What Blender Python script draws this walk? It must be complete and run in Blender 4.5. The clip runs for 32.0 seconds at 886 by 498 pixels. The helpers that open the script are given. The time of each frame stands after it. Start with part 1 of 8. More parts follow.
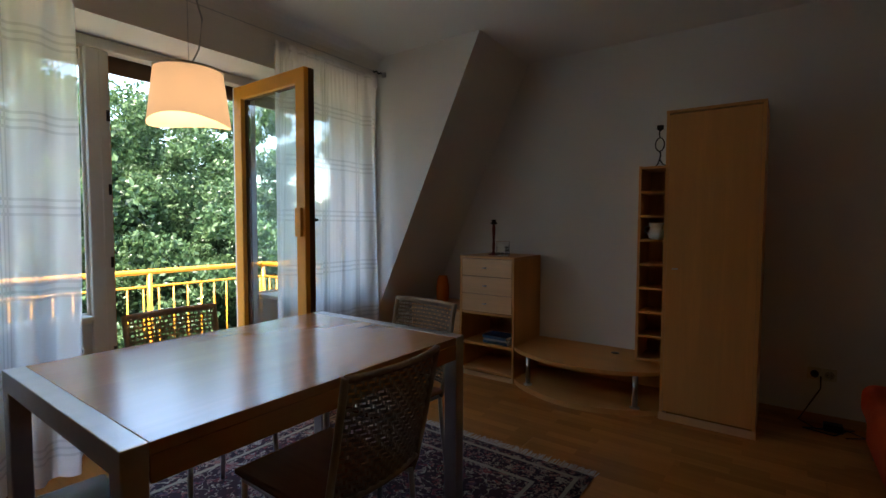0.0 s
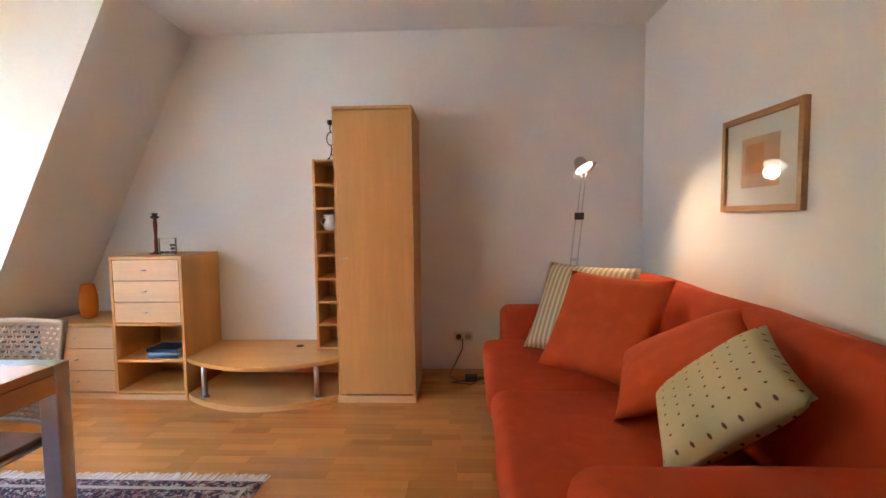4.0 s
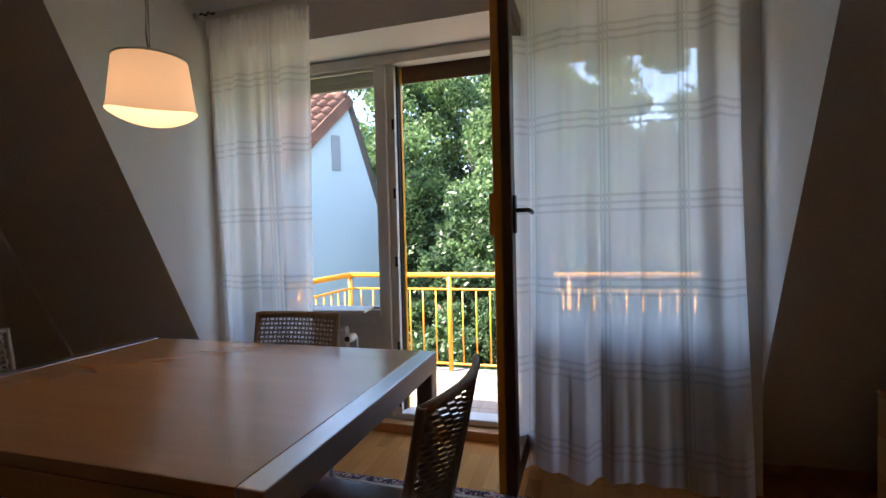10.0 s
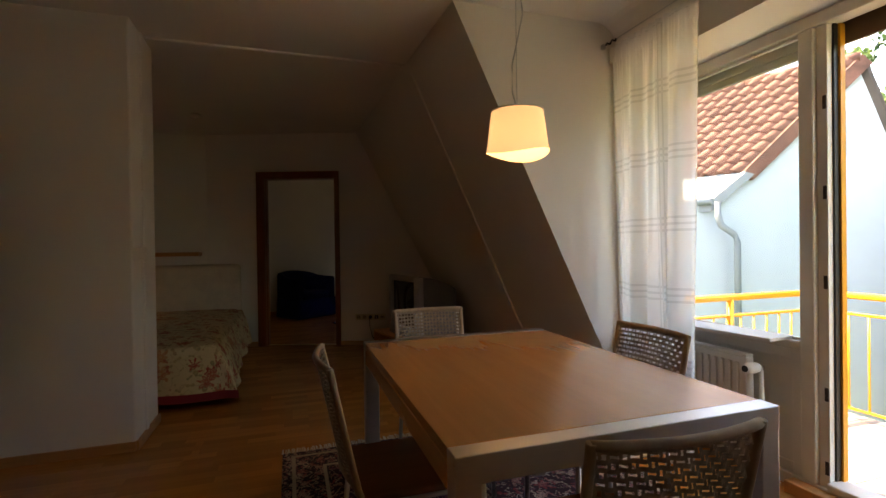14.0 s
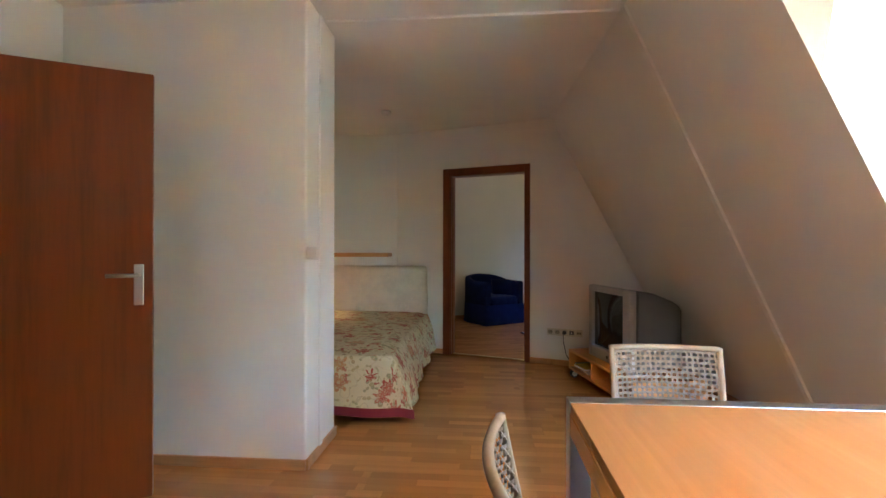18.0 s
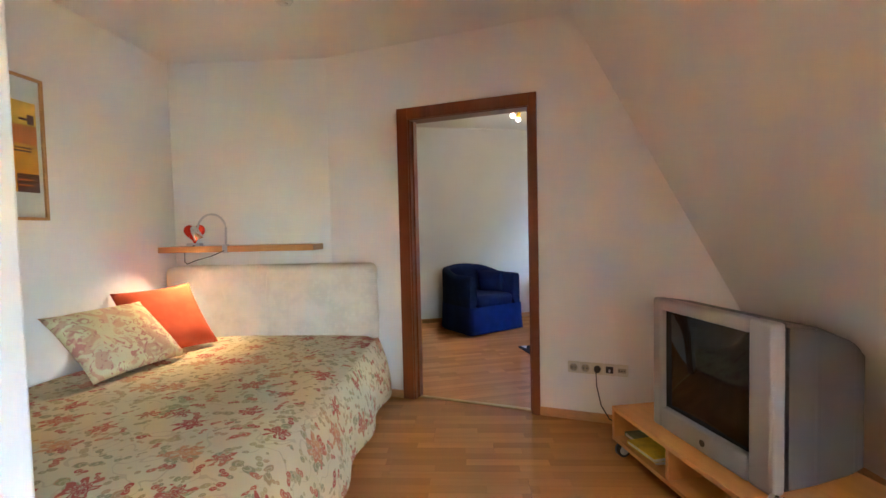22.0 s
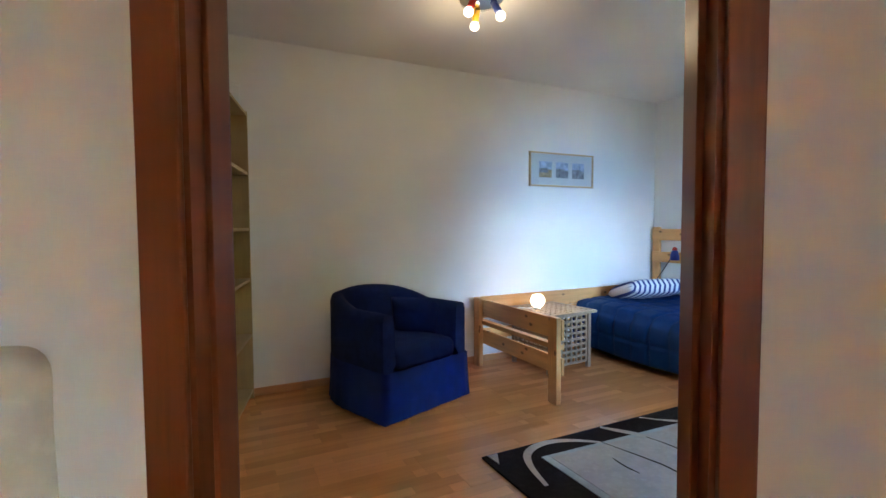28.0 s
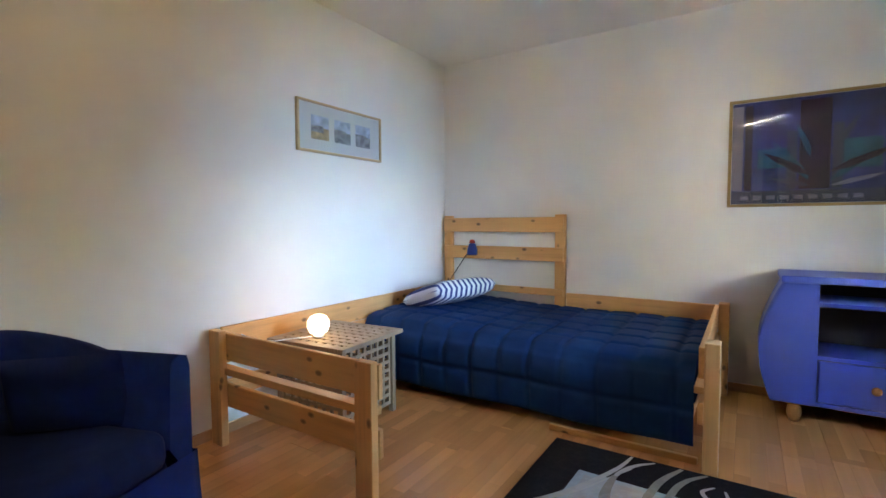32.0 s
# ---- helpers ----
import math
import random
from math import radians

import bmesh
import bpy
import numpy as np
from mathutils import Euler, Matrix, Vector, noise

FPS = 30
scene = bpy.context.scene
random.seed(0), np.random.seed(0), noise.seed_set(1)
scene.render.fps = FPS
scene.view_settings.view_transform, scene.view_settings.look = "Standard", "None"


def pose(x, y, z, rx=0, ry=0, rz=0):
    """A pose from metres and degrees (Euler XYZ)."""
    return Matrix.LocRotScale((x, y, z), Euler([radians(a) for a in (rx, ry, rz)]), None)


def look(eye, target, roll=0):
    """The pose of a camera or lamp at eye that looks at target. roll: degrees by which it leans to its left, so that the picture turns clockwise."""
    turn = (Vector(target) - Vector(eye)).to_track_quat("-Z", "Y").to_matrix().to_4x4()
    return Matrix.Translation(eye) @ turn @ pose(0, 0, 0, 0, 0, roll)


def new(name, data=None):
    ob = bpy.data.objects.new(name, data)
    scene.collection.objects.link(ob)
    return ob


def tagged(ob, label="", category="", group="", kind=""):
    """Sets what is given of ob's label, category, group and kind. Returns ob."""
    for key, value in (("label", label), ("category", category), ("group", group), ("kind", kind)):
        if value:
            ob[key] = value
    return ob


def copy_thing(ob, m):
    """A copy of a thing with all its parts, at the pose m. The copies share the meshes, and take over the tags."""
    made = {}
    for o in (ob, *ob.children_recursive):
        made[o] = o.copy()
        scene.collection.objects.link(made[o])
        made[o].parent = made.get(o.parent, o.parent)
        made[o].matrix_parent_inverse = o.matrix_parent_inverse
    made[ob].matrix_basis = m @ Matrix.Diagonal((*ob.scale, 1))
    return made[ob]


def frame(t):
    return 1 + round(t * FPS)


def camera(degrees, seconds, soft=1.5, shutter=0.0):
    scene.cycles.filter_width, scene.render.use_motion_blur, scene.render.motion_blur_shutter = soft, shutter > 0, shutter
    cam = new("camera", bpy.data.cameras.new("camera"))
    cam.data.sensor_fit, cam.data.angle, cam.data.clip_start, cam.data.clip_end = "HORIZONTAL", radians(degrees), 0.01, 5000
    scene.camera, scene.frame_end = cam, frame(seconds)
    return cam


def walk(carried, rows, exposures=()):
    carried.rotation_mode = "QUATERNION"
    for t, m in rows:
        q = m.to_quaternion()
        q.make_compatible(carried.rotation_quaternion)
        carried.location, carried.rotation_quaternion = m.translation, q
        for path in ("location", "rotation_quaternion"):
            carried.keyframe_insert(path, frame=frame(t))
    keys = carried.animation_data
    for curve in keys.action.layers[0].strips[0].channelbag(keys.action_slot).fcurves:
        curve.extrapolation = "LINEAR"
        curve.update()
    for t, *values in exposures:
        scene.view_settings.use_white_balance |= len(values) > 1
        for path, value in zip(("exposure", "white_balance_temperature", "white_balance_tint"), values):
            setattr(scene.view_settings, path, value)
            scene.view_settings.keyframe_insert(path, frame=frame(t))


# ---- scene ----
cam = camera(86.7, 32.0)
PATH = [
    (0, (0.083, 0.195, 1.193), (-1.086, 1.814, 1.09), 0.2),
    (0.5, (0.161, 0.219, 1.167), (-0.742, 2.001, 1.081), 0.6),
    (1, (0.228, 0.236, 1.188), (-0.388, 2.137, 1.098), -0.2),
    (1.5, (0.264, 0.24, 1.19), (-0.053, 2.213, 1.094), -0.2),
    (2, (0.315, 0.23, 1.208), (0.207, 2.224, 1.095), 0.2),
    (2.5, (0.325, 0.214, 1.186), (0.341, 2.21, 1.05), -0.3),
    (4.5, (0.283, 0.547, 1.184), (0.066, 2.531, 1.053), -1.1),
    (5, (0.25, 0.79, 1.164), (-0.278, 2.715, 1.05), -0.9),
    (5.5, (0.212, 0.955, 1.141), (-0.604, 2.775, 1.005), -1.9),
    (6, (0.205, 1.189, 1.138), (-0.913, 2.844, 1.035), 0.4),
    (6.5, (0.153, 1.369, 1.144), (-1.199, 2.834, 0.991), -0.8),
    (7, (0.045, 1.564, 1.143), (-1.505, 2.821, 1.016), -0.5),
    (7.5, (-0.031, 1.697, 1.15), (-1.712, 2.774, 1.021), -2.5),
    (8, (-0.037, 1.857, 1.112), (-1.993, 2.262, 1.023), 1.7),
    (8.5, (-0.07, 1.999, 1.114), (-2.063, 2.135, 1.035), 0.5),
    (9, (-0.154, 2.143, 1.137), (-2.148, 2.061, 1.018), 0.4),
    (9.5, (-0.275, 2.231, 1.149), (-2.254, 1.961, 1.057), -0.6),
    (10, (-0.363, 2.273, 1.131), (-2.278, 1.702, 1.071), -1.4),
    (10.5, (-0.425, 2.436, 1.171), (-2.163, 1.449, 1.097), 0.8),
    (11, (-0.521, 2.499, 1.159), (-2.173, 1.374, 1.083), 0.4),
    (11.5, (-0.598, 2.514, 1.17), (-2.085, 1.178, 1.136), 0.8),
    (12, (-0.646, 2.593, 1.189), (-1.864, 1.007, 1.195), 0.5),
    (12.5, (-0.651, 2.659, 1.172), (-1.588, 0.892, 1.17), 0.8),
    (13, (-0.622, 2.687, 1.185), (-1.337, 0.82, 1.213), 0.1),
    (13.5, (-0.621, 2.702, 1.175), (-1.217, 0.793, 1.17), 0.0),
    (14, (-0.658, 2.681, 1.167), (-1.277, 0.779, 1.153), -0.8),
    (14.5, (-0.746, 2.618, 1.162), (-1.21, 0.672, 1.154), -0.4),
    (15, (-0.792, 2.573, 1.180), (-1.076, 0.592, 1.151), 0.6),
    (15.5, (-0.823, 2.571, 1.17), (-0.86, 0.571, 1.155), 0.6),
    (17.5, (-0.739, 2.164, 1.174), (-0.576, 0.171, 1.204), -0.2),
    (18, (-0.719, 1.958, 1.17), (-0.553, -0.035, 1.173), 0.1),
    (18.5, (-0.639, 1.703, 1.183), (-0.615, -0.297, 1.183), -0.7),
    (19, (-0.597, 1.458, 1.175), (-0.622, -0.542, 1.174), -1.1),
    (19.5, (-0.568, 1.182, 1.241), (-0.639, -0.817, 1.231), -1.5),
    (20, (-0.604, 0.926, 1.222), (-0.794, -1.065, 1.168), -1.3),
    (20.5, (-0.595, 0.661, 1.222), (-0.901, -1.315, 1.163), -2.7),
    (21, (-0.639, 0.453, 1.215), (-0.808, -1.538, 1.124), -2.2),
    (21.5, (-0.707, 0.244, 1.257), (-0.701, -1.754, 1.174), -0.7),
    (22, (-0.77, 0.037, 1.222), (-0.662, -1.959, 1.135), -1.3),
    (22.5, (-0.789, -0.15, 1.228), (-0.542, -2.131, 1.102), -1.5),
    (23, (-0.808, -0.33, 1.213), (-0.34, -2.27, 1.08), -0.5),
    (23.5, (-0.839, -0.481, 1.214), (-0.154, -2.355, 1.08), -0.2),
    (24, (-0.828, -0.58, 1.208), (-0.2, -2.47, 1.024), -0.1),
    (24.5, (-0.718, -0.762, 1.217), (-0.275, -2.707, 1.079), -1.3),
    (25, (-0.644, -0.924, 1.206), (-0.396, -2.901, 1.032), -1.5),
    (25.5, (-0.627, -1.151, 1.202), (-0.48, -3.142, 1.07), -1.1),
    (26, (-0.626, -1.373, 1.204), (-0.557, -3.368, 1.086), -0.3),
    (26.5, (-0.623, -1.631, 1.213), (-0.725, -3.627, 1.13), -0.5),
    (28.5, (-0.667, -2.61, 1.198), (-1.036, -4.573, 1.09), -0.1),
    (29, (-0.683, -2.791, 1.206), (-1.072, -4.746, 1.049), 0.1),
    (29.5, (-0.767, -3.031, 1.167), (-1.133, -4.994, 1.054), 0.4),
    (30, (-0.856, -3.221, 1.142), (-1.273, -5.173, 1.016), 0.9),
    (30.5, (-0.905, -3.361, 1.162), (-1.715, -5.186, 1.051), -0.2),
    (31, (-0.916, -3.547, 1.132), (-2.017, -5.214, 1.026), -0.9),
    (31.5, (-0.937, -3.677, 1.117), (-2.08, -5.313, 0.993), 0.0),
    (32, (-0.993, -3.798, 1.127), (-2.291, -5.315, 1.014), -0.3),
]
EXPOSURES = [
    (0.0, 3.12, 6900, 10),
    (1.0, 4.03, 7100, 14),
    (2.0, 5.43, 7600, 19),
    (5.0, 6.40, 6300, 14),
    (6.0, 6.10, 6450, 14),
    (7.0, 5.03, 6050, 12),
    (8.0, 4.10, 6650, 12),
    (9.0, 3.36, 6750, 15),
    (11.0, 2.80, 7050, 18),
    (12.0, 2.81, 7850, 19),
    (14.0, 3.54, 9700, 19),
    (15.5, 3.93, 9900, 15),
    (17.5, 5.95, 6700, 12),
    (19.0, 6.72, 6200, 9),
    (20.0, 6.98, 6000, 12),
    (21.0, 7.53, 5950, 12),
    (23.0, 7.48, 5650, 11),
    (26.0, 7.40, 5450, 11),
    (29.0, 7.03, 6400, 12),
    (32.0, 7.08, 7000, 15),
]
walk(cam, [(t, look(eye, target, roll)) for t, eye, target, roll in PATH], EXPOSURES)

# ---- world, sun and large lights ----
world = bpy.data.worlds.new("world")
scene.world = world
world.use_nodes = True
wn = world.node_tree
sky = wn.nodes.new("ShaderNodeTexSky")
sky.sky_type = "NISHITA"
sky.sun_disc = False
sky.sun_elevation = radians(60)
sky.sun_rotation = radians(140)
wn.links.new(sky.outputs[0], wn.nodes["Background"].inputs[0])
wn.nodes["Background"].inputs[1].default_value = 0.15

sun = new("sun", bpy.data.lights.new("sun", "SUN"))
sun.data.energy = 3.4
sun.data.angle = radians(0.5)
sun.data.color = (1.0, 0.94, 0.84)
sun.matrix_world = look((0, 0, 0), (-0.30, 0.36, -0.885))


def lamp(name, kind, place, watts, colour, size=0.05, aim=None, cone=None):
    data = bpy.data.lights.new(name, kind)
    data.energy = watts
    data.color = colour
    ob = new(name, data)
    if kind == "AREA":
        data.shape = "RECTANGLE"
        data.size, data.size_y = size
    else:
        data.shadow_soft_size = size
    if cone:
        data.spot_size, data.spot_blend = radians(cone), 1.0
    ob.matrix_world = look(place, aim) if aim else Matrix.Translation(place)
    return ob


WARM = (1.0, 0.66, 0.36)


# ---- materials ----
def shader(name):
    m = bpy.data.materials.new(name)
    m.use_nodes = True
    nt = m.node_tree
    return m, nt, nt.nodes["Principled BSDF"]


def node(nt, kind, **values):
    n = nt.nodes.new(kind)
    for key, value in values.items():
        n.inputs[key].default_value = value
    return n


def coords(nt, stretch=(1, 1, 1), source="Object"):
    tc = nt.nodes.new("ShaderNodeTexCoord")
    mp = nt.nodes.new("ShaderNodeMapping")
    mp.inputs["Scale"].default_value = stretch
    nt.links.new(tc.outputs[source], mp.inputs[0])
    return mp.outputs[0]


def ramp(nt, fac, stops):
    r = nt.nodes.new("ShaderNodeValToRGB")
    els = r.color_ramp.elements
    while len(els) < len(stops):
        els.new(0.5)
    for e, (p, c) in zip(els, stops):
        e.position, e.color = p, (*c, 1)
    nt.links.new(fac, r.inputs[0])
    return r.outputs[0]


def tone(c, k):
    return tuple(min(1.0, max(0.0, v * k)) for v in c)


def paint(name, c, rough=0.6, metal=0.0, var=0.06, scale=6.0, bump=0.02, grain=90.0, spec=0.5, sheen=0.0):
    """A plain surface with uneven tone at two scales and a fine relief."""
    m, nt, p = shader(name)
    p.inputs["Roughness"].default_value = rough
    p.inputs["Metallic"].default_value = metal
    p.inputs["Specular IOR Level"].default_value = spec
    p.inputs["Sheen Weight"].default_value = sheen
    at = coords(nt)
    a = node(nt, "ShaderNodeTexNoise", Scale=scale, Detail=5.0)
    nt.links.new(at, a.inputs["Vector"])
    col = ramp(nt, a.outputs[0], [(0.3, tone(c, 1 - var)), (0.7, tone(c, 1 + var))])
    nt.links.new(col, p.inputs["Base Color"])
    if bump:
        b = node(nt, "ShaderNodeTexNoise", Scale=grain, Detail=3.0)
        nt.links.new(at, b.inputs["Vector"])
        k = node(nt, "ShaderNodeBump", Strength=bump * 10, Distance=0.002)
        nt.links.new(b.outputs[0], k.inputs["Height"])
        nt.links.new(k.outputs[0], p.inputs["Normal"])
    return m


def wood(name, c, rough=0.4, axis=0, dark=0.75, fine=70.0, knots=0.0, coat=0.0, veil=0.12):
    """Wood with its grain along one local axis."""
    m, nt, p = shader(name)
    p.inputs["Roughness"].default_value = rough
    p.inputs["Coat Weight"].default_value = coat
    p.inputs["Coat Roughness"].default_value = veil
    s = [1.0, 1.0, 1.0]
    s[axis] = 0.06
    info = nt.nodes.new("ShaderNodeObjectInfo")
    add = nt.nodes.new("ShaderNodeVectorMath")
    add.operation = "ADD"
    at = coords(nt, s)
    off = nt.nodes.new("ShaderNodeMath")
    off.operation = "MULTIPLY"
    off.inputs[1].default_value = 37.0
    nt.links.new(info.outputs["Random"], off.inputs[0])
    nt.links.new(at, add.inputs[0])
    nt.links.new(off.outputs[0], add.inputs[1])
    a = node(nt, "ShaderNodeTexNoise", Scale=fine, Detail=6.0, Roughness=0.65)
    nt.links.new(add.outputs[0], a.inputs["Vector"])
    b = node(nt, "ShaderNodeTexNoise", Scale=9.0, Detail=2.0)
    nt.links.new(add.outputs[0], b.inputs["Vector"])
    mix = nt.nodes.new("ShaderNodeMath")
    mix.operation = "MULTIPLY_ADD"
    mix.inputs[1].default_value = 0.5
    nt.links.new(a.outputs[0], mix.inputs[0])
    half = nt.nodes.new("ShaderNodeMath")
    half.operation = "MULTIPLY"
    half.inputs[1].default_value = 0.5
    nt.links.new(b.outputs[0], half.inputs[0])
    nt.links.new(half.outputs[0], mix.inputs[2])
    col = ramp(nt, mix.outputs[0], [(0.34, tone(c, dark)), (0.5, c), (0.66, tone(c, 1.12))])
    if knots:
        v = node(nt, "ShaderNodeTexVoronoi", Scale=12.0)
        sk = [1.0, 1.0, 1.0]
        sk[axis] = 0.6
        kadd = nt.nodes.new("ShaderNodeVectorMath")
        kadd.operation = "ADD"
        nt.links.new(coords(nt, sk), kadd.inputs[0])
        nt.links.new(off.outputs[0], kadd.inputs[1])
        nt.links.new(kadd.outputs[0], v.inputs["Vector"])
        spot = ramp(nt, v.outputs["Distance"], [(0.07, (1, 1, 1)), (0.12, (0.7, 0.7, 0.7)), (0.18, (0, 0, 0))])
        mx = nt.nodes.new("ShaderNodeMix")
        mx.data_type = "RGBA"
        nt.links.new(spot, mx.inputs["Factor"])
        nt.links.new(col, mx.inputs[6])
        mx.inputs[7].default_value = (*tone(c, knots), 1)
        col = mx.outputs[2]
    nt.links.new(col, p.inputs["Base Color"])
    k = node(nt, "ShaderNodeBump", Strength=0.08, Distance=0.002)
    nt.links.new(a.outputs[0], k.inputs["Height"])
    nt.links.new(k.outputs[0], p.inputs["Normal"])
    return m


def laminate(name, c):
    """Three-strip laminate: short strips of uneven tone on each board."""
    m, nt, p = shader(name)
    at = coords(nt)
    info = nt.nodes.new("ShaderNodeObjectInfo")
    off = nt.nodes.new("ShaderNodeMath")
    off.operation = "MULTIPLY"
    off.inputs[1].default_value = 53.0
    nt.links.new(info.outputs["Random"], off.inputs[0])
    comb = nt.nodes.new("ShaderNodeCombineXYZ")
    comb.inputs[1].default_value = 0.096
    nt.links.new(off.outputs[0], comb.inputs[0])
    add = nt.nodes.new("ShaderNodeVectorMath")
    add.operation = "ADD"
    nt.links.new(at, add.inputs[0])
    nt.links.new(comb.outputs[0], add.inputs[1])
    br = nt.nodes.new("ShaderNodeTexBrick")
    br.offset, br.squash = 0.37, 1.0
    for key, value in (("Scale", 1.0), ("Mortar Size", 0.0007), ("Mortar Smooth", 0.3), ("Brick Width", 0.43), ("Row Height", 0.064)):
        br.inputs[key].default_value = value
    br.inputs["Color1"].default_value = (*tone(c, 0.80), 1)
    br.inputs["Color2"].default_value = (*tone(c, 1.12), 1)
    br.inputs["Mortar"].default_value = (*tone(c, 0.80), 1)
    nt.links.new(add.outputs[0], br.inputs["Vector"])
    st = nt.nodes.new("ShaderNodeMapping")
    st.inputs["Scale"].default_value = (1.2, 34.0, 1.0)
    nt.links.new(add.outputs[0], st.inputs[0])
    g = node(nt, "ShaderNodeTexNoise", Scale=1.0, Detail=1.5, Roughness=0.4)
    nt.links.new(st.outputs[0], g.inputs["Vector"])
    grain = ramp(nt, g.outputs[0], [(0.3, (0.95, 0.94, 0.92)), (0.7, (1.03, 1.03, 1.02))])
    mul = nt.nodes.new("ShaderNodeMix")
    mul.data_type, mul.blend_type = "RGBA", "MULTIPLY"
    mul.inputs["Factor"].default_value = 1.0
    nt.links.new(br.outputs["Color"], mul.inputs[6])
    nt.links.new(grain, mul.inputs[7])
    nt.links.new(mul.outputs[2], p.inputs["Base Color"])
    sm = node(nt, "ShaderNodeTexNoise", Scale=2.5, Detail=2.0)
    nt.links.new(add.outputs[0], sm.inputs["Vector"])
    rr = nt.nodes.new("ShaderNodeMapRange")
    for i, value in enumerate((0.3, 0.7, 0.12, 0.20)):
        rr.inputs[i + 1].default_value = value
    nt.links.new(sm.outputs[0], rr.inputs[0])
    nt.links.new(rr.outputs[0], p.inputs["Roughness"])
    return m


def glass(name, tint=(1, 1, 1), rough=0.0):
    m, nt, p = shader(name)
    p.inputs["Base Color"].default_value = (*tint, 1)
    p.inputs["Transmission Weight"].default_value = 1.0
    p.inputs["Roughness"].default_value = rough
    p.inputs["IOR"].default_value = 1.45
    return m


def pane_glass(name, tint=(0.93, 0.96, 0.95)):
    """Thin window glass: clear with a faint mirror."""
    m, nt, p = shader(name)
    nt.nodes.remove(p)
    t = nt.nodes.new("ShaderNodeBsdfTransparent")
    t.inputs[0].default_value = (*tint, 1)
    g = node(nt, "ShaderNodeBsdfGlossy", Roughness=0.01)
    f = nt.nodes.new("ShaderNodeLayerWeight")
    f.inputs[0].default_value = 0.5
    steep = nt.nodes.new("ShaderNodeMath")
    steep.operation = "POWER"
    steep.inputs[1].default_value = 4.0
    nt.links.new(f.outputs["Facing"], steep.inputs[0])
    amount = nt.nodes.new("ShaderNodeMapRange")
    for i, value in enumerate((0.0, 1.0, 0.03, 0.7)):
        amount.inputs[i + 1].default_value = value
    nt.links.new(steep.outputs[0], amount.inputs[0])
    mx = nt.nodes.new("ShaderNodeMixShader")
    nt.links.new(amount.outputs[0], mx.inputs[0])
    nt.links.new(t.outputs[0], mx.inputs[1])
    nt.links.new(g.outputs[0], mx.inputs[2])
    nt.links.new(mx.outputs[0], nt.nodes["Material Output"].inputs[0])
    return m


def sheer(name, c, opacity=0.70, stripes=True):
    """Sheer voile: woven cloth that lets light and some of the view through, with bands of thicker thread."""
    m, nt, p = shader(name)
    nt.nodes.remove(p)
    d = nt.nodes.new("ShaderNodeBsdfDiffuse")
    t = nt.nodes.new("ShaderNodeBsdfTranslucent")
    x = nt.nodes.new("ShaderNodeBsdfTransparent")
    d.inputs[0].default_value = (*c, 1)
    t.inputs[0].default_value = (*c, 1)
    cloth = nt.nodes.new("ShaderNodeMixShader")
    cloth.inputs[0].default_value = 0.90
    nt.links.new(d.outputs[0], cloth.inputs[1])
    nt.links.new(t.outputs[0], cloth.inputs[2])
    out = nt.nodes.new("ShaderNodeMixShader")
    nt.links.new(x.outputs[0], out.inputs[1])
    nt.links.new(cloth.outputs[0], out.inputs[2])
    if stripes:
        tc = nt.nodes.new("ShaderNodeTexCoord")
        sep = nt.nodes.new("ShaderNodeSeparateXYZ")
        nt.links.new(tc.outputs["UV"], sep.inputs[0])

        def band(src, period, width, lines):
            w = nt.nodes.new("ShaderNodeMath")
            w.operation = "MODULO"
            w.inputs[1].default_value = period
            nt.links.new(src, w.inputs[0])
            last = None
            for c0 in lines:
                k = nt.nodes.new("ShaderNodeMath")
                k.operation = "COMPARE"
                k.inputs[1].default_value, k.inputs[2].default_value = c0, width
                nt.links.new(w.outputs[0], k.inputs[0])
                if last:
                    s = nt.nodes.new("ShaderNodeMath")
                    s.operation = "MAXIMUM"
                    nt.links.new(last, s.inputs[0])
                    nt.links.new(k.outputs[0], s.inputs[1])
                    last = s.outputs[0]
                else:
                    last = k.outputs[0]
            return last
        a = band(sep.outputs[1], 0.36, 0.006, (0.10, 0.132, 0.164))
        b = band(sep.outputs[0], 0.52, 0.005, (0.10, 0.128, 0.156))
        both = nt.nodes.new("ShaderNodeMath")
        both.operation = "ADD"
        nt.links.new(a, both.inputs[0])
        nt.links.new(b, both.inputs[1])
        mr = nt.nodes.new("ShaderNodeMapRange")
        for i, value in enumerate((0.0, 1.5, opacity, 0.99)):
            mr.inputs[i + 1].default_value = value
        nt.links.new(both.outputs[0], mr.inputs[0])
        nt.links.new(mr.outputs[0], out.inputs[0])
        dense = nt.nodes.new("ShaderNodeMath")
        dense.operation = "MINIMUM"
        dense.inputs[1].default_value = 1.0
        nt.links.new(both.outputs[0], dense.inputs[0])
        thread = ramp(nt, dense.outputs[0], [(0.0, c), (1.0, tone(c, 0.70))])
        nt.links.new(thread, d.inputs[0])
        nt.links.new(thread, t.inputs[0])
    else:
        out.inputs[0].default_value = opacity
    nt.links.new(out.outputs[0], nt.nodes["Material Output"].inputs[0])
    return m


def glow(name, c, strength):
    m, nt, p = shader(name)
    p.inputs["Base Color"].default_value = (*c, 1)
    p.inputs["Emission Color"].default_value = (*c, 1)
    p.inputs["Emission Strength"].default_value = strength
    return m


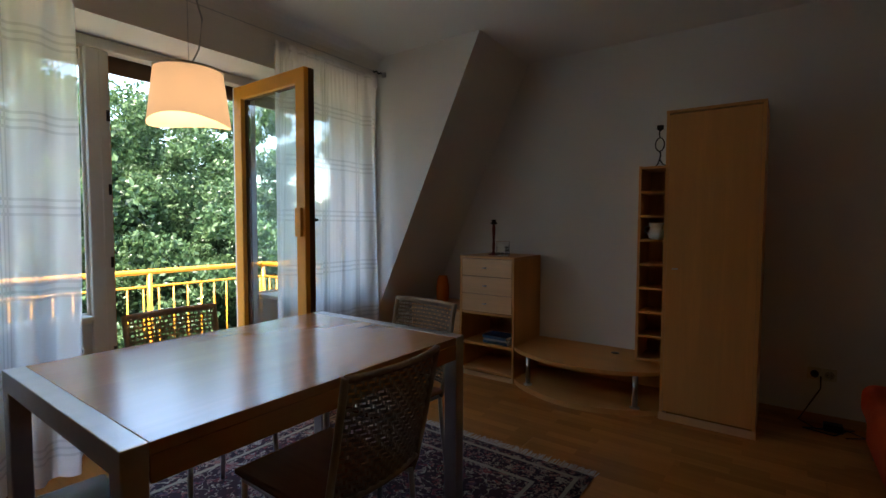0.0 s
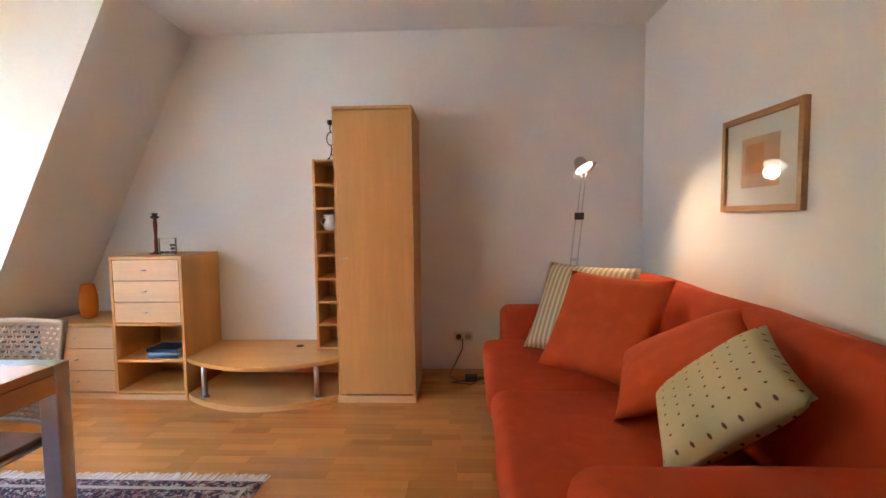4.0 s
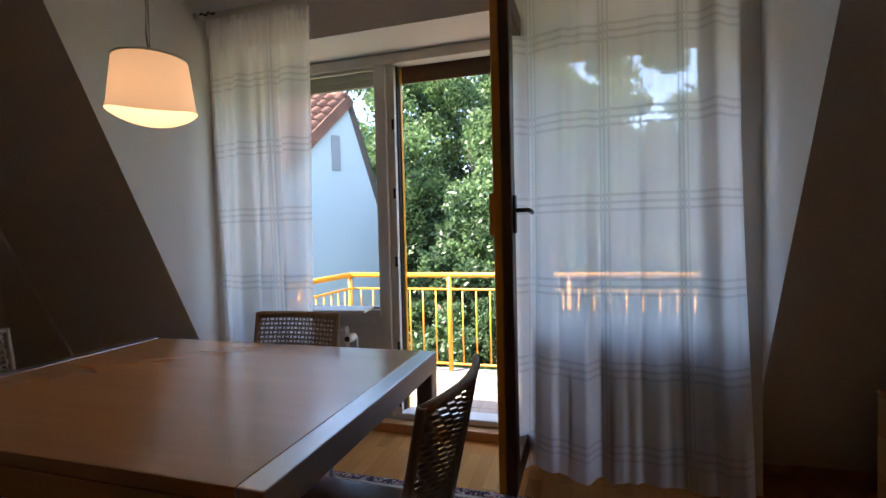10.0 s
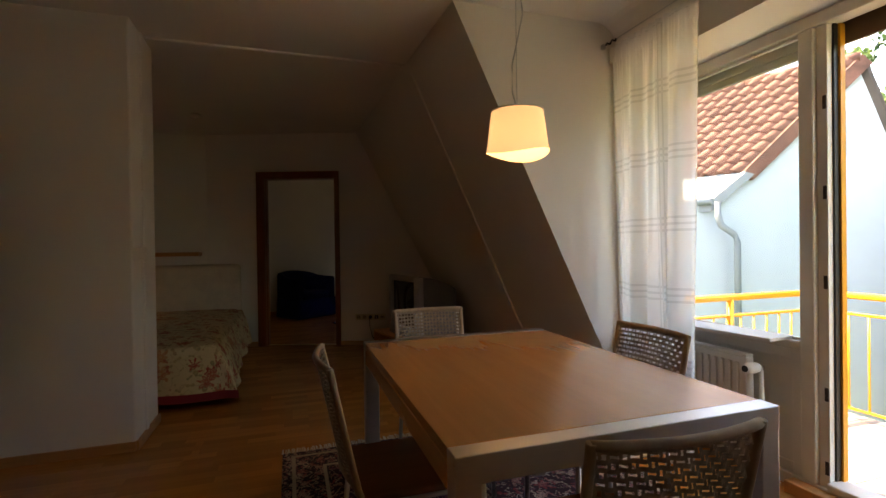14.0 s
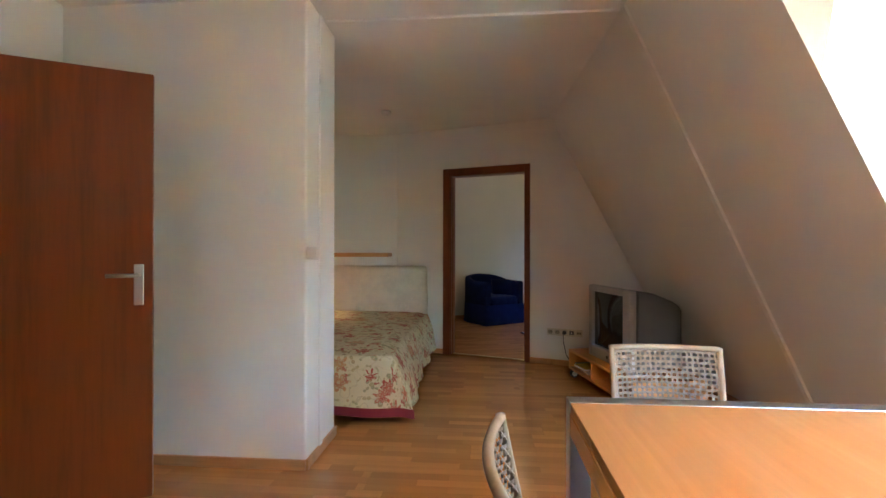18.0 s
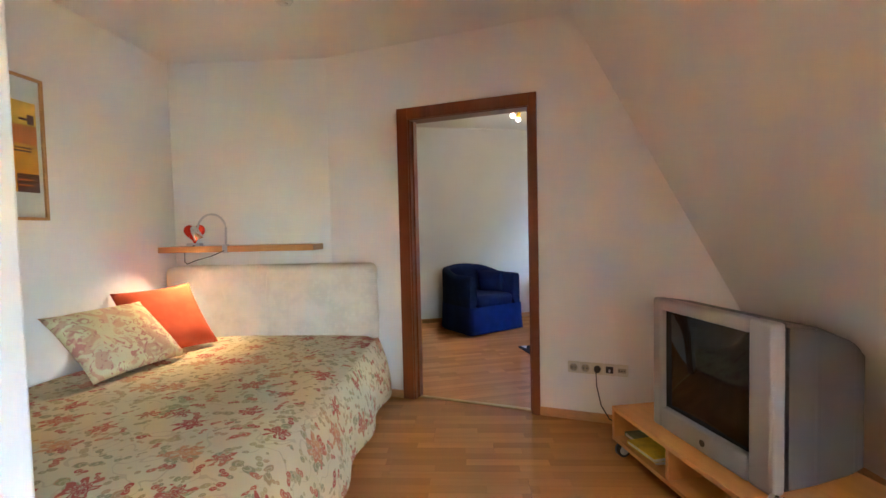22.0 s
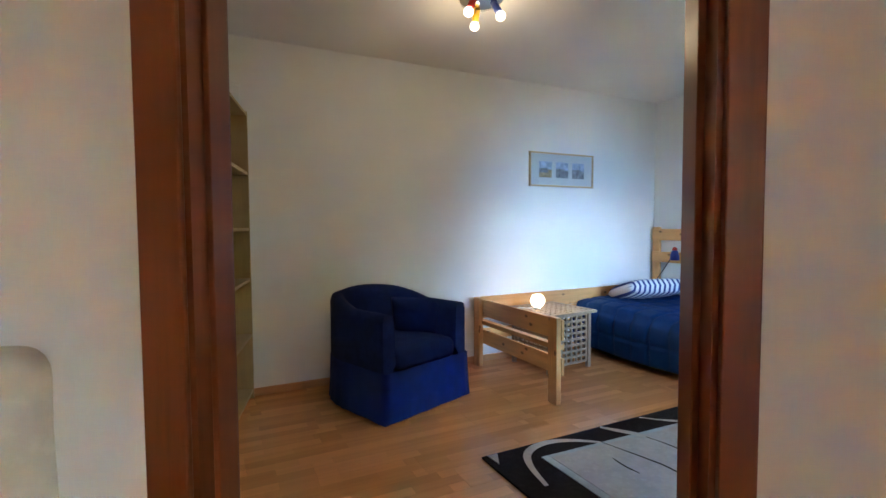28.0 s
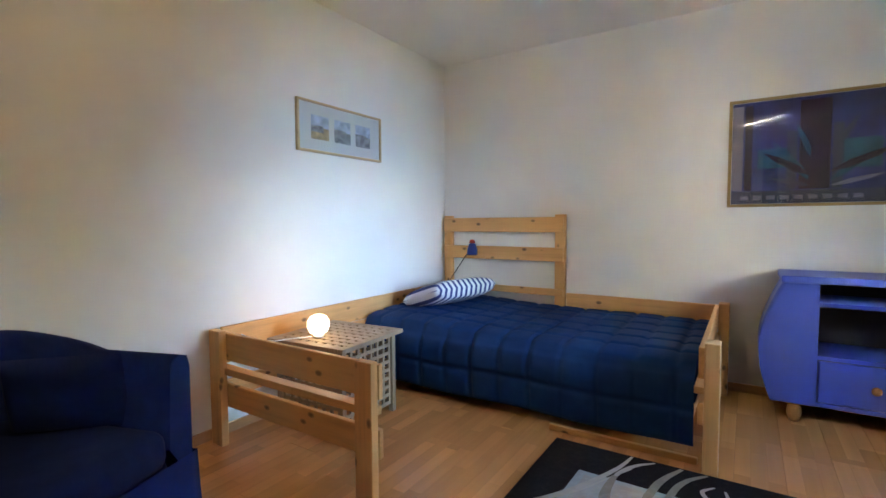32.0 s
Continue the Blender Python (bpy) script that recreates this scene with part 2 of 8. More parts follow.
def translucent(name, c, part_through=0.5):
    """Thin stuff that light passes through: lamp shades and leaves."""
    m, nt, p = shader(name)
    t = nt.nodes.new("ShaderNodeBsdfTranslucent")
    t.inputs[0].default_value = (*c, 1)
    p.inputs["Base Color"].default_value = (*c, 1)
    p.inputs["Roughness"].default_value = 0.6
    mx = nt.nodes.new("ShaderNodeMixShader")
    mx.inputs[0].default_value = part_through
    nt.links.new(p.outputs[0], mx.inputs[1])
    nt.links.new(t.outputs[0], mx.inputs[2])
    nt.links.new(mx.outputs[0], nt.nodes["Material Output"].inputs[0])
    return m


def pattern(name, ground, spots, scale, rough=0.85, bump=0.25, stretch=(1, 1, 1), warp=0.0):
    """Printed or woven cloth: a ground with layers of (threshold, colour, scale) blots, and a weave relief."""
    m, nt, p = shader(name)
    p.inputs["Specular IOR Level"].default_value = 0.2
    p.inputs["Roughness"].default_value = rough
    at = coords(nt, stretch)
    col = None
    n0 = node(nt, "ShaderNodeTexNoise", Scale=scale * 0.4, Detail=3.0)
    nt.links.new(at, n0.inputs["Vector"])
    col = ramp(nt, n0.outputs[0], [(0.35, tone(ground, 0.93)), (0.65, tone(ground, 1.05))])
    for i, (lo, hi, c, s) in enumerate(spots):
        off = nt.nodes.new("ShaderNodeVectorMath")
        off.operation = "ADD"
        off.inputs[1].default_value = (7.3 * i, 3.1 * i, 1.7 * i)
        nt.links.new(at, off.inputs[0])
        n = node(nt, "ShaderNodeTexNoise", Scale=s, Detail=2.5, Distortion=warp)
        nt.links.new(off.outputs[0], n.inputs["Vector"])
        fac = ramp(nt, n.outputs[0], [(lo, (0, 0, 0)), (hi, (1, 1, 1))])
        mx = nt.nodes.new("ShaderNodeMix")
        mx.data_type = "RGBA"
        nt.links.new(fac, mx.inputs["Factor"])
        nt.links.new(col, mx.inputs[6])
        mx.inputs[7].default_value = (*c, 1)
        col = mx.outputs[2]
    nt.links.new(col, p.inputs["Base Color"])
    w = node(nt, "ShaderNodeTexNoise", Scale=420.0, Detail=2.0)
    nt.links.new(at, w.inputs["Vector"])
    k = node(nt, "ShaderNodeBump", Strength=bump, Distance=0.002)
    nt.links.new(w.outputs[0], k.inputs["Height"])
    nt.links.new(k.outputs[0], p.inputs["Normal"])
    return m


def flowers(name, ground, blooms, leaf, twig, size=0.13, rough=0.9, lies="Object"):
    """Cloth printed or woven with scattered blossoms, leaves and thin twigs."""
    m, nt, p = shader(name)
    p.inputs["Roughness"].default_value = rough

    def calc(op, a, b=None, c=None):
        n = nt.nodes.new("ShaderNodeMath")
        n.operation = op
        for i, v in enumerate((a, b, c)):
            if v is None:
                continue
            if isinstance(v, (int, float)):
                n.inputs[i].default_value = v
            else:
                nt.links.new(v, n.inputs[i])
        return n.outputs[0]

    def blend(fac, a, b):
        mx = nt.nodes.new("ShaderNodeMix")
        mx.data_type = "RGBA"
        nt.links.new(fac, mx.inputs["Factor"])
        for i, v in ((6, a), (7, b)):
            if isinstance(v, tuple):
                mx.inputs[i].default_value = (*v, 1)
            else:
                nt.links.new(v, mx.inputs[i])
        return mx.outputs[2]

    tc = nt.nodes.new("ShaderNodeTexCoord")
    flat = nt.nodes.new("ShaderNodeMapping")
    nt.links.new(tc.outputs[lies], flat.inputs[0])
    wob = node(nt, "ShaderNodeTexNoise", Scale=4.0 / size, Detail=2.0)
    nt.links.new(flat.outputs[0], wob.inputs["Vector"])

    def motif(scale, shift, lobes, reach, slim, bare, wild):
        mp = nt.nodes.new("ShaderNodeMapping")
        mp.inputs["Location"].default_value = (shift, shift * 0.7, 0)
        mp.inputs["Scale"].default_value = (scale, scale, scale)
        nt.links.new(flat.outputs[0], mp.inputs[0])
        v = node(nt, "ShaderNodeTexVoronoi", Scale=1.0, Randomness=0.9)
        v.voronoi_dimensions = "2D"
        nt.links.new(mp.outputs[0], v.inputs["Vector"])
        d = nt.nodes.new("ShaderNodeVectorMath")
        d.operation = "SUBTRACT"
        nt.links.new(mp.outputs[0], d.inputs[0])
        nt.links.new(v.outputs["Position"], d.inputs[1])
        s = nt.nodes.new("ShaderNodeSeparateXYZ")
        nt.links.new(d.outputs[0], s.inputs[0])
        rc = nt.nodes.new("ShaderNodeSeparateColor")
        nt.links.new(v.outputs["Color"], rc.inputs[0])
        ang = calc("ADD", calc("ARCTAN2", s.outputs[1], s.outputs[0]), calc("MULTIPLY", rc.outputs[0], 6.28))
        wave = calc("COSINE", calc("MULTIPLY", ang, float(lobes)))
        lim = calc("MULTIPLY_ADD", wave, slim, reach)
        lim = calc("MULTIPLY", lim, calc("MULTIPLY_ADD", rc.outputs[1], 0.7, 0.6))
        lim = calc("ADD", lim, calc("MULTIPLY_ADD", wob.outputs[0], 2 * wild, -wild))
        lim = calc("MULTIPLY", lim, calc("GREATER_THAN", rc.outputs[2], bare))
        ratio = calc("DIVIDE", v.outputs["Distance"], calc("MAXIMUM", lim, 0.01))
        return ratio, rc.outputs[2]

    n0 = node(nt, "ShaderNodeTexNoise", Scale=3.0, Detail=3.0)
    nt.links.new(flat.outputs[0], n0.inputs["Vector"])
    col = ramp(nt, n0.outputs[0], [(0.35, tone(ground, 0.93)), (0.65, tone(ground, 1.05))])
    tw = node(nt, "ShaderNodeTexNoise", Scale=0.9 / size, Detail=1.0, Distortion=1.2)
    nt.links.new(flat.outputs[0], tw.inputs["Vector"])
    line = ramp(nt, calc("ABSOLUTE", calc("SUBTRACT", tw.outputs[0], 0.5)), [(0.008, (1, 1, 1)), (0.016, (0, 0, 0))])
    col = blend(line, col, twig)
    vary = node(nt, "ShaderNodeTexNoise", Scale=2.6 / size, Detail=2.0)
    nt.links.new(flat.outputs[0], vary.inputs["Vector"])
    for scale, shift, lobes, reach, slim, bare, wild, tones in (
            (1.05 / size, 3.1, 2, 0.17, 0.16, 0.15, 0.14, leaf), (1.7 / size, 11.3, 2, 0.16, 0.15, 0.2, 0.12, leaf), (2.5 / size, 5.2, 1, 0.15, 0.13, 0.3, 0.10, leaf),
            (0.72 / size, 0.0, 7, 0.25, 0.08, 0.30, 0.26, blooms), (1.5 / size, 7.7, 2, 0.18, 0.13, 0.40, 0.18, blooms)):
        ratio, pick = motif(scale, shift, lobes, reach, slim, bare, wild)
        shade_of = calc("FRACT", calc("ADD", pick, calc("MULTIPLY", vary.outputs[0], 0.7)))
        hue = ramp(nt, shade_of, [(k / (len(tones) - 1), c) for k, c in enumerate(tones)])
        rings = calc("SINE", calc("MULTIPLY", ratio, 15.0))
        hue = blend(ramp(nt, rings, [(0.45, (0, 0, 0)), (0.8, (0.75, 0.75, 0.75))]), hue, tone(ground, 0.86))
        mask = ramp(nt, ratio, [(0.86, (1, 1, 1)), (1.04, (0, 0, 0))])
        col = blend(mask, col, hue)
    nt.links.new(col, p.inputs["Base Color"])
    w = node(nt, "ShaderNodeTexNoise", Scale=420.0, Detail=2.0)
    nt.links.new(tc.outputs["Object"], w.inputs["Vector"])
    k = node(nt, "ShaderNodeBump", Strength=0.3, Distance=0.002)
    nt.links.new(w.outputs[0], k.inputs["Height"])
    nt.links.new(k.outputs[0], p.inputs["Normal"])
    return m


WALL = paint("white_wall_paint", (0.80, 0.775, 0.735), 0.85, var=0.03, scale=1.5, bump=0.012, grain=160)
CEIL = paint("ceiling_paint", (0.81, 0.785, 0.745), 0.9, var=0.025, scale=1.2, bump=0.008, grain=140)
WALL_B = paint("white_wall_paint_bedroom", (0.79, 0.775, 0.735), 0.85, var=0.03, scale=1.5, bump=0.012, grain=160)
FLOOR = laminate("beech_laminate", (0.58, 0.245, 0.066))
FLOOR_B = laminate("bedroom_laminate", (0.66, 0.30, 0.105))
SUBFLOOR = paint("floor_joint", (0.30, 0.16, 0.07), 0.8)
BASE = wood("skirting_wood", (0.55, 0.27, 0.10), 0.4)
BEECH = wood("beech_veneer", (0.70, 0.335, 0.098), 0.4, axis=2, dark=0.95, fine=45)
BEECH_X = wood("beech_veneer_across", (0.70, 0.335, 0.098), 0.38, axis=0, dark=0.95, fine=45)
BEECH_PALE = wood("pale_beech_front", (0.73, 0.44, 0.215), 0.4, axis=0, dark=0.95, fine=45)
# Darker copy of the veneer, with the shade of the insides in its colour.
BEECH_SHADE = wood("beech_shaded_inside", (0.50, 0.25, 0.10), 0.5, axis=2, dark=0.85, fine=60)
TABLE = wood("table_veneer", (0.60, 0.29, 0.11), 0.2, axis=1, dark=0.93, fine=45, coat=1.0, veil=0.22)
MAHOG = wood("dark_red_door_wood", (0.215, 0.052, 0.012), 0.32, axis=2, dark=0.7, fine=50)
ALU = paint("brushed_aluminium", (0.62, 0.63, 0.65), 0.35, metal=1.0, var=0.05, scale=20, bump=0.01)
STEEL = paint("steel", (0.55, 0.55, 0.56), 0.28, metal=1.0, var=0.04, bump=0.0)
CHROME = paint("chrome", (0.8, 0.8, 0.8), 0.08, metal=1.0, var=0.0, bump=0.0)
BLACK = paint("black_plastic", (0.02, 0.02, 0.02), 0.45, var=0.2, bump=0.01)
WHITE_PL = paint("white_plastic", (0.75, 0.74, 0.70), 0.4, var=0.02, bump=0.0)
CREAM_PL = paint("cream_plastic", (0.64, 0.59, 0.45), 0.4, var=0.03, bump=0.0)
WINFRAME = paint("grey_window_paint", (0.70, 0.68, 0.62), 0.45, var=0.07, scale=5, bump=0.02)
YELLOW = paint("yellow_paint", (0.72, 0.31, 0.025), 0.4, var=0.06, scale=8, bump=0.02)
DARKM = paint("dark_iron", (0.05, 0.035, 0.03), 0.5, metal=0.6, var=0.2)
PANE = pane_glass("window_glass")
PICGLASS = pane_glass("picture_glass", (0.99, 0.985, 0.975))
VOILE = sheer("voile", (0.92, 0.91, 0.91), 0.78)
SHADE = translucent("lamp_shade", (0.80, 0.62, 0.50), 0.12)
SHADE.node_tree.nodes["Principled BSDF"].inputs["Emission Color"].default_value = (1.0, 0.66, 0.36, 1)
SHADE.node_tree.nodes["Principled BSDF"].inputs["Emission Strength"].default_value = 0.064
RADI = paint("radiator_enamel", (0.74, 0.73, 0.68), 0.4, var=0.03, bump=0.0)


# ---- building blocks ----
def box(x0, y0, z0, x1, y1, z1, bevel=0.0, seg=2, bm=None):
    own = bmesh.new()
    bmesh.ops.create_cube(own, size=1.0)
    for v in own.verts:
        v.co = Vector(((x0, x1)[v.co.x > 0], (y0, y1)[v.co.y > 0], (z0, z1)[v.co.z > 0]))
    if bevel:
        bmesh.ops.bevel(own, geom=own.edges[:], offset=bevel, segments=seg, profile=0.5, affect="EDGES")
    return merge(bm, own) if bm else own


def merge(bm, other):
    """Adds a copy of the other bmesh to bm."""
    base = [bm.verts.new(v.co) for v in other.verts]
    other.verts.index_update()
    for f in other.faces:
        bm.faces.new([base[v.index] for v in f.verts]).smooth = f.smooth
    other.free()
    return bm


def moved(bm, m):
    bmesh.ops.transform(bm, matrix=m, verts=bm.verts[:])
    return bm


def rod(a, b, r, r2=None, seg=12, bm=None, smooth=True):
    a, b = Vector(a), Vector(b)
    own = bmesh.new()
    d = b - a
    bmesh.ops.create_cone(own, cap_ends=True, segments=seg, radius1=r, radius2=r if r2 is None else r2, depth=d.length)
    moved(own, Matrix.Translation((a + b) / 2) @ d.to_track_quat("Z", "Y").to_matrix().to_4x4())
    if smooth:
        for f in own.faces:
            f.smooth = len(f.verts) == 4
    return merge(bm, own) if bm else own


def tube(points, r, seg=8, bm=None):
    """A round tube along points."""
    own = bmesh.new()
    pts = [Vector(p) for p in points]
    rings = []
    up = Vector((0, 0, 1))
    for i, p in enumerate(pts):
        d = (pts[min(i + 1, len(pts) - 1)] - pts[max(i - 1, 0)]).normalized()
        side = d.cross(up)
        if side.length < 0.05:
            side = d.cross(Vector((0, 1, 0)))
        side.normalize()
        top = side.cross(d).normalized()
        rings.append([own.verts.new(p + r * (math.cos(2 * math.pi * k / seg) * side + math.sin(2 * math.pi * k / seg) * top)) for k in range(seg)])
    for a, b in zip(rings, rings[1:]):
        for k in range(seg):
            own.faces.new((a[k], a[(k + 1) % seg], b[(k + 1) % seg], b[k])).smooth = True
    own.faces.new(rings[0][::-1])
    own.faces.new(rings[-1])
    return merge(bm, own) if bm else own


def lathe(profile, seg=24, bm=None, at=(0, 0, 0)):
    """A turned shape from (radius, height) pairs."""
    own = bmesh.new()
    rings = []
    for r, z in profile:
        rings.append([own.verts.new((at[0] + r * math.cos(2 * math.pi * k / seg), at[1] + r * math.sin(2 * math.pi * k / seg), at[2] + z)) for k in range(seg)])
    for a, b in zip(rings, rings[1:]):
        for k in range(seg):
            own.faces.new((a[k], a[(k + 1) % seg], b[(k + 1) % seg], b[k])).smooth = True
    for ring, flip in ((rings[0], True), (rings[-1], False)):
        if profile[0 if flip else -1][0] > 0.001:
            own.faces.new(ring[::-1] if flip else ring)
    bmesh.ops.remove_doubles(own, verts=own.verts[:], dist=0.0005)
    return merge(bm, own) if bm else own


def slab(outline, z0, z1, bevel=0.0):
    """A plate with an outline of (x, y), counter-clockwise."""
    bm = bmesh.new()
    lo = [bm.verts.new((x, y, z0)) for x, y in outline]
    hi = [bm.verts.new((x, y, z1)) for x, y in outline]
    bm.faces.new(lo[::-1])
    bm.faces.new(hi)
    n = len(lo)
    for i in range(n):
        bm.faces.new((lo[i], lo[(i + 1) % n], hi[(i + 1) % n], hi[i]))
    if bevel:
        bmesh.ops.bevel(bm, geom=[e for e in bm.edges if abs(e.verts[0].co.z - e.verts[1].co.z) < 1e-6], offset=bevel, segments=2, profile=0.5, affect="EDGES")
    return bm


def cushion(w, d, h, puff=0.35, n=14, wrinkle=0.004, seed=0.0, corner=0.0):
    """A soft cushion lying flat, centred: thin at the seams, full in the middle."""
    bm = bmesh.new()
    grids = []
    for sgn in (1, -1):
        g = []
        for i in range(n + 1):
            row = []
            for j in range(n + 1):
                a, b = 2 * i / n - 1, 2 * j / n - 1
                full = max(0.0, (1 - abs(a) ** 2.6) * (1 - abs(b) ** 2.6)) ** puff
                pinch = 1 - corner * (a * a) * (1 - b * b) * 0.5
                pinch2 = 1 - corner * (b * b) * (1 - a * a) * 0.5
                k = noise.noise(Vector((a * 2.3 + seed, b * 2.3, sgn))) * wrinkle
                row.append((a * w / 2 * pinch, b * d / 2 * pinch2, sgn * (h / 2 * full + k * full)))
            g.append(row)
        grids.append(g)
    top = [[bm.verts.new(c) for c in row] for row in grids[0]]
    low = [[top[i][j] if i in (0, n) or j in (0, n) else bm.verts.new(grids[1][i][j]) for j in range(n + 1)] for i in range(n + 1)]
    for i in range(n):
        for j in range(n):
            bm.faces.new((top[i][j], top[i + 1][j], top[i + 1][j + 1], top[i][j + 1])).smooth = True
            q = (low[i][j], low[i][j + 1], low[i + 1][j + 1], low[i + 1][j])
            if len(set(q)) == 4 and not all(v in (top[i][j], top[i][j + 1], top[i + 1][j], top[i + 1][j + 1]) for v in q):
                bm.faces.new(q).smooth = True
    return bm


def mesh_of(bm, name, material):
    bmesh.ops.recalc_face_normals(bm, faces=bm.faces[:])
    me = bpy.data.meshes.new(name)
    bm.to_mesh(me)
    bm.free()
    me.materials.append(material)
    return me


def part(name, bm, material, parent, label=""):
    """One mesh object under a thing or under a part."""
    ob = new(name, mesh_of(bm, name, material))
    ob.parent = parent
    return tagged(ob, label)


def thing(name, label, category, m=None, group="", kind=""):
    """An Empty at the base of a thing; its parts hang under it."""
    ob = new(name)
    ob.empty_display_size = 0.1
    if m is not None:
        ob.matrix_world = m
    return tagged(ob, label, category, group, kind)


def solo(name, bm, material, label, category, m=None, group="", kind=""):
    """A thing of one mesh."""
    ob = new(name, mesh_of(bm, name, material))
    if m is not None:
        ob.matrix_world = m
    return tagged(ob, label, category, group, kind)


def setting(name, bm, material, label, category="wall", m=None):
    return solo(name, bm, material, label, category, m, kind="structure")


def share(name, me, parent, m):
    """Another object on the same mesh, under a parent."""
    ob = new(name, me)
    ob.parent = parent
    ob.matrix_local = m
    return ob


# ---- structure: living room ----
H = 2.52
XE = 1.60
YN = 3.80
DOOR_A = Vector((-0.285, -3.305))
DOOR_B = Vector((-1.218, -2.9905))
DW = (DOOR_B - DOOR_A).normalized()
DN = Vector((DW.y, -DW.x))
ANG2 = radians(16.5)
C2 = Vector((-3.68, -7.02, 0))
M2 = Matrix.Translation(C2) @ Matrix.Rotation(ANG2, 4, "Z")


def slope_x(y, z):
    return -1.411 - 0.0365 * (y + 3.03) - 0.474 * (2.52 - z)


def wall_along(a, b, thick, z0, z1):
    """An upright wall whose visible face runs from a to b, with its body to the right of that way."""
    a, b = Vector(a), Vector(b)
    d = (b - a).normalized()
    n = Vector((d.y, -d.x)) * thick
    return slab([tuple(a), tuple(a + n), tuple(b + n), tuple(b)], z0, z1)


setting("wall_north", box(slope_x(YN, 0) - 0.5, YN, 0, XE + 0.25, YN + 0.25, H), WALL, "plain white painted wall behind the beech cabinets")
# east wall with the opening of the flat's dark door
EY0, EY1 = 0.26, 1.12
bm = box(XE, EY1, 0, XE + 0.25, YN, H)
box(XE, -0.46, 0, XE + 0.25, EY0, H, bm=bm)
box(XE, EY0, 2.03, XE + 0.25, EY1, H, bm=bm)
setting("wall_east", bm, WALL, "white painted wall behind the sofa with a door opening")
setting("wall_pier", box(0.21, -0.945, 0, XE + 0.25, -0.462, H, bevel=0.012), WALL, "white painted stub wall between dining area and bed")
setting("wall_alcove", box(1.485, -3.47, 0, 1.735, -0.947, H), WALL, "white painted wall beside the bed")
BEND = Vector((0.275, -3.494))
setting("wall_bed", wall_along((BEND.x, BEND.y), (1.75, -3.47), 0.24, 0, H), WALL, "white painted wall behind the headboard")
OP0 = DOOR_A + DW * 0.075
OP1 = DOOR_B - DW * 0.045
WEST_END = DOOR_A + DW * 2.6
bm = wall_along(OP0, BEND, 0.12, 0, H)
merge(bm, wall_along(WEST_END, OP1, 0.12, 0, H))
merge(bm, wall_along(OP1, OP0, 0.12, 2.0, H))
setting("wall_doorway", bm, WALL, "white painted oblique wall with an open doorway")

# roof slope with the dormer cut out of it
CS, CN = 0.235, 2.985


def slope_piece(y0, y1):
    bm = bmesh.new()
    t = 0.2
    ring = []
    for y in (y0, y1):
        ring.append([bm.verts.new((slope_x(y, z) - dx, y, z)) for z, dx in ((0, 0), (H, 0), (H, t), (0, t))])
    a, b = ring
    for k in range(4):
        bm.faces.new((a[k], a[(k + 1) % 4], b[(k + 1) % 4], b[k]))
    bm.faces.new(a[::-1])
    bm.faces.new(b)
    return bm


bm = slope_piece(-3.6, CS - 0.003)
merge(bm, slope_piece(CN + 0.003, YN + 0.02))
setting("wall_slope", bm, WALL, "white painted sloping attic wall under the roof")
WX = -2.60
GX = -2.95


def cheek(y, t):
    bm = bmesh.new()
    pts = [(slope_x(y, H), H), (slope_x(y, 0.0), 0.0), (WX - 0.3, 0.0), (WX - 0.3, H)]
    a = [bm.verts.new((x, y, z)) for x, z in pts]
    b = [bm.verts.new((x, y + t, z)) for x, z in pts]
    bm.faces.new(a)
    bm.faces.new(b[::-1])
    for k in range(4):
        bm.faces.new((a[k], a[(k + 1) % 4], b[(k + 1) % 4], b[k]))
    return bm


setting("wall_dormer_south", cheek(CS, -0.15), WALL, "white dormer side wall beside the window")
setting("wall_dormer_north", cheek(CN, 0.15), WALL, "white dormer side wall beside the curtain")
# window wall: lintel, parapets
WY0, WY1 = 0.30, 2.90
LZ = 2.19
bm = box(WX - 0.42, CS, LZ, WX, CN, H)
box(WX - 0.42, CS + 0.001, 0, WX, WY0, LZ, bm=bm)
box(WX - 0.42, WY1, 0, WX, CN - 0.001, LZ, bm=bm)
setting("wall_window", bm, WALL, "white painted window wall with a deep lintel")
# concave cove between lintel and ceiling
bm = bmesh.new()
prof = [(WX + 0.14 * (1 - math.sin(k * math.pi / 12)), H - 0.14 * (1 - math.cos(k * math.pi / 12))) for k in range(7)] + [(WX, H)]
a = [bm.verts.new((x, CS, z)) for x, z in prof]
b = [bm.verts.new((x, CN, z)) for x, z in prof]
for k in range(len(prof)):
    f = bm.faces.new((a[k], a[(k + 1) % len(prof)], b[(k + 1) % len(prof)], b[k]))
bm.faces.new(a)
bm.faces.new(b[::-1])
setting("trim_cove", bm, CEIL, "white rounded plaster cove above the window", "cove")
MID_A = DOOR_A - DN * 0.06 - DW * 0.6
MID_B = DOOR_A - DN * 0.06 + DW * 3.0
CEIL_OUT = [(slope_x(YN, H) - 0.2, YN + 0.3), (slope_x(CN, H) - 0.2, CN + 0.12), (WX - 0.42, CN + 0.12), (WX - 0.42, CS - 0.12), (slope_x(CS, H) - 0.2, CS - 0.12), (slope_x(-2.9, H) - 0.2, -2.9)]
setting("ceiling", slab(CEIL_OUT + [tuple(DOOR_A - DN * 0.06 + DW * 1.6), tuple(MID_A), (XE + 0.3, -3.6), (XE + 0.3, YN + 0.3)], H, H + 0.2), CEIL, "flat white painted ceiling of the living room", "ceiling")

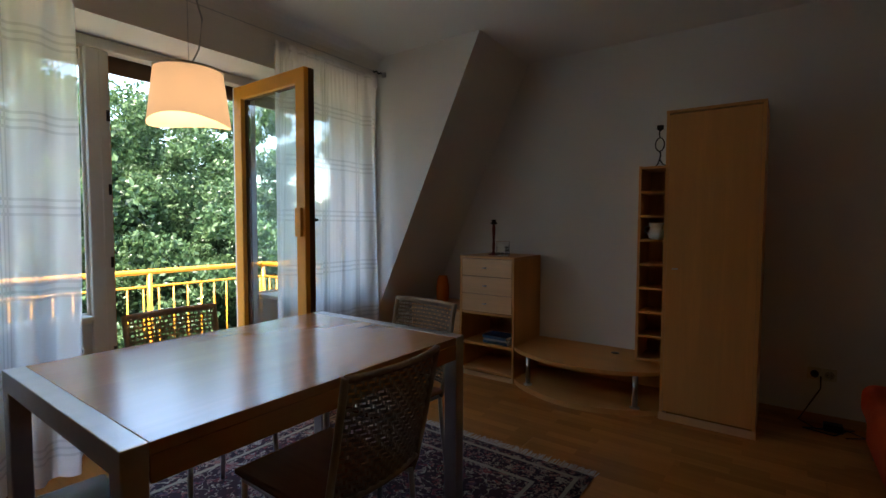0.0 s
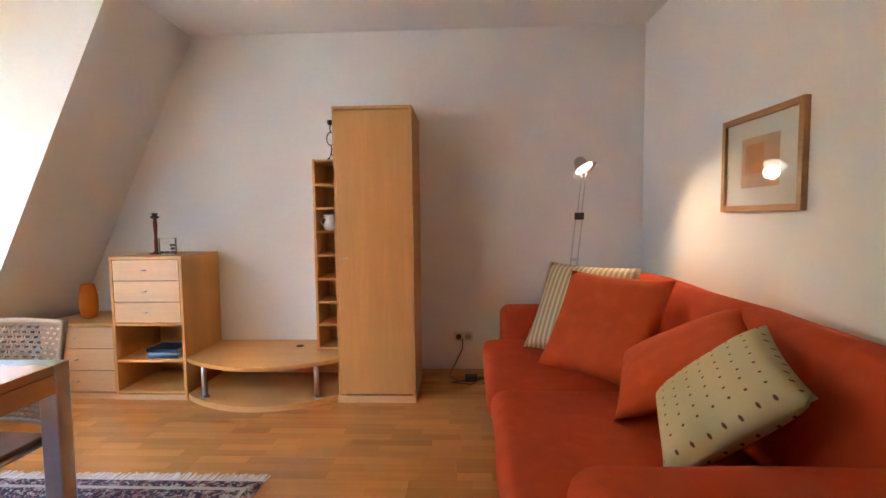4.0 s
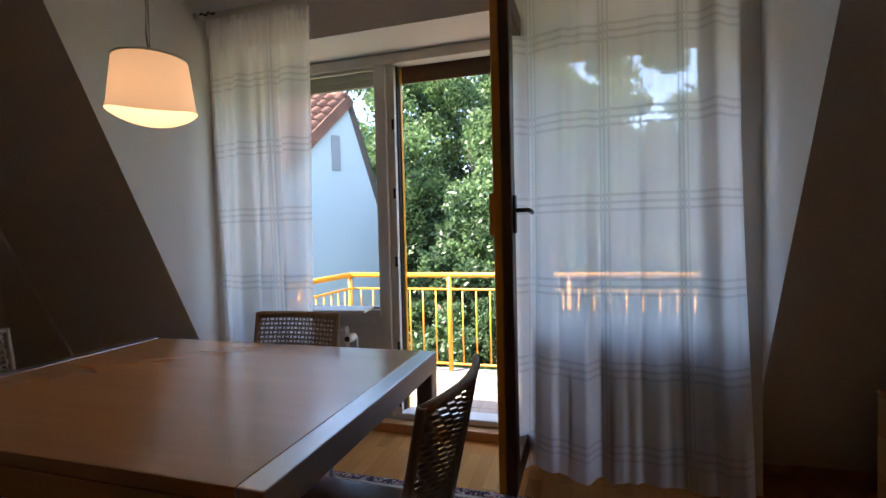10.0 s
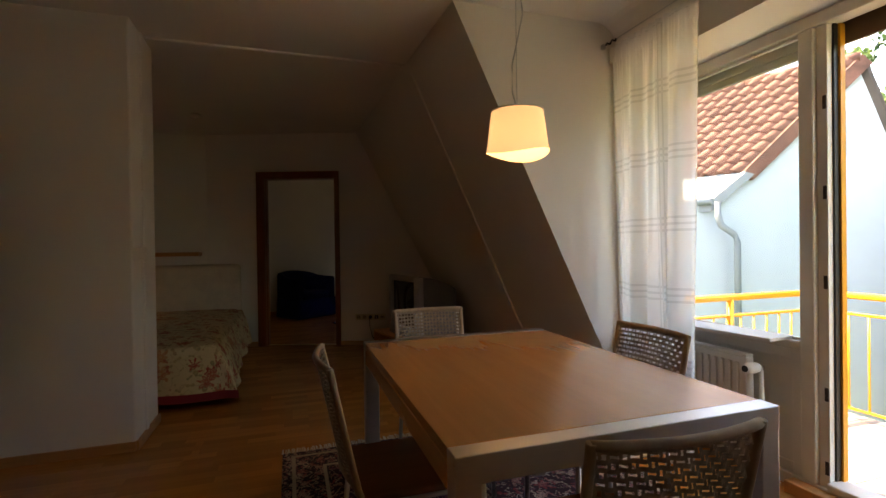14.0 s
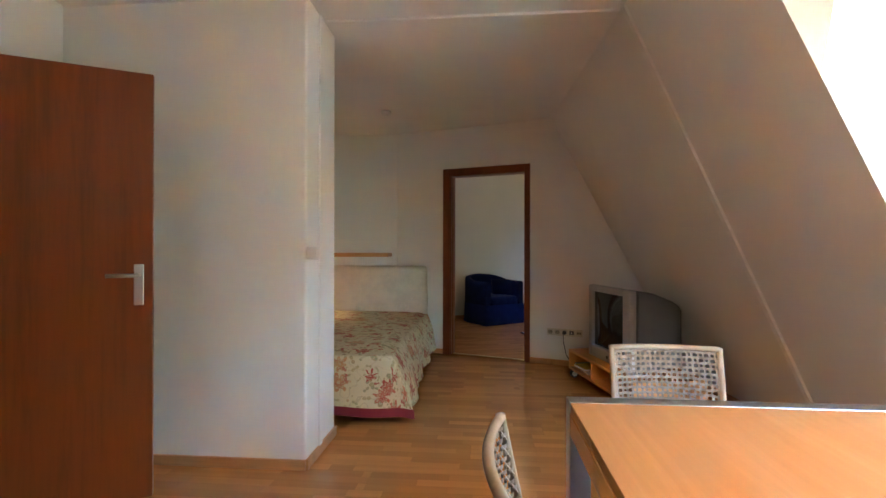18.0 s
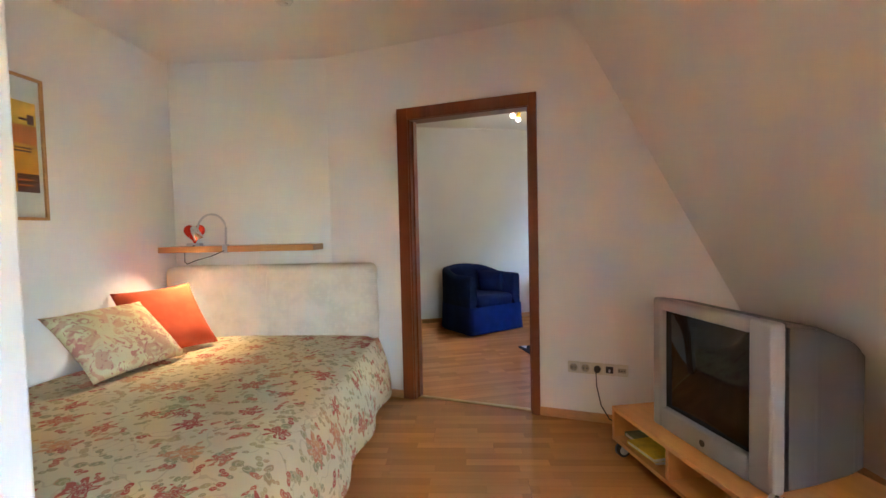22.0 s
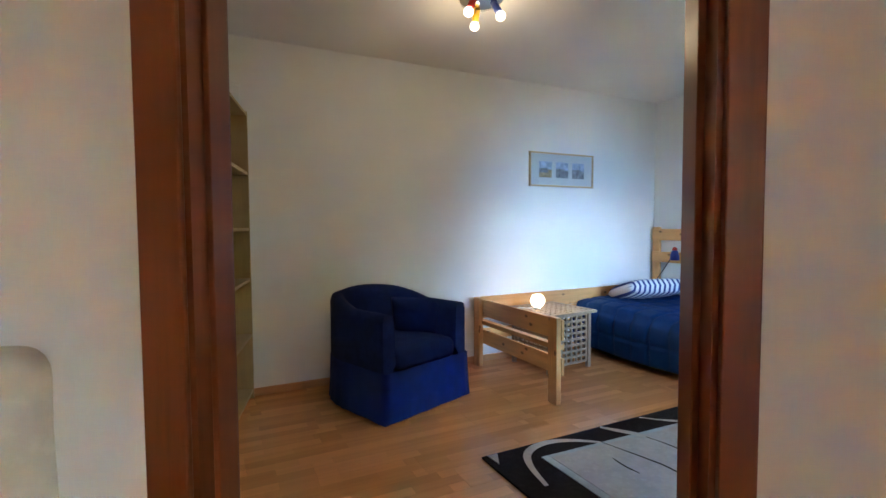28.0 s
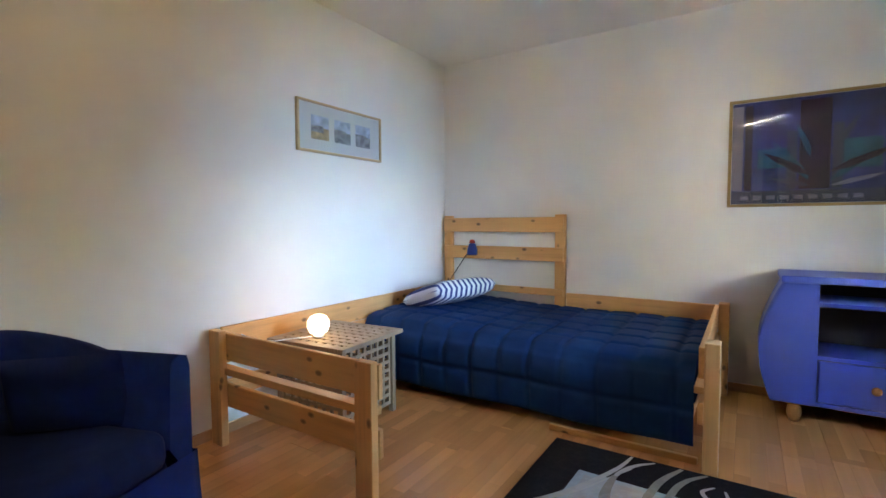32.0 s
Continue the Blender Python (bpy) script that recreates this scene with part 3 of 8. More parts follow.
# moulding strip round the former wall line
bm = box(0.197, -0.69, 0, 0.21, -0.645, H - 0.012, bevel=0.005)
setting("trim_pier", bm, WALL, "white moulding strip on the end of the stub wall", "trim")
setting("trim_ceiling", box(slope_x(-0.75, H) + 0.004, -0.775, H - 0.014, 0.20, -0.735, H + 0.01, bevel=0.005), CEIL, "white moulding strip across the ceiling", "trim")
bm = bmesh.new()
for y0, y1, proud in ((-0.835, -0.738, 0.008), (-0.737, -0.690, 0.015)):
    q = []
    for z, dy in ((H - 0.012, 0.015), (0.0, -0.095)):
        for y in (y0 + dy, y1 + dy):
            x = slope_x(y, z)
            q.append((bm.verts.new((x - 0.004, y, z)), bm.verts.new((x + proud, y + (0.008 if y == y0 + dy else -0.008), z + 0.006))))
    (a0, a1), (b0, b1), (c0, c1), (d0, d1) = q
    for f in ((a1, b1, d1, c1), (a0, a1, c1, c0), (b0, d0, d1, b1), (a0, c0, d0, b0), (a0, b0, b1, a1), (c0, c1, d1, d0)):
        bm.faces.new(f)
setting("trim_slope", bm, WALL, "white moulding strip down the sloping wall", "trim")

# skirting boards
SK = 0.055


def skirting(a, b, name="baseboard"):
    """Skirting along a wall face; the wall body lies to the left of the way from a to b."""
    a, b = Vector(a), Vector(b)
    d = (b - a).normalized()
    n = Vector((d.y, -d.x)) * 0.014
    return setting(name, slab([tuple(a + n), tuple(b + n), tuple(b - n * 0.1), tuple(a - n * 0.1)], 0.002, SK), BASE, "narrow wood-coloured skirting board", "skirting")


skirting((slope_x(YN, 0.03), YN), (XE, YN))
skirting((XE, YN), (XE, EY1 + 0.06))
skirting((XE, EY0 - 0.06), (XE, -0.462))
skirting((XE, -0.462), (0.21, -0.462))
skirting((0.21, -0.462), (0.21, -0.945))
skirting((0.21, -0.945), (1.485, -0.945))
skirting((1.485, -0.945), (1.485, -3.47))
skirting((1.485, -3.47), (BEND.x, BEND.y))
skirting((BEND.x, BEND.y), tuple(DOOR_A))
skirting(tuple(DOOR_B), tuple(DOOR_A + DW * 2.3))
skirting((slope_x(-2.5, 0.03), -2.5), (slope_x(CS, 0.03), CS))
skirting((slope_x(CN, 0.03), CN), (slope_x(YN, 0.03), YN))

# ---- structure: bedroom (local: x along the picture wall, y along the wall with the big picture) ----
U0, UE, VN = -0.13, 4.40, 3.75
setting("wall_picture", box(U0 - 0.2, -0.2, 0, UE + 0.2, 0, H), WALL_B, "white bedroom wall with a small triple picture", m=M2)
setting("wall_bedroom_west", box(U0 - 0.2, 0, 0, U0, VN, H), WALL_B, "white bedroom wall with the big blue picture", m=M2)
setting("wall_bedroom_east", box(UE, 0, 0, UE + 0.2, 2.25, H), WALL_B, "white bedroom wall behind the bookcase", m=M2)
# window towards the gable side
RW0, RW1, RZ0, RZ1 = 0.95, 1.75, 0.85, 1.75
bm = box(U0 - 0.2, VN, 0, RW0, VN + 0.3, H)
box(RW1, VN, 0, 2.45, VN + 0.3, H, bm=bm)
box(RW0, VN, 0, RW1, VN + 0.3, RZ0, bm=bm)
box(RW0, VN, RZ1, RW1, VN + 0.3, H, bm=bm)
setting("wall_bedroom_window", bm, WALL_B, "white bedroom wall with a window opening", m=M2)
setting("ceiling_bedroom", slab([(U0 - 0.2, -0.2), (UE + 0.2, -0.2), (UE + 0.2, 2.2), (2.5, VN), (2.4, VN + 0.3), (U0 - 0.2, VN + 0.3)], H, H + 0.2), CEIL, "flat white painted ceiling of the bedroom", "ceiling", m=M2)
bm = box(0.0, 0.0, 0.002, UE, 0.014, SK)
setting("baseboard", bm, BASE, "narrow wood-coloured skirting board", "skirting", m=M2)
setting("baseboard", box(U0, 0.014, 0.002, U0 + 0.014, VN, SK), BASE, "narrow wood-coloured skirting board", "skirting", m=M2)


# ---- window, balcony door, curtains ----
def frame_ring(y0, y1, z0, z1, w, d, bm=None, bevel=0.006):
    """A rectangular frame in the plane x = 0, of members w wide and d deep."""
    own = box(-d / 2, y0, z0, d / 2, y0 + w, z1, bevel)
    box(-d / 2, y1 - w, z0, d / 2, y1, z1, bevel, bm=own)
    box(-d / 2 + 0.001, y0 + w - 0.004, z1 - w, d / 2 - 0.001, y1 - w + 0.004, z1, bevel, bm=own)
    box(-d / 2 + 0.001, y0 + w - 0.004, z0, d / 2 - 0.001, y1 - w + 0.004, z0 + w, bevel, bm=own)
    return merge(bm, own) if bm else own


DY1 = 1.99
win = thing("window_1", "grey-painted window front with two fixed lights and a balcony door frame", "window", Matrix.Translation((GX, 0, 0)), kind="structure")
part("window_frame", frame_ring(WY0 + 0.002, WY1 - 0.002, 0.0, LZ - 0.004, 0.06, 0.09), WINFRAME, win)
for y0, y1 in ((1.122, 1.19), (2.04, 2.105)):
    part("mullion", box(-0.045, y0, 0.06, 0.05, y1, LZ - 0.065, 0.008), WINFRAME, win)
SLAT = paint("shutter_beige", (0.55, 0.50, 0.40), 0.5, var=0.08, scale=12)
for y0, y1 in ((WY0 + 0.065, 1.1205), (2.1065, WY1 - 0.065)):
    part("transom", box(-0.04, y0, 0.655, 0.045, y1, 0.698, 0.008), WINFRAME, win)
    panel = part("infill_panel", box(-0.02, y0, 0.062, 0.015, y1, 0.654), WINFRAME, win, "painted infill panel below the light")
    for a in ((y0, 0.062, y0 + 0.05, 0.654), (y1 - 0.05, 0.062, y1, 0.654), (y0 + 0.05, 0.062, y1 - 0.05, 0.112), (y0 + 0.05, 0.604, y1 - 0.05, 0.654)):
        part("panel_rail", box(0.015, a[0], a[1], 0.027, a[2], a[3], 0.003), WINFRAME, panel)
    part("pane", box(-0.004, y0 - 0.004, 0.695, 0.004, y1 + 0.004, LZ - 0.062), PANE, win).visible_shadow = False
    for g in ((y0, 0.698, y0 + 0.014, LZ - 0.068), (y1 - 0.014, 0.698, y1, LZ - 0.068), (y0 + 0.014, 0.698, y1 - 0.014, 0.712), (y0 + 0.014, LZ - 0.082, y1 - 0.014, LZ - 0.068)):
        part("glazing_bead", box(0.005, g[0], g[1], 0.022, g[2], g[3], 0.003), WINFRAME, win)
    shutter = part("rolled_shutter", box(-0.09, y0 - 0.03, LZ - 0.145, -0.078, y1 + 0.03, LZ + 0.06, 0.003), SLAT, win, "beige edge of the rolled-up shutter")
    for k in range(2):
        part("slat", box(-0.077, y0 + 0.002, LZ - 0.143 + 0.042 * k, -0.070, y1 - 0.002, LZ - 0.105 + 0.042 * k, 0.003), SLAT, shutter)
# Ledge added out of sight so that the curtain's lower part turns darker.
part("window_ledge", box(0.052, 2.11, 0.675, 0.365, WY1 - 0.004, 0.70, 0.004), WINFRAME, win, "unseen pale ledge added to shade the lower curtain")
SHUT = paint("shutter_brown", (0.13, 0.07, 0.035), 0.5, var=0.15, scale=12)
part("rolled_shutter", box(-0.085, 1.16, LZ - 0.15, -0.07, 2.07, LZ + 0.06, 0.004), SHUT, win, "brown edge of the rolled-up shutter")
part("door_jamb", box(-0.05, 1.1905, 0.06, 0.03, 1.236, LZ - 0.065, 0.004), WINFRAME, win)
part("weather_strip", box(-0.055, 1.2365, 0.06, -0.025, 1.256, LZ - 0.066), YELLOW, win, "yellow outer edge of the door frame")
part("weather_strip", box(-0.0248, 1.2368, 0.06, 0.0, 1.246, LZ - 0.066), BLACK, win, "black rubber seal")
part("door_jamb", box(-0.05, 1.994, 0.06, 0.03, 2.0395, LZ - 0.065, 0.004), WINFRAME, win)
part("threshold", box(-0.06, 1.237, 0.058, 0.06, 1.993, 0.095, 0.008), WINFRAME, win)
part("threshold_board", box(0.05, 1.09, 0.0, 0.12, 2.12, 0.055, 0.006), BASE, win, "wooden step below the balcony door")
for z in (0.12, 0.45, 0.95, 1.35, 1.75):
    part("strike_plate", box(0.03, 1.218, z, 0.036, 1.234, z + 0.06, 0.002), DARKM, win)
leaf = thing("door_1", "open balcony door leaf, yellow outside and brown inside", "door", Matrix.Translation((GX + 0.03, DY1, 0)) @ Matrix.Rotation(radians(-1), 4, "Z"), kind="structure")
LW = 0.755


def leaf_ring(y0, y1):
    own = box(0, y0, 0.10, 0.085, y1, 2.10, 0.006)
    box(LW - 0.085, y0, 0.10, LW, y1, 2.10, 0.006, bm=own)
    box(0.08, y0 + 0.001, 0.10, LW - 0.08, y1 - 0.001, 0.20, 0.006, bm=own)
    box(0.08, y0 + 0.001, 2.015, LW - 0.08, y1 - 0.001, 2.10, 0.006, bm=own)
    return own


BROWN = wood("brown_window_wood", (0.10, 0.042, 0.018), 0.4, axis=2, dark=0.6, fine=40)
part("leaf_outer", leaf_ring(-0.035, -0.002), YELLOW, leaf, "yellow outer side of the leaf")
part("leaf_inner", leaf_ring(-0.0018, 0.038), BROWN, leaf, "dark brown inner side of the leaf")
pane = part("pane", box(0.08, -0.008, 0.19, LW - 0.08, -0.003, 2.02), PANE, leaf)
pane.visible_shadow = False
hd = part("door_handle", box(LW - 0.062, 0.038, 1.13, LW - 0.025, 0.048, 1.28, 0.004), BLACK, leaf, "black lever handle")
part("lever", tube([(LW - 0.045, 0.046, 1.22), (LW - 0.045, 0.085, 1.22), (LW - 0.06, 0.095, 1.22), (LW - 0.16, 0.095, 1.215)], 0.009), BLACK, hd)
part("lock_case", box(LW - 0.075, -0.055, 1.12, LW - 0.02, -0.035, 1.29, 0.004), YELLOW, leaf, "yellow grip plate on the outer side")


def curtain(name, label, x, y0, y1, z0, z1, folds, deep, seed):
    """A gathered sheer: a wavy sheet with a heading and a hem, uv in metres of cloth."""
    bm = bmesh.new()
    uv = bm.loops.layers.uv.new("uv")
    nu, nv = folds * 16, 36
    rnd = random.Random(seed)
    ph = [rnd.random() * 6.28 for _ in range(6)]
    rows = []
    for j in range(nv + 1):
        f = j / nv
        row = []
        for i in range(nu + 1):
            s = i / nu
            k = 0.30 + 0.70 * min(1.0, f * 1.6)
            u = s * folds + 0.7 * noise.noise(Vector((s * 4.0, 0.2, seed)))
            loose = 1.7 * noise.noise(Vector((u * 1.15, f * 0.55, seed + 3.7))) + 0.35 * noise.noise(Vector((u * 2.3, f * 0.9, seed + 9.1)))
            w = (1 - f) * 0.25 * math.sin(s * folds * 6.283 + ph[0]) + loose
            pleat = 0.006 * max(0.0, 1 - f * 9.0) * math.sin(s * folds * 21.0 + ph[1] + 2.0 * math.sin(s * 17.0))
            w2 = noise.noise(Vector((s * 3.0, 4.0, seed)))
            edge = 0.045 * f * f * math.sin(ph[4] + 1.3 * f) * (1 if s > 0.5 else -0.6) * abs(2 * s - 1)
            row.append(bm.verts.new((x + deep * k * w + pleat, y0 + (y1 - y0) * s + edge + 0.010 * k * noise.noise(Vector((u * 1.9, f, seed + 21.0))), z1 + (z0 - z1) * f + 0.02 * w2 * (f > 0.97))))
        rows.append(row)
    wide = (y1 - y0) * 1.7
    for j in range(nv):
        for i in range(nu):
            q = bm.faces.new((rows[j][i], rows[j][i + 1], rows[j + 1][i + 1], rows[j + 1][i]))
            q.smooth = True
            for lp, (a, b) in zip(q.loops, ((i, j), (i + 1, j), (i + 1, j + 1), (i, j + 1))):
                lp[uv].uv = (a / nu * wide, (1 - b / nv) * (z1 - z0) + 0.0)
    me = bpy.data.meshes.new(name)
    bm.to_mesh(me)
    bm.free()
    me.materials.append(VOILE)
    ob = thing(name, label, "curtain")
    c = new("cloth", me)
    c.parent = ob
    bm = bmesh.new()
    top = [(v[0], v[1]) for v in [(x + 0.012 * math.sin(i * 1.9 + ph[0]), y0 + (y1 - y0) * i / 40) for i in range(41)]]
    for a, b in zip(top, top[1:]):
        va = [bm.verts.new((a[0], a[1], z)) for z in (z1 - 0.07, z1 + 0.025)]
        vb = [bm.verts.new((b[0], b[1], z)) for z in (z1 - 0.07, z1 + 0.025)]
        bm.faces.new((va[0], vb[0], vb[1], va[1])).smooth = True
    bmesh.ops.remove_doubles(bm, verts=bm.verts[:], dist=0.0005)
    part("heading_tape", bm, VOILE, ob, "gathered heading of the sheer")
    return ob


CX = -2.50
curtain("curtain", "drawn-back sheer white curtain with woven check bands", CX, 0.32, 0.965, 0.05, 2.31, 7, 0.062, 3)
curtain("curtain", "closed sheer white curtain with woven check bands", CX, 1.985, 2.885, 0.04, 2.31, 9, 0.062, 8)
rail = thing("curtain_rail", "thin steel curtain wire with twisted end hooks", "curtain rail")
part("wire", rod((CX, CS + 0.03, 2.37), (CX, CN - 0.03, 2.37), 0.003, seg=6), STEEL, rail)
for y in (CS + 0.03, CN - 0.03):
    sgn = 1 if y < 1 else -1
    part("end_hook", tube([(CX, y + sgn * (0.01 + 0.012 * k), 2.37 + 0.008 * math.sin(k * 1.6)) for k in range(9)], 0.006, 6), BLACK, rail)
    part("bracket", box(CX - 0.01, y - sgn * 0.032, 2.355, CX + 0.01, y - sgn * 0.005, 2.385, 0.003), STEEL, rail)

# radiator and sill board under the left light
rad = thing("radiator", "white panel radiator with a thermostat valve under the window", "radiator", Matrix.Translation((-2.80, 0.36, 0)))
part("panel", box(-0.02, 0, 0.10, 0.03, 0.60, 0.60, 0.008), RADI, rad)
me = mesh_of(box(0, 0, 0.13, 0.012, 0.022, 0.57, 0.005), "rib", RADI)
for k in range(13):
    share("rib", me, rad, Matrix.Translation((0.03, 0.025 + k * 0.043, 0)))
part("top_grille", box(-0.022, 0.005, 0.60, 0.028, 0.595, 0.612, 0.004), RADI, rad)
part("valve_body", rod((0.0, 0.602, 0.56), (0.0, 0.66, 0.56), 0.014), CHROME, rad)
valve = part("thermostat", lathe([(0.004, 0), (0.022, 0.0), (0.026, 0.02), (0.026, 0.06), (0.018, 0.075), (0.0, 0.078)], 16), WHITE_PL, rad, "white round thermostat head")
valve.matrix_local = Matrix.Translation((0.01, 0.64, 0.56)) @ Matrix.Rotation(radians(90), 4, "Y")
part("cap", rod((0.088, 0.64, 0.56), (0.092, 0.64, 0.56), 0.016), BLACK, rad)
part("pipe", tube([(0, 0.65, 0.56), (0, 0.655, 0.4), (0, 0.655, 0.0)], 0.011), RADI, rad)
for y in (0.08, 0.52):
    part("foot", box(-0.03, y, 0.0, 0.0, y + 0.04, 0.12, 0.003), RADI, rad)
solo("sill_board", box(-0.09, -0.40, 0.6985, 0.09, 0.29, 0.716, 0.004), WHITE_PL, "loose white board lying askew on the window ledge above the radiator", "shelf board", Matrix.Translation((-2.815, 0.79, 0)) @ Matrix.Rotation(radians(7), 4, "Z"))

# ---- pendant lamp over the table ----
pend = thing("pendant_lamp", "lit pendant lamp with a cream drum shade on a steel wire", "lamp", Matrix.Translation((-1.53, 0.985, 0)))
bm = bmesh.new()
seg = 40
rows = []
for z, r in ((1.695, 0.104), (1.65, 0.110), (1.60, 0.116), (1.56, 0.121), (1.528, 0.126)):
    rows.append([bm.verts.new((r * math.cos(2 * math.pi * k / seg), r * math.sin(2 * math.pi * k / seg), z - (0.012 * math.sin(4 * math.pi * k / seg) if z < 1.53 else 0))) for k in range(seg)])
for a, b in zip(rows, rows[1:]):
    for k in range(seg):
        bm.faces.new((a[k], a[(k + 1) % seg], b[(k + 1) % seg], b[k])).smooth = True
part("shade", bm, SHADE, pend, "cream pleated paper drum shade")
part("shade_ring", lathe([(0.101, 1.695), (0.107, 1.695), (0.107, 1.70), (0.101, 1.70), (0.101, 1.695)], 32), WHITE_PL, pend)
part("spider", rod((-0.10, 0, 1.697), (0.10, 0, 1.697), 0.002, seg=6), STEEL, pend)
part("spider", rod((0, -0.10, 1.697), (0, 0.10, 1.697), 0.002, seg=6), STEEL, pend)
part("socket", rod((0, 0, 1.64), (0, 0, 1.705), 0.018), WHITE_PL, pend)
part("bulb", lathe([(0.012, 1.645), (0.022, 1.63), (0.026, 1.615), (0.02, 1.598), (0.0, 1.592)], 20), glow("warm_bulb", (1.0, 0.75, 0.42), 0.30), pend, "glowing bulb")
part("wire", rod((0, 0, 1.70), (0, 0, H - 0.03), 0.0015, seg=6), STEEL, pend)
part("cable", tube([(0.0, 0.0, 1.705), (0.03, 0.02, 1.77), (0.035, 0.03, 1.87), (0.0, 0.015, 1.99), (-0.03, 0.0, 2.09), (-0.012, 0.0, 2.25), (0.0, 0.0, H - 0.03)], 0.003, 6), STEEL, pend, "loose hanging flex")
part("canopy", lathe([(0.045, H - 0.03), (0.05, H - 0.02), (0.05, H - 0.001)], 24), WHITE_PL, pend)
lamp("pendant_bulb", "POINT", (-1.53, 0.985, 1.585), 0.23, WARM, 0.03)

# ---- dining table ----
TX0, TX1, TY0, TY1, TZ = -1.857, -0.965, 0.555, 1.796, 0.74
table = thing("dining_table", "beech-topped dining table with brushed aluminium legs and end rails", "table", Matrix.Translation(((TX0 + TX1) / 2, (TY0 + TY1) / 2, 0)))
hx, hy = (TX1 - TX0) / 2, (TY1 - TY0) / 2
part("tabletop", box(-hx + 0.002, -hy + 0.056, TZ - 0.028, hx - 0.002, hy - 0.056, TZ, 0.002), TABLE, table)
for s in (-1, 1):
    part("end_rail", box(-hx, s * hy - (0.055 if s > 0 else 0), TZ - 0.062, hx, s * hy + (0.055 if s < 0 else 0), TZ + 0.001, 0.003), ALU, table, "brushed aluminium end rail")
    part("apron", box(s * hx - (0.022 if s > 0 else 0), -hy + 0.056, TZ - 0.09, s * hx + (0.022 if s < 0 else 0), hy - 0.056, TZ - 0.029, 0.002), TABLE, table)
leg_me = mesh_of(box(-0.03, -0.027, 0.006, 0.03, 0.027, TZ - 0.0625, 0.004), "leg", ALU)
foot_me = mesh_of(box(-0.026, -0.023, 0.0, 0.026, 0.023, 0.007), "foot", BLACK)
for sx in (-1, 1):
    for sy in (-1, 1):
        lg = share("leg", leg_me, table, Matrix.Translation((sx * (hx - 0.03), sy * (hy - 0.0275), 0.006)))
        share("foot", foot_me, lg, Matrix.Translation((0, 0, -0.006)))

# ---- woven-back chairs ----
RATTAN = paint("rattan_strip", (0.27, 0.22, 0.17), 0.6, var=0.18, scale=30, bump=0.03)
CFRAME = wood("chair_frame_wood", (0.34, 0.26, 0.185), 0.5, axis=2, dark=0.8)
SEAT = wood("chair_seat_wood", (0.20, 0.075, 0.03), 0.22, axis=1, dark=0.8, fine=40)


def woven(width, z0, z1, rake):
    """Rattan strips woven over and under, standing in the plane y = 0 and leaning back by rake."""
    bm = bmesh.new()
    nv, nh = 20, 19
    amp, half = 0.0042, 0.0038

    def ribbon(pts, wide):
        last = None
        for p in pts:
            a, b = bm.verts.new(p - wide), bm.verts.new(p + wide)
            if last:
                bm.faces.new((last[0], last[1], b, a)).smooth = True
            last = (a, b)

    def at(s, f, off):
        z = z0 + (z1 - z0) * f
        return Vector((-width / 2 + width * s, off + rake * f + 0.03 * (1 - (2 * s - 1) ** 2), z))
    for j in range(nh):
        f = (j + 0.5) / nh
        ribbon([at(i / (2 * nv), f, amp * math.cos(math.pi * (i / 2.0) + math.pi * j)) for i in range(2 * nv + 1)], Vector((0, 0, 0.0046)))
    for i in range(nv):
        s = (i + 0.5) / nv
        ribbon([at(s, j / (2 * nh), -amp * math.cos(math.pi * (j / 2.0) + math.pi * i)) for j in range(2 * nh + 1)], Vector((half, 0, 0)))
    return bm


def dining_chair(m, label):
    """Back towards +y, seat in front of it."""
    ch = thing("dining_chair", label, "chair", m, group="chairs round the dining table")
    part("seat", box(-0.19, -0.42, 0.425, 0.19, -0.01, 0.447, 0.009), SEAT, ch, "polished brown plywood seat")
    rake = 0.075
    for s in (-1, 1):
        part("back_post", tube([(s * 0.18, -0.02, 0.41), (s * 0.18, 0.0, 0.46), (s * 0.182, rake * 0.5, 0.63), (s * 0.185, rake * 1.0, 0.81), (s * 0.185, rake * 1.03, 0.824)], 0.0105), CFRAME, ch)
    part("top_rail", tube([(-0.185 + 0.37 * k / 12, rake + 0.03 * (1 - (k / 6 - 1) ** 2), 0.817) for k in range(13)], 0.0105), CFRAME, ch)
    part("lower_rail", tube([(-0.18 + 0.36 * k / 12, 0.002 + 0.03 * (1 - (k / 6 - 1) ** 2), 0.47) for k in range(13)], 0.008), CFRAME, ch)
    tagged(part("woven_back", woven(0.355, 0.473, 0.812, rake - 0.002), RATTAN, ch, "woven rattan back panel"), kind="stuff")
    for s in (-1, 1):
        part("back_leg", tube([(s * 0.17, -0.015, 0.425), (s * 0.175, 0.0, 0.25), (s * 0.185, 0.03, 0.0)], 0.0095), STEEL, ch)
        part("front_leg", tube([(s * 0.17, -0.39, 0.425), (s * 0.175, -0.395, 0.2), (s * 0.18, -0.40, 0.0)], 0.0095), STEEL, ch)
        part("side_bar", rod((s * 0.17, -0.39, 0.412), (s * 0.17, -0.015, 0.412), 0.009), STEEL, ch)
    part("cross_bar", rod((-0.17, -0.39, 0.412), (0.17, -0.39, 0.412), 0.009), STEEL, ch)
    return ch


def spun(x, y, deg):
    return Matrix.Translation((x, y, 0)) @ Matrix.Rotation(radians(deg), 4, "Z")


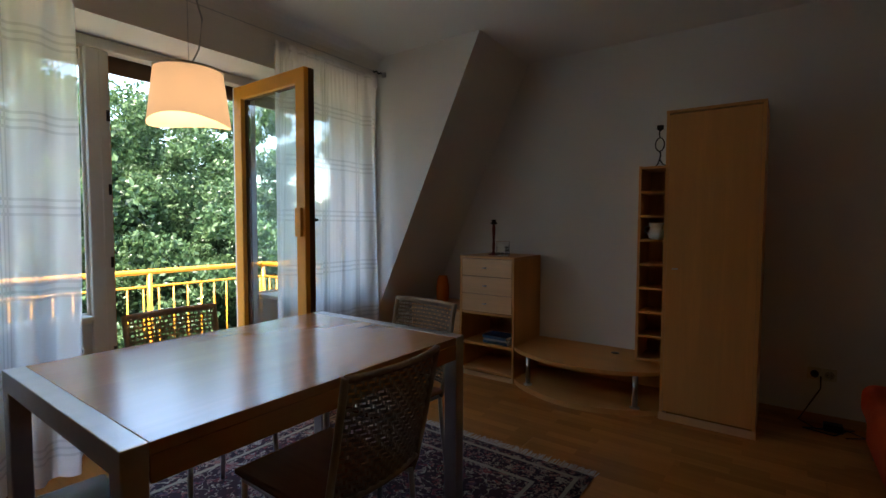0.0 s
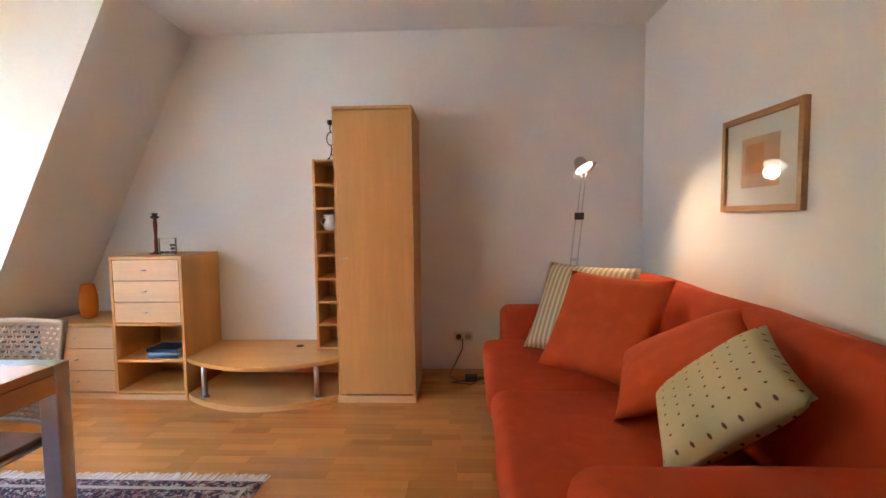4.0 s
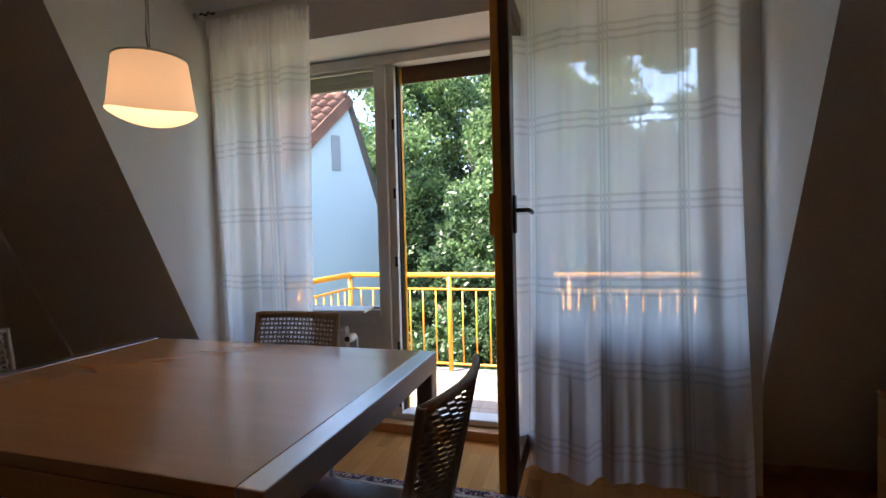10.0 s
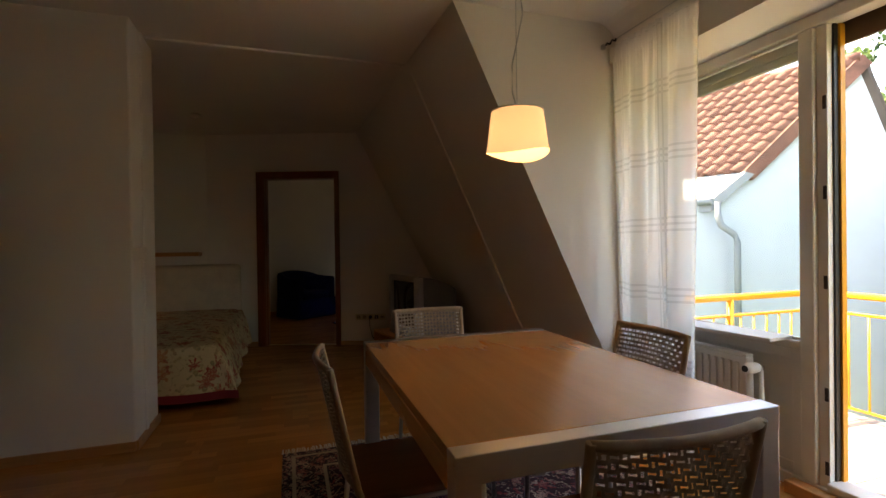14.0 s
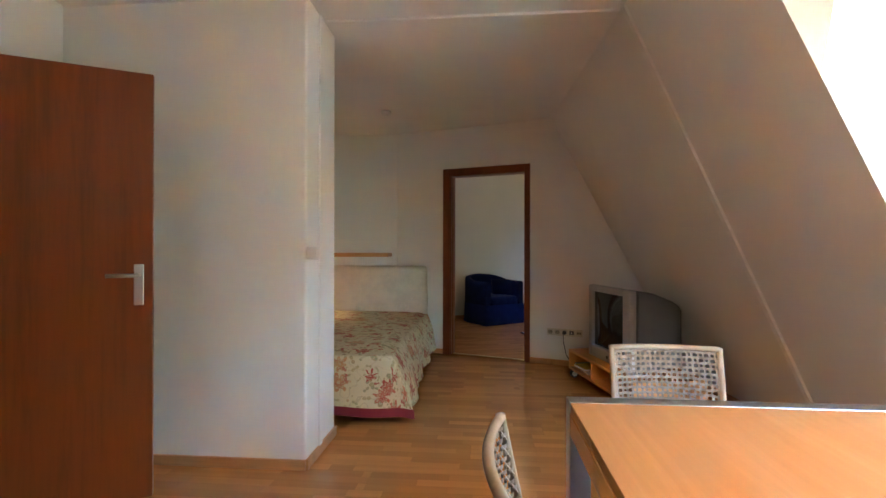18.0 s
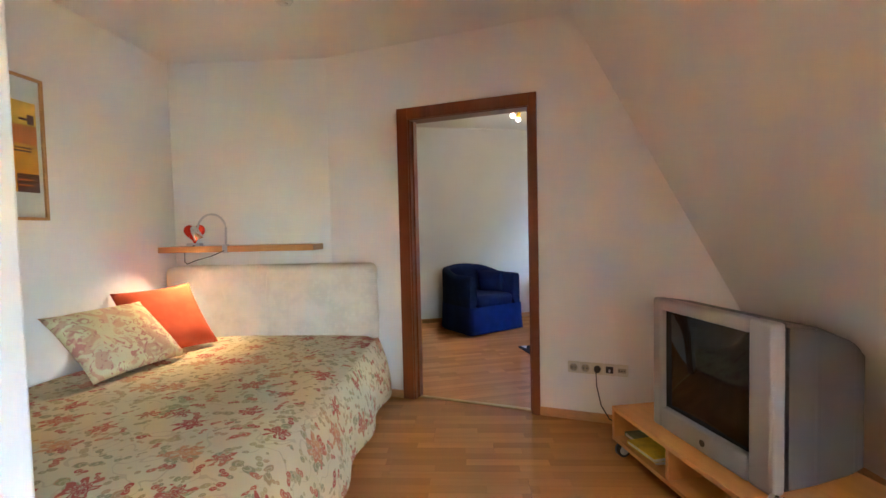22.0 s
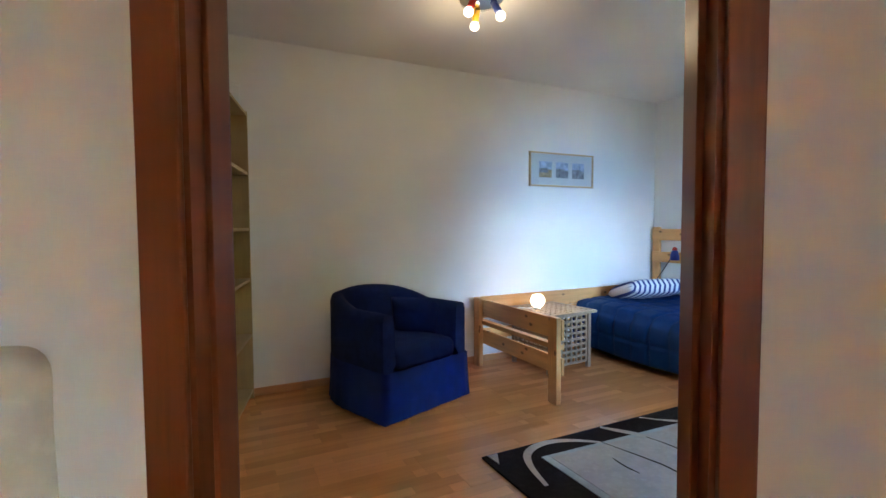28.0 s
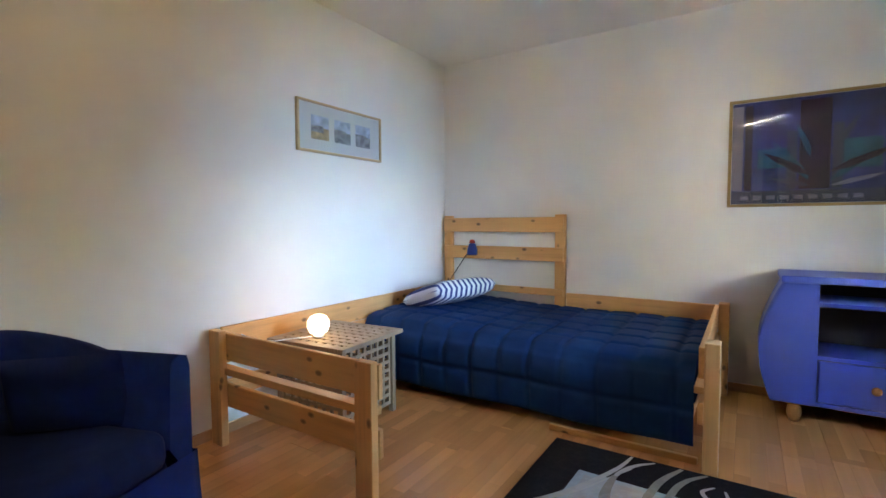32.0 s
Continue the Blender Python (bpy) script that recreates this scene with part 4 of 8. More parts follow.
first = dining_chair(spun(-1.335, 1.925, -3), "brown-seated steel chair with woven rattan back, near the sheer curtain")
for x, y, deg, label in ((-1.37, 0.29, 178, "brown-seated steel chair with woven rattan back, facing the cabinets"), (-1.96, 1.14, 91, "brown-seated steel chair with woven rattan back, by the radiator"), (-0.835, 1.145, -90, "brown-seated steel chair with woven rattan back, facing the balcony")):
    tagged(copy_thing(first, spun(x, y, deg)), label)


# ---- beech wall units ----
def knob(parent, x, y, z):
    part("knob", tube([(x, y, z), (x, y - 0.018, z), (x + 0.012, y - 0.022, z), (x - 0.02, y - 0.022, z - 0.001)], 0.0035, 8), STEEL, parent, "small steel pull")


def drawers(unit, x0, x1, y, zs):
    for z0, z1 in zs:
        d = part("drawer_front", box(x0, y, z0 + 0.0025, x1, y + 0.018, z1 - 0.0025, 0.002), BEECH_PALE, unit)
        knob(d, (x0 + x1) / 2, y, (z0 + z1) / 2)


YB = YN - 0.006
low = thing("low_drawer_unit", "low beech drawer unit with three drawers under the sloping wall", "drawers")
X0, X1, YF = -2.52, -2.012, 3.335
part("body", box(X0, YF + 0.02, 0.04, X1, YB - 0.02, 0.488, 0.001), BEECH, low)
part("top", box(X0 - 0.002, YF, 0.489, X1, YB - 0.02, 0.507, 0.0015), BEECH_X, low)
part("plinth", box(X0 + 0.005, YF - 0.006, 0.0, X1 - 0.001, YF + 0.05, 0.039, 0.002), BEECH_PALE, low)
drawers(low, X0 + 0.004, X1 - 0.004, YF, ((0.045, 0.19), (0.19, 0.338), (0.338, 0.486)))

tall = thing("drawer_chest", "beech chest with three drawers above open shelves", "drawers")
X0, X1, YF, ZT = -2.008, -1.523, 3.325, 0.95
for x0, x1 in ((X0, X0 + 0.018), (X1 - 0.018, X1)):
    part("side_panel", box(x0, YF + 0.001, 0.0, x1, YB, ZT - 0.019, 0.001), BEECH, tall)
part("top", box(X0 - 0.001, YF - 0.001, ZT - 0.018, X1 + 0.001, YB, ZT, 0.0015), BEECH_X, tall)
part("back_panel", box(X0 + 0.018, YB - 0.012, 0.04, X1 - 0.018, YB - 0.004, ZT - 0.02), BEECH_SHADE, tall)
for z in (0.045, 0.255, 0.50):
    part("shelf", box(X0 + 0.0185, YF + 0.006, z - 0.009, X1 - 0.0185, YB - 0.013, z + 0.009, 0.001), BEECH_X, tall)
part("plinth", box(X0 - 0.001, YF - 0.010, 0.0, X1 + 0.001, YF, 0.035, 0.002), BEECH_PALE, tall)
part("drawer_box", box(X0 + 0.019, YF + 0.03, 0.511, X1 - 0.019, YB - 0.014, ZT - 0.022), BEECH_SHADE, tall)
drawers(tall, X0 + 0.021, X1 - 0.021, YF + 0.002, ((0.512, 0.652), (0.652, 0.792), (0.792, 0.93)))

BOOKB = paint("book_cover_blue", (0.03, 0.09, 0.20), 0.4, var=0.4, scale=25)
BOOKG = paint("book_cover_grey", (0.30, 0.32, 0.34), 0.4, var=0.3, scale=25)
PAPER = paint("paper", (0.72, 0.70, 0.64), 0.8, var=0.05)


def book(m, w, d, h, cover, label, group):
    b = thing("book", label, "book", m, group=group)
    part("pages", box(-w / 2 + 0.004, -d / 2 + 0.003, 0.002, w / 2 - 0.001, d / 2 - 0.003, h - 0.002), PAPER, b)
    bm = box(-w / 2, -d / 2, 0, w / 2, d / 2, 0.0019)
    box(-w / 2, -d / 2, h - 0.0019, w / 2, d / 2, h, bm=bm)
    box(-w / 2, -d / 2, 0, -w / 2 + 0.003, d / 2, h, bm=bm)
    part("cover", bm, cover, b)
    return b


for k, (dx, h, c, deg) in enumerate(((0.0, 0.022, BOOKB, 88), (0.006, 0.016, BOOKG, 92), (-0.004, 0.025, BOOKB, 86))):
    book(Matrix.Translation((-1.70 + dx, 3.44, 0.2645 + (0, 0.0225, 0.039)[k])) @ Matrix.Rotation(radians(deg), 4, "Z"), 0.16, 0.22, h, c, ("blue paperback lying in the open shelf", "grey paperback lying in a small stack", "blue paperback on top of a small stack")[k], "books in the chest")

# television bench with a bowed front
bench = thing("bowed_bench", "low beech media bench with a bowed front on steel posts", "bench")
X0, X1 = -1.52, -0.503


def bowed(depth, z0, z1, inset=0.0):
    out = [(X0 + inset, YB), (X0 + inset, 3.335)]
    n = 18
    for k in range(1, n):
        s = k / n
        out.append((X0 + inset + (X1 - X0 - 2 * inset) * s, 3.335 - depth * math.sin(math.pi * s) ** 0.8))
    out += [(X1 - inset, 3.335), (X1 - inset, YB)]
    return slab(out, z0, z1, 0.002)


part("top", bowed(0.20, 0.252, 0.277), BEECH_X, bench)
part("base", bowed(0.215, 0.0, 0.035, 0.001), BEECH_X, bench)
part("back_panel", box(X0, YB - 0.03, 0.036, X1, YB - 0.012, 0.251), BEECH_X, bench)
for x in (-1.38, -0.64):
    post = part("post", rod((x, 3.28, 0.043), (x, 3.28, 0.251), 0.0165, seg=20), STEEL, bench, "brushed steel post")
    part("collar", lathe([(0.030, 0.0352), (0.030, 0.041), (0.018, 0.046)], 20, at=(x, 3.28, 0)), STEEL, post)
part("cable_cap", lathe([(0.028, 0.2772), (0.028, 0.281), (0.0, 0.282)], 20, at=(-0.86, 3.62, 0)), BLACK, bench, "dark cable grommet")

rack = thing("disc_rack", "narrow beech disc rack with square compartments", "shelf")
X0, X1, YF = -0.702, -0.503, 3.51
for x0, x1 in ((X0, X0 + 0.016), (X1 - 0.016, X1)):
    part("side_panel", box(x0, YF, 0.2772, x1, YB, 1.585, 0.001), BEECH, rack)
part("back_panel", box(X0 + 0.0165, YB - 0.012, 0.278, X1 - 0.0165, YB - 0.004, 1.57), BEECH_SHADE, rack)
for k in range(9):
    z = 0.29 + k * 0.1605
    part("divider", box(X0 + 0.0165, YF + 0.002, z - 0.007, X1 - 0.0165, YB - 0.0125, z + 0.007, 0.001), BEECH_X, rack)

cab = thing("tall_cabinet", "tall narrow beech cabinet with one plain door", "cabinet")
X0, X1, YF, ZT = -0.50, -0.003, 3.292, 1.878
for x0, x1 in ((X0, X0 + 0.018), (X1 - 0.018, X1)):
    part("side_panel", box(x0, YF + 0.002, 0.0, x1, YB, ZT - 0.0185, 0.001), BEECH, cab)
part("top", box(X0 - 0.001, YF - 0.002, ZT - 0.018, X1 + 0.001, YB, ZT, 0.0015), BEECH_X, cab)
part("plinth", box(X0 - 0.004, YF - 0.010, 0.0, X1 + 0.004, YF + 0.001, 0.045, 0.002), BEECH_PALE, cab)
part("back_panel", box(X0 + 0.0185, YB - 0.012, 0.033, X1 - 0.0185, YB - 0.004, ZT - 0.02), BEECH_SHADE, cab)
dr = part("door", box(X0 + 0.019, YF + 0.0015, 0.052, X1 - 0.019, YF + 0.019, ZT - 0.024, 0.0015), BEECH, cab)
knob(dr, X0 + 0.075, YF + 0.001, 0.935)

# small things on the units
REDDK = paint("red_lacquer", (0.20, 0.03, 0.02), 0.4)
cs = thing("candlestick", "slim red-brown candlestick with a dark cup", "candlestick", Matrix.Translation((-1.80, 3.50, 0.9505)))
part("foot", lathe([(0.045, 0.0), (0.045, 0.006), (0.02, 0.014), (0.010, 0.03)], 20), REDDK, cs)
part("stem", lathe([(0.010, 0.03), (0.013, 0.08), (0.009, 0.12), (0.014, 0.2), (0.010, 0.245)], 16), REDDK, cs)
part("cup", lathe([(0.010, 0.245), (0.026, 0.252), (0.027, 0.262), (0.016, 0.264), (0.018, 0.285), (0.0, 0.285)], 16), DARKM, cs)
CLEAR = glass("clear_glass")
gl = thing("glass_cube", "clear glass block ornament with dark pebbles beside the candlestick", "ornament", Matrix.Translation((-1.70, 3.47, 0.9505)) @ Matrix.Rotation(radians(20), 4, "Z"))
part("glass", box(-0.05, -0.035, 0.0, 0.05, 0.035, 0.115, 0.006), CLEAR, gl)
STONE = paint("pebble", (0.12, 0.10, 0.09), 0.6, var=0.5, scale=30)
for k in range(9):
    bm = bmesh.new()
    bmesh.ops.create_icosphere(bm, subdivisions=2, radius=0.012)
    moved(bm, Matrix.Translation((-0.03 + 0.03 * (k % 3), -0.012 + 0.024 * ((k // 3) % 2), 0.018 + 0.024 * (k // 3))) @ Matrix.Diagonal((1.2, 0.9, 0.8, 1)))
    part("pebble", bm, STONE, gl)
part("front_label", box(-0.035, -0.0385, 0.03, 0.02, -0.036, 0.095), WHITE_PL, gl, "pale printed front of the ornament")
bm = lathe([(0.030, 0.0), (0.046, 0.01), (0.055, 0.06), (0.056, 0.14), (0.047, 0.20), (0.038, 0.238), (0.036, 0.240), (0.034, 0.236), (0.044, 0.19), (0.050, 0.08), (0.0, 0.012)], 28)
solo("vase", bm, translucent("orange_glass", (0.85, 0.26, 0.015), 0.35), "orange frosted glass vase on the low drawers", "vase", Matrix.Translation((-2.32, 3.52, 0.5075)))
jug = thing("jug", "small white china jug in the disc rack", "jug", Matrix.Translation((-0.602, 3.58, 1.0995)))
CHINA = paint("white_china", (0.75, 0.73, 0.68), 0.15, var=0.06, scale=30, bump=0.0)
part("body", lathe([(0.028, 0.0), (0.045, 0.012), (0.052, 0.035), (0.044, 0.062), (0.036, 0.075), (0.042, 0.098), (0.050, 0.112), (0.047, 0.112), (0.034, 0.08), (0.0, 0.02)], 24), CHINA, jug)
part("handle", tube([(-0.042, 0, 0.09), (-0.066, 0, 0.085), (-0.07, 0, 0.055), (-0.05, 0, 0.035)], 0.006), CHINA, jug)
sc = thing("iron_candleholder", "thin dark twisted iron candleholder on the disc rack", "candleholder", Matrix.Translation((-0.60, 3.62, 1.585)))
for a in (0.3, 2.4, 4.5):
    part("foot", tube([(0, 0, 0.05), (0.02 * math.cos(a), 0.02 * math.sin(a), 0.02), (0.05 * math.cos(a), 0.05 * math.sin(a), 0.004)], 0.004, 6), DARKM, sc)
part("ring", tube([(0.028 * math.cos(k * math.pi / 6), 0, 0.15 + 0.045 * math.sin(k * math.pi / 6)) for k in range(13)], 0.004, 6), DARKM, sc)
part("stem", tube([(0, 0, 0.05), (0.006, 0, 0.08), (0, 0, 0.105)], 0.0045, 6), DARKM, sc)
part("stem", tube([(0, 0, 0.195), (-0.005, 0, 0.22), (0, 0, 0.245)], 0.0045, 6), DARKM, sc)
part("cup", lathe([(0.004, 0.24), (0.020, 0.25), (0.022, 0.275), (0.018, 0.275), (0.0, 0.255)], 16), DARKM, sc)

# ---- sockets ----
# Darker cream carries the shade inside the socket wells, which are nearly flat.
SOCKET_SHADE = paint("socket_well_shade", (0.36, 0.32, 0.22), 0.5, var=0.03, bump=0.0)


def socket_plate(name, label, m, kinds):
    """A row of plates; each kind is "open", "plug", "aerial" or "phone"."""
    s = thing(name, label, "socket", m)
    for k, kind in enumerate(kinds):
        mid = k * 0.071 + 0.0355
        pl = part("plate", box(k * 0.071 + 0.0005, -0.009, -0.036, k * 0.071 + 0.0705, 0.0, 0.036, 0.004), CREAM_PL, s)
        if kind == "plug":
            part("plug", lathe([(0.0, -0.036), (0.013, -0.036), (0.019, -0.024), (0.021, 0.0), (0.021, 0.002)], 20), BLACK, s, "black mains plug").matrix_local = Matrix.Translation((mid, -0.009, 0)) @ Matrix.Rotation(radians(-90), 4, "X")
        elif kind == "aerial":
            part("dark_insert", box(mid - 0.022, -0.0125, -0.020, mid + 0.022, -0.0085, 0.020, 0.003), BLACK, pl, "dark aerial outlet")
            part("stub", rod((mid, -0.0125, 0.0), (mid, -0.034, -0.004), 0.006, seg=10), STEEL, pl)
        else:
            ring = lathe([(0.0235, 0.0), (0.0235, 0.0022), (0.0205, 0.0022), (0.0195, 0.0006), (0.0, 0.0005)], 24) if kind == "open" else box(-0.024, -0.014, 0.0, 0.024, 0.014, 0.002, 0.001)
            part("well", ring, SOCKET_SHADE, pl).matrix_local = Matrix.Translation((mid, -0.0092, 0)) @ Matrix.Rotation(radians(90), 4, "X")
            for dx in ((-0.0095, 0.0095) if kind == "open" else (-0.014, 0.0, 0.014)):
                part("contact", rod((mid + dx, -0.0095, 0), (mid + dx, -0.0122, 0), 0.0038, seg=8), BLACK, pl)
            if kind == "open":
                for dz in (-0.019, 0.019):
                    part("earth_clip", box(mid - 0.003, -0.0125, dz - 0.003, mid + 0.003, -0.0095, dz + 0.003), STEEL, pl)
    return s


socket_plate("wall_socket", "cream double wall socket with a black plug", Matrix.Translation((0.235, YN, 0.30)), ("plug", "open"))
solo("cable", tube([(0.30, YN - 0.02, 0.29), (0.30, YN - 0.04, 0.22), (0.25, YN - 0.05, 0.12), (0.20, YN - 0.06, 0.02), (0.28, YN - 0.14, 0.008), (0.42, YN - 0.10, 0.008), (0.36, YN - 0.20, 0.008), (0.22, YN - 0.16, 0.008), (0.46, YN - 0.06, 0.008)], 0.004, 6), BLACK, "dark cable hanging from the socket and lying loose on the floor", "cable")
ps = thing("power_supply", "small black power supply on the floor below the socket", "power supply", Matrix.Translation((0.36, YN - 0.11, 0.0)))
part("body", box(-0.045, -0.03, 0.001, 0.045, 0.03, 0.045, 0.006), BLACK, ps)
part("lead", tube([(0.045, 0, 0.02), (0.09, 0.02, 0.006), (0.14, -0.03, 0.005), (0.05, -0.09, 0.005)], 0.003, 6), BLACK, ps)
wall_turn = Matrix.Rotation(math.atan2(-DW.y, -DW.x), 4, "Z")
sk = DOOR_A + DW * 1.16
SOCKET_ROW = ("open", "open", "plug", "aerial", "phone")
socket_plate("socket_strip", "row of five cream wall sockets beside the doorway", Matrix.Translation((sk.x, sk.y, 0.335)) @ wall_turn @ Matrix.Rotation(math.pi, 4, "Z"), SOCKET_ROW)

# ---- corner sofa ----
RED = pattern("orange_red_sofa_cloth", (0.50, 0.060, 0.018), [(0.45, 0.75, (0.56, 0.074, 0.022), 14.0)], 10, 0.9, 0.4)
sofa = thing("sofa", "orange-red fabric sofa with loose cushions against the wall", "sofa")
SX0, SX1 = 0.44, 1.56


def soft_box(x0, y0, z0, x1, y1, z1, bevel, seed, lump=0.006):
    bm = box(x0, y0, z0, x1, y1, z1, bevel, 4)
    bmesh.ops.subdivide_edges(bm, edges=[e for e in bm.edges if e.calc_length() > 0.2], cuts=6, use_grid_fill=True)
    for v in bm.verts:
        v.co += Vector((noise.noise(v.co * 3 + Vector((seed, 0, 0))), noise.noise(v.co * 3 + Vector((0, seed, 0))), noise.noise(v.co * 3 + Vector((0, 0, seed))))) * lump
    for f in bm.faces:
        f.smooth = True
    return bm


part("base", soft_box(SX0 + 0.03, 1.38, 0.05, SX1, 3.44, 0.26, 0.04, 1), RED, sofa)
for k, (y0, y1) in enumerate(((1.50, 2.42), (2.425, 3.30))):
    part("seat_cushion", soft_box(SX0 - 0.02, y0, 0.255, 1.22, y1, 0.42, 0.055, 2 + k, 0.012), RED, sofa)
part("armrest", soft_box(SX0 + 0.10, 3.29, 0.06, SX1, 3.46, 0.615, 0.06, 5), RED, sofa)
part("armrest", soft_box(SX0 + 0.10, 1.22, 0.06, SX1, 1.50, 0.60, 0.08, 6), RED, sofa)
bm = soft_box(-0.16, 1.45, 0.0, 0.16, 3.32, 0.50, 0.09, 7, 0.012)
part("backrest", moved(bm, Matrix.Translation((1.37, 0, 0.33)) @ Matrix.Rotation(radians(14), 4, "Y")), RED, sofa)
for x in (SX0 + 0.08, SX1 - 0.08):
    for y in (1.45, 3.38):
        part("foot", rod((x, y, 0), (x, y, 0.055), 0.025), BLACK, sofa)


def stripes(name, c1, c2, period, axis=0, share_of=0.40):
    m, nt, p = shader(name)
    p.inputs["Roughness"].default_value = 0.9
    tc = nt.nodes.new("ShaderNodeTexCoord")
    sep = nt.nodes.new("ShaderNodeSeparateXYZ")
    nt.links.new(tc.outputs["Object"], sep.inputs[0])
    w = nt.nodes.new("ShaderNodeMath")
    w.operation = "PINGPONG"
    w.inputs[1].default_value = period / 2
    nt.links.new(sep.outputs[axis], w.inputs[0])
    d = nt.nodes.new("ShaderNodeMath")
    d.operation = "DIVIDE"
    d.inputs[1].default_value = period / 2
    nt.links.new(w.outputs[0], d.inputs[0])
    col = ramp(nt, d.outputs[0], [(share_of, c1), (share_of + 0.08, c2)])
    nt.links.new(col, p.inputs["Base Color"])
    wv = node(nt, "ShaderNodeTexNoise", Scale=300.0, Detail=2.0)
    nt.links.new(tc.outputs["Object"], wv.inputs["Vector"])
    k = node(nt, "ShaderNodeBump", Strength=0.3, Distance=0.002)
    nt.links.new(wv.outputs[0], k.inputs["Height"])
    nt.links.new(k.outputs[0], p.inputs["Normal"])
    return m


def dots(name, ground, spot, pitch, size):
    m, nt, p = shader(name)
    p.inputs["Roughness"].default_value = 0.9
    at = coords(nt, (1 / pitch, 1 / pitch, 0.0))
    v = node(nt, "ShaderNodeTexVoronoi", Scale=1.0, Randomness=0.12)
    v.voronoi_dimensions = "2D"
    nt.links.new(at, v.inputs["Vector"])
    col = ramp(nt, v.outputs["Distance"], [(size, spot), (size + 0.04, ground)])
    nt.links.new(col, p.inputs["Base Color"])
    return m


STRIPED = stripes("striped_cloth", (0.70, 0.62, 0.45), (0.50, 0.34, 0.18), 0.030)
DOTTED = dots("dotted_cloth", (0.58, 0.47, 0.26), (0.16, 0.05, 0.04), 0.050, 0.075)
ORANGE = pattern("orange_cushion_cloth", (0.58, 0.080, 0.022), [(0.45, 0.75, (0.64, 0.10, 0.028), 14.0)], 10, 0.85, 0.35)


def laid(bl, br, tl):
    """The pose of a cushion with its front's lower left, lower right and upper left corners at these places, and its size."""
    bl, br, tl = Vector(bl), Vector(br), Vector(tl)
    ex = (br - bl).normalized()
    up = (tl - bl) - (tl - bl).dot(ex) * ex
    ey = up.normalized()
    m = Matrix((ex, ey, ex.cross(ey))).transposed().to_4x4()
    m.translation = bl + (br - bl) / 2 + up / 2
    return m, (br - bl).length, up.length


def laid_cushion(cloth, label, corners, thick, group, seed):
    m, w, d = laid(*corners)
    solo("cushion", cushion(w * 1.04, d * 1.04, thick, puff=0.42, corner=0.12, seed=seed), cloth, label, "cushion", m, group=group)


for k, (cloth, label, corners, thick) in enumerate((
        (STRIPED, "cream and brown striped cushion leaning on the sofa arm", ((0.66, 3.02, 0.45), (1.05, 2.65, 0.45), (0.85, 3.20, 0.90)), 0.09),
        (ORANGE, "large orange-red cushion in front of the striped one", ((0.69, 2.70, 0.45), (1.04, 2.30, 0.45), (0.86, 2.92, 0.885)), 0.14),
        (ORANGE, "orange-red cushion slumped on the sofa seat", ((0.87, 2.08, 0.435), (1.235, 1.83, 0.69), (0.94, 2.47, 0.52)), 0.16),
        (DOTTED, "beige cushion with dark red dots on the sofa", ((0.87, 1.66, 0.445), (1.155, 1.51, 0.735), (0.96, 2.10, 0.47)), 0.15))):
    laid_cushion(cloth, label, corners, thick, "sofa cushions", 3.0 * k + 1)

# floor reading lamp behind the sofa
fl = thing("floor_lamp", "lit chrome floor reading lamp with a small tilted head", "lamp", Matrix.Translation((1.035, 3.535, 0)))
part("base", lathe([(0.07, 0.0), (0.07, 0.018), (0.02, 0.028)], 28), STEEL, fl)
for dx in (-0.021, 0.021):
    part("lower_rod", rod((dx, 0, 0.025), (dx, 0, 0.70), 0.0045, seg=8), STEEL, fl)
    part("middle_rod", rod((dx, 0, 0.70), (dx, -0.20, 1.17), 0.0045, seg=8), STEEL, fl)
    part("upper_rod", rod((dx * 0.6, -0.205, 1.19), (dx * 0.6, -0.315, 1.44), 0.0035, seg=8), STEEL, fl)
for y, z in ((0.0, 0.69), (-0.085, 0.89)):
    part("pole_clamp", box(-0.028, y - 0.008, z, 0.028, y + 0.008, z + 0.02, 0.003), STEEL, fl)
part("joint", box(-0.028, -0.217, 1.16, 0.028, -0.19, 1.205, 0.005), DARKM, fl, "dark knuckle joint")
hd = part("head", lathe([(0.024, 0.085), (0.032, 0.075), (0.036, 0.05), (0.052, 0.028), (0.078, 0.0), (0.076, 0.0), (0.048, 0.03), (0.0, 0.06)], 24), STEEL, fl, "small conical chrome lamp head")
hd.matrix_local = Matrix.Translation((0.0, -0.335, 1.455)) @ Matrix.Rotation(radians(-28), 4, "X") @ Matrix.Rotation(radians(-24), 4, "Y")
part("bulb", lathe([(0.0, 0.012), (0.04, 0.018), (0.055, 0.012), (0.0, 0.008)], 16), glow("reading_bulb", (1.0, 0.86, 0.66), 0.10), hd, "glowing reflector bulb")
part("grip", box(0.072, -0.008, -0.004, 0.098, 0.008, 0.008, 0.003), WHITE_PL, hd, "small pale grip tab")
lamp("reading_lamp", "SPOT", (1.055, 3.19, 1.425), 0.26, (1.0, 0.74, 0.46), 0.04, (1.52, 2.78, 0.85), 110)


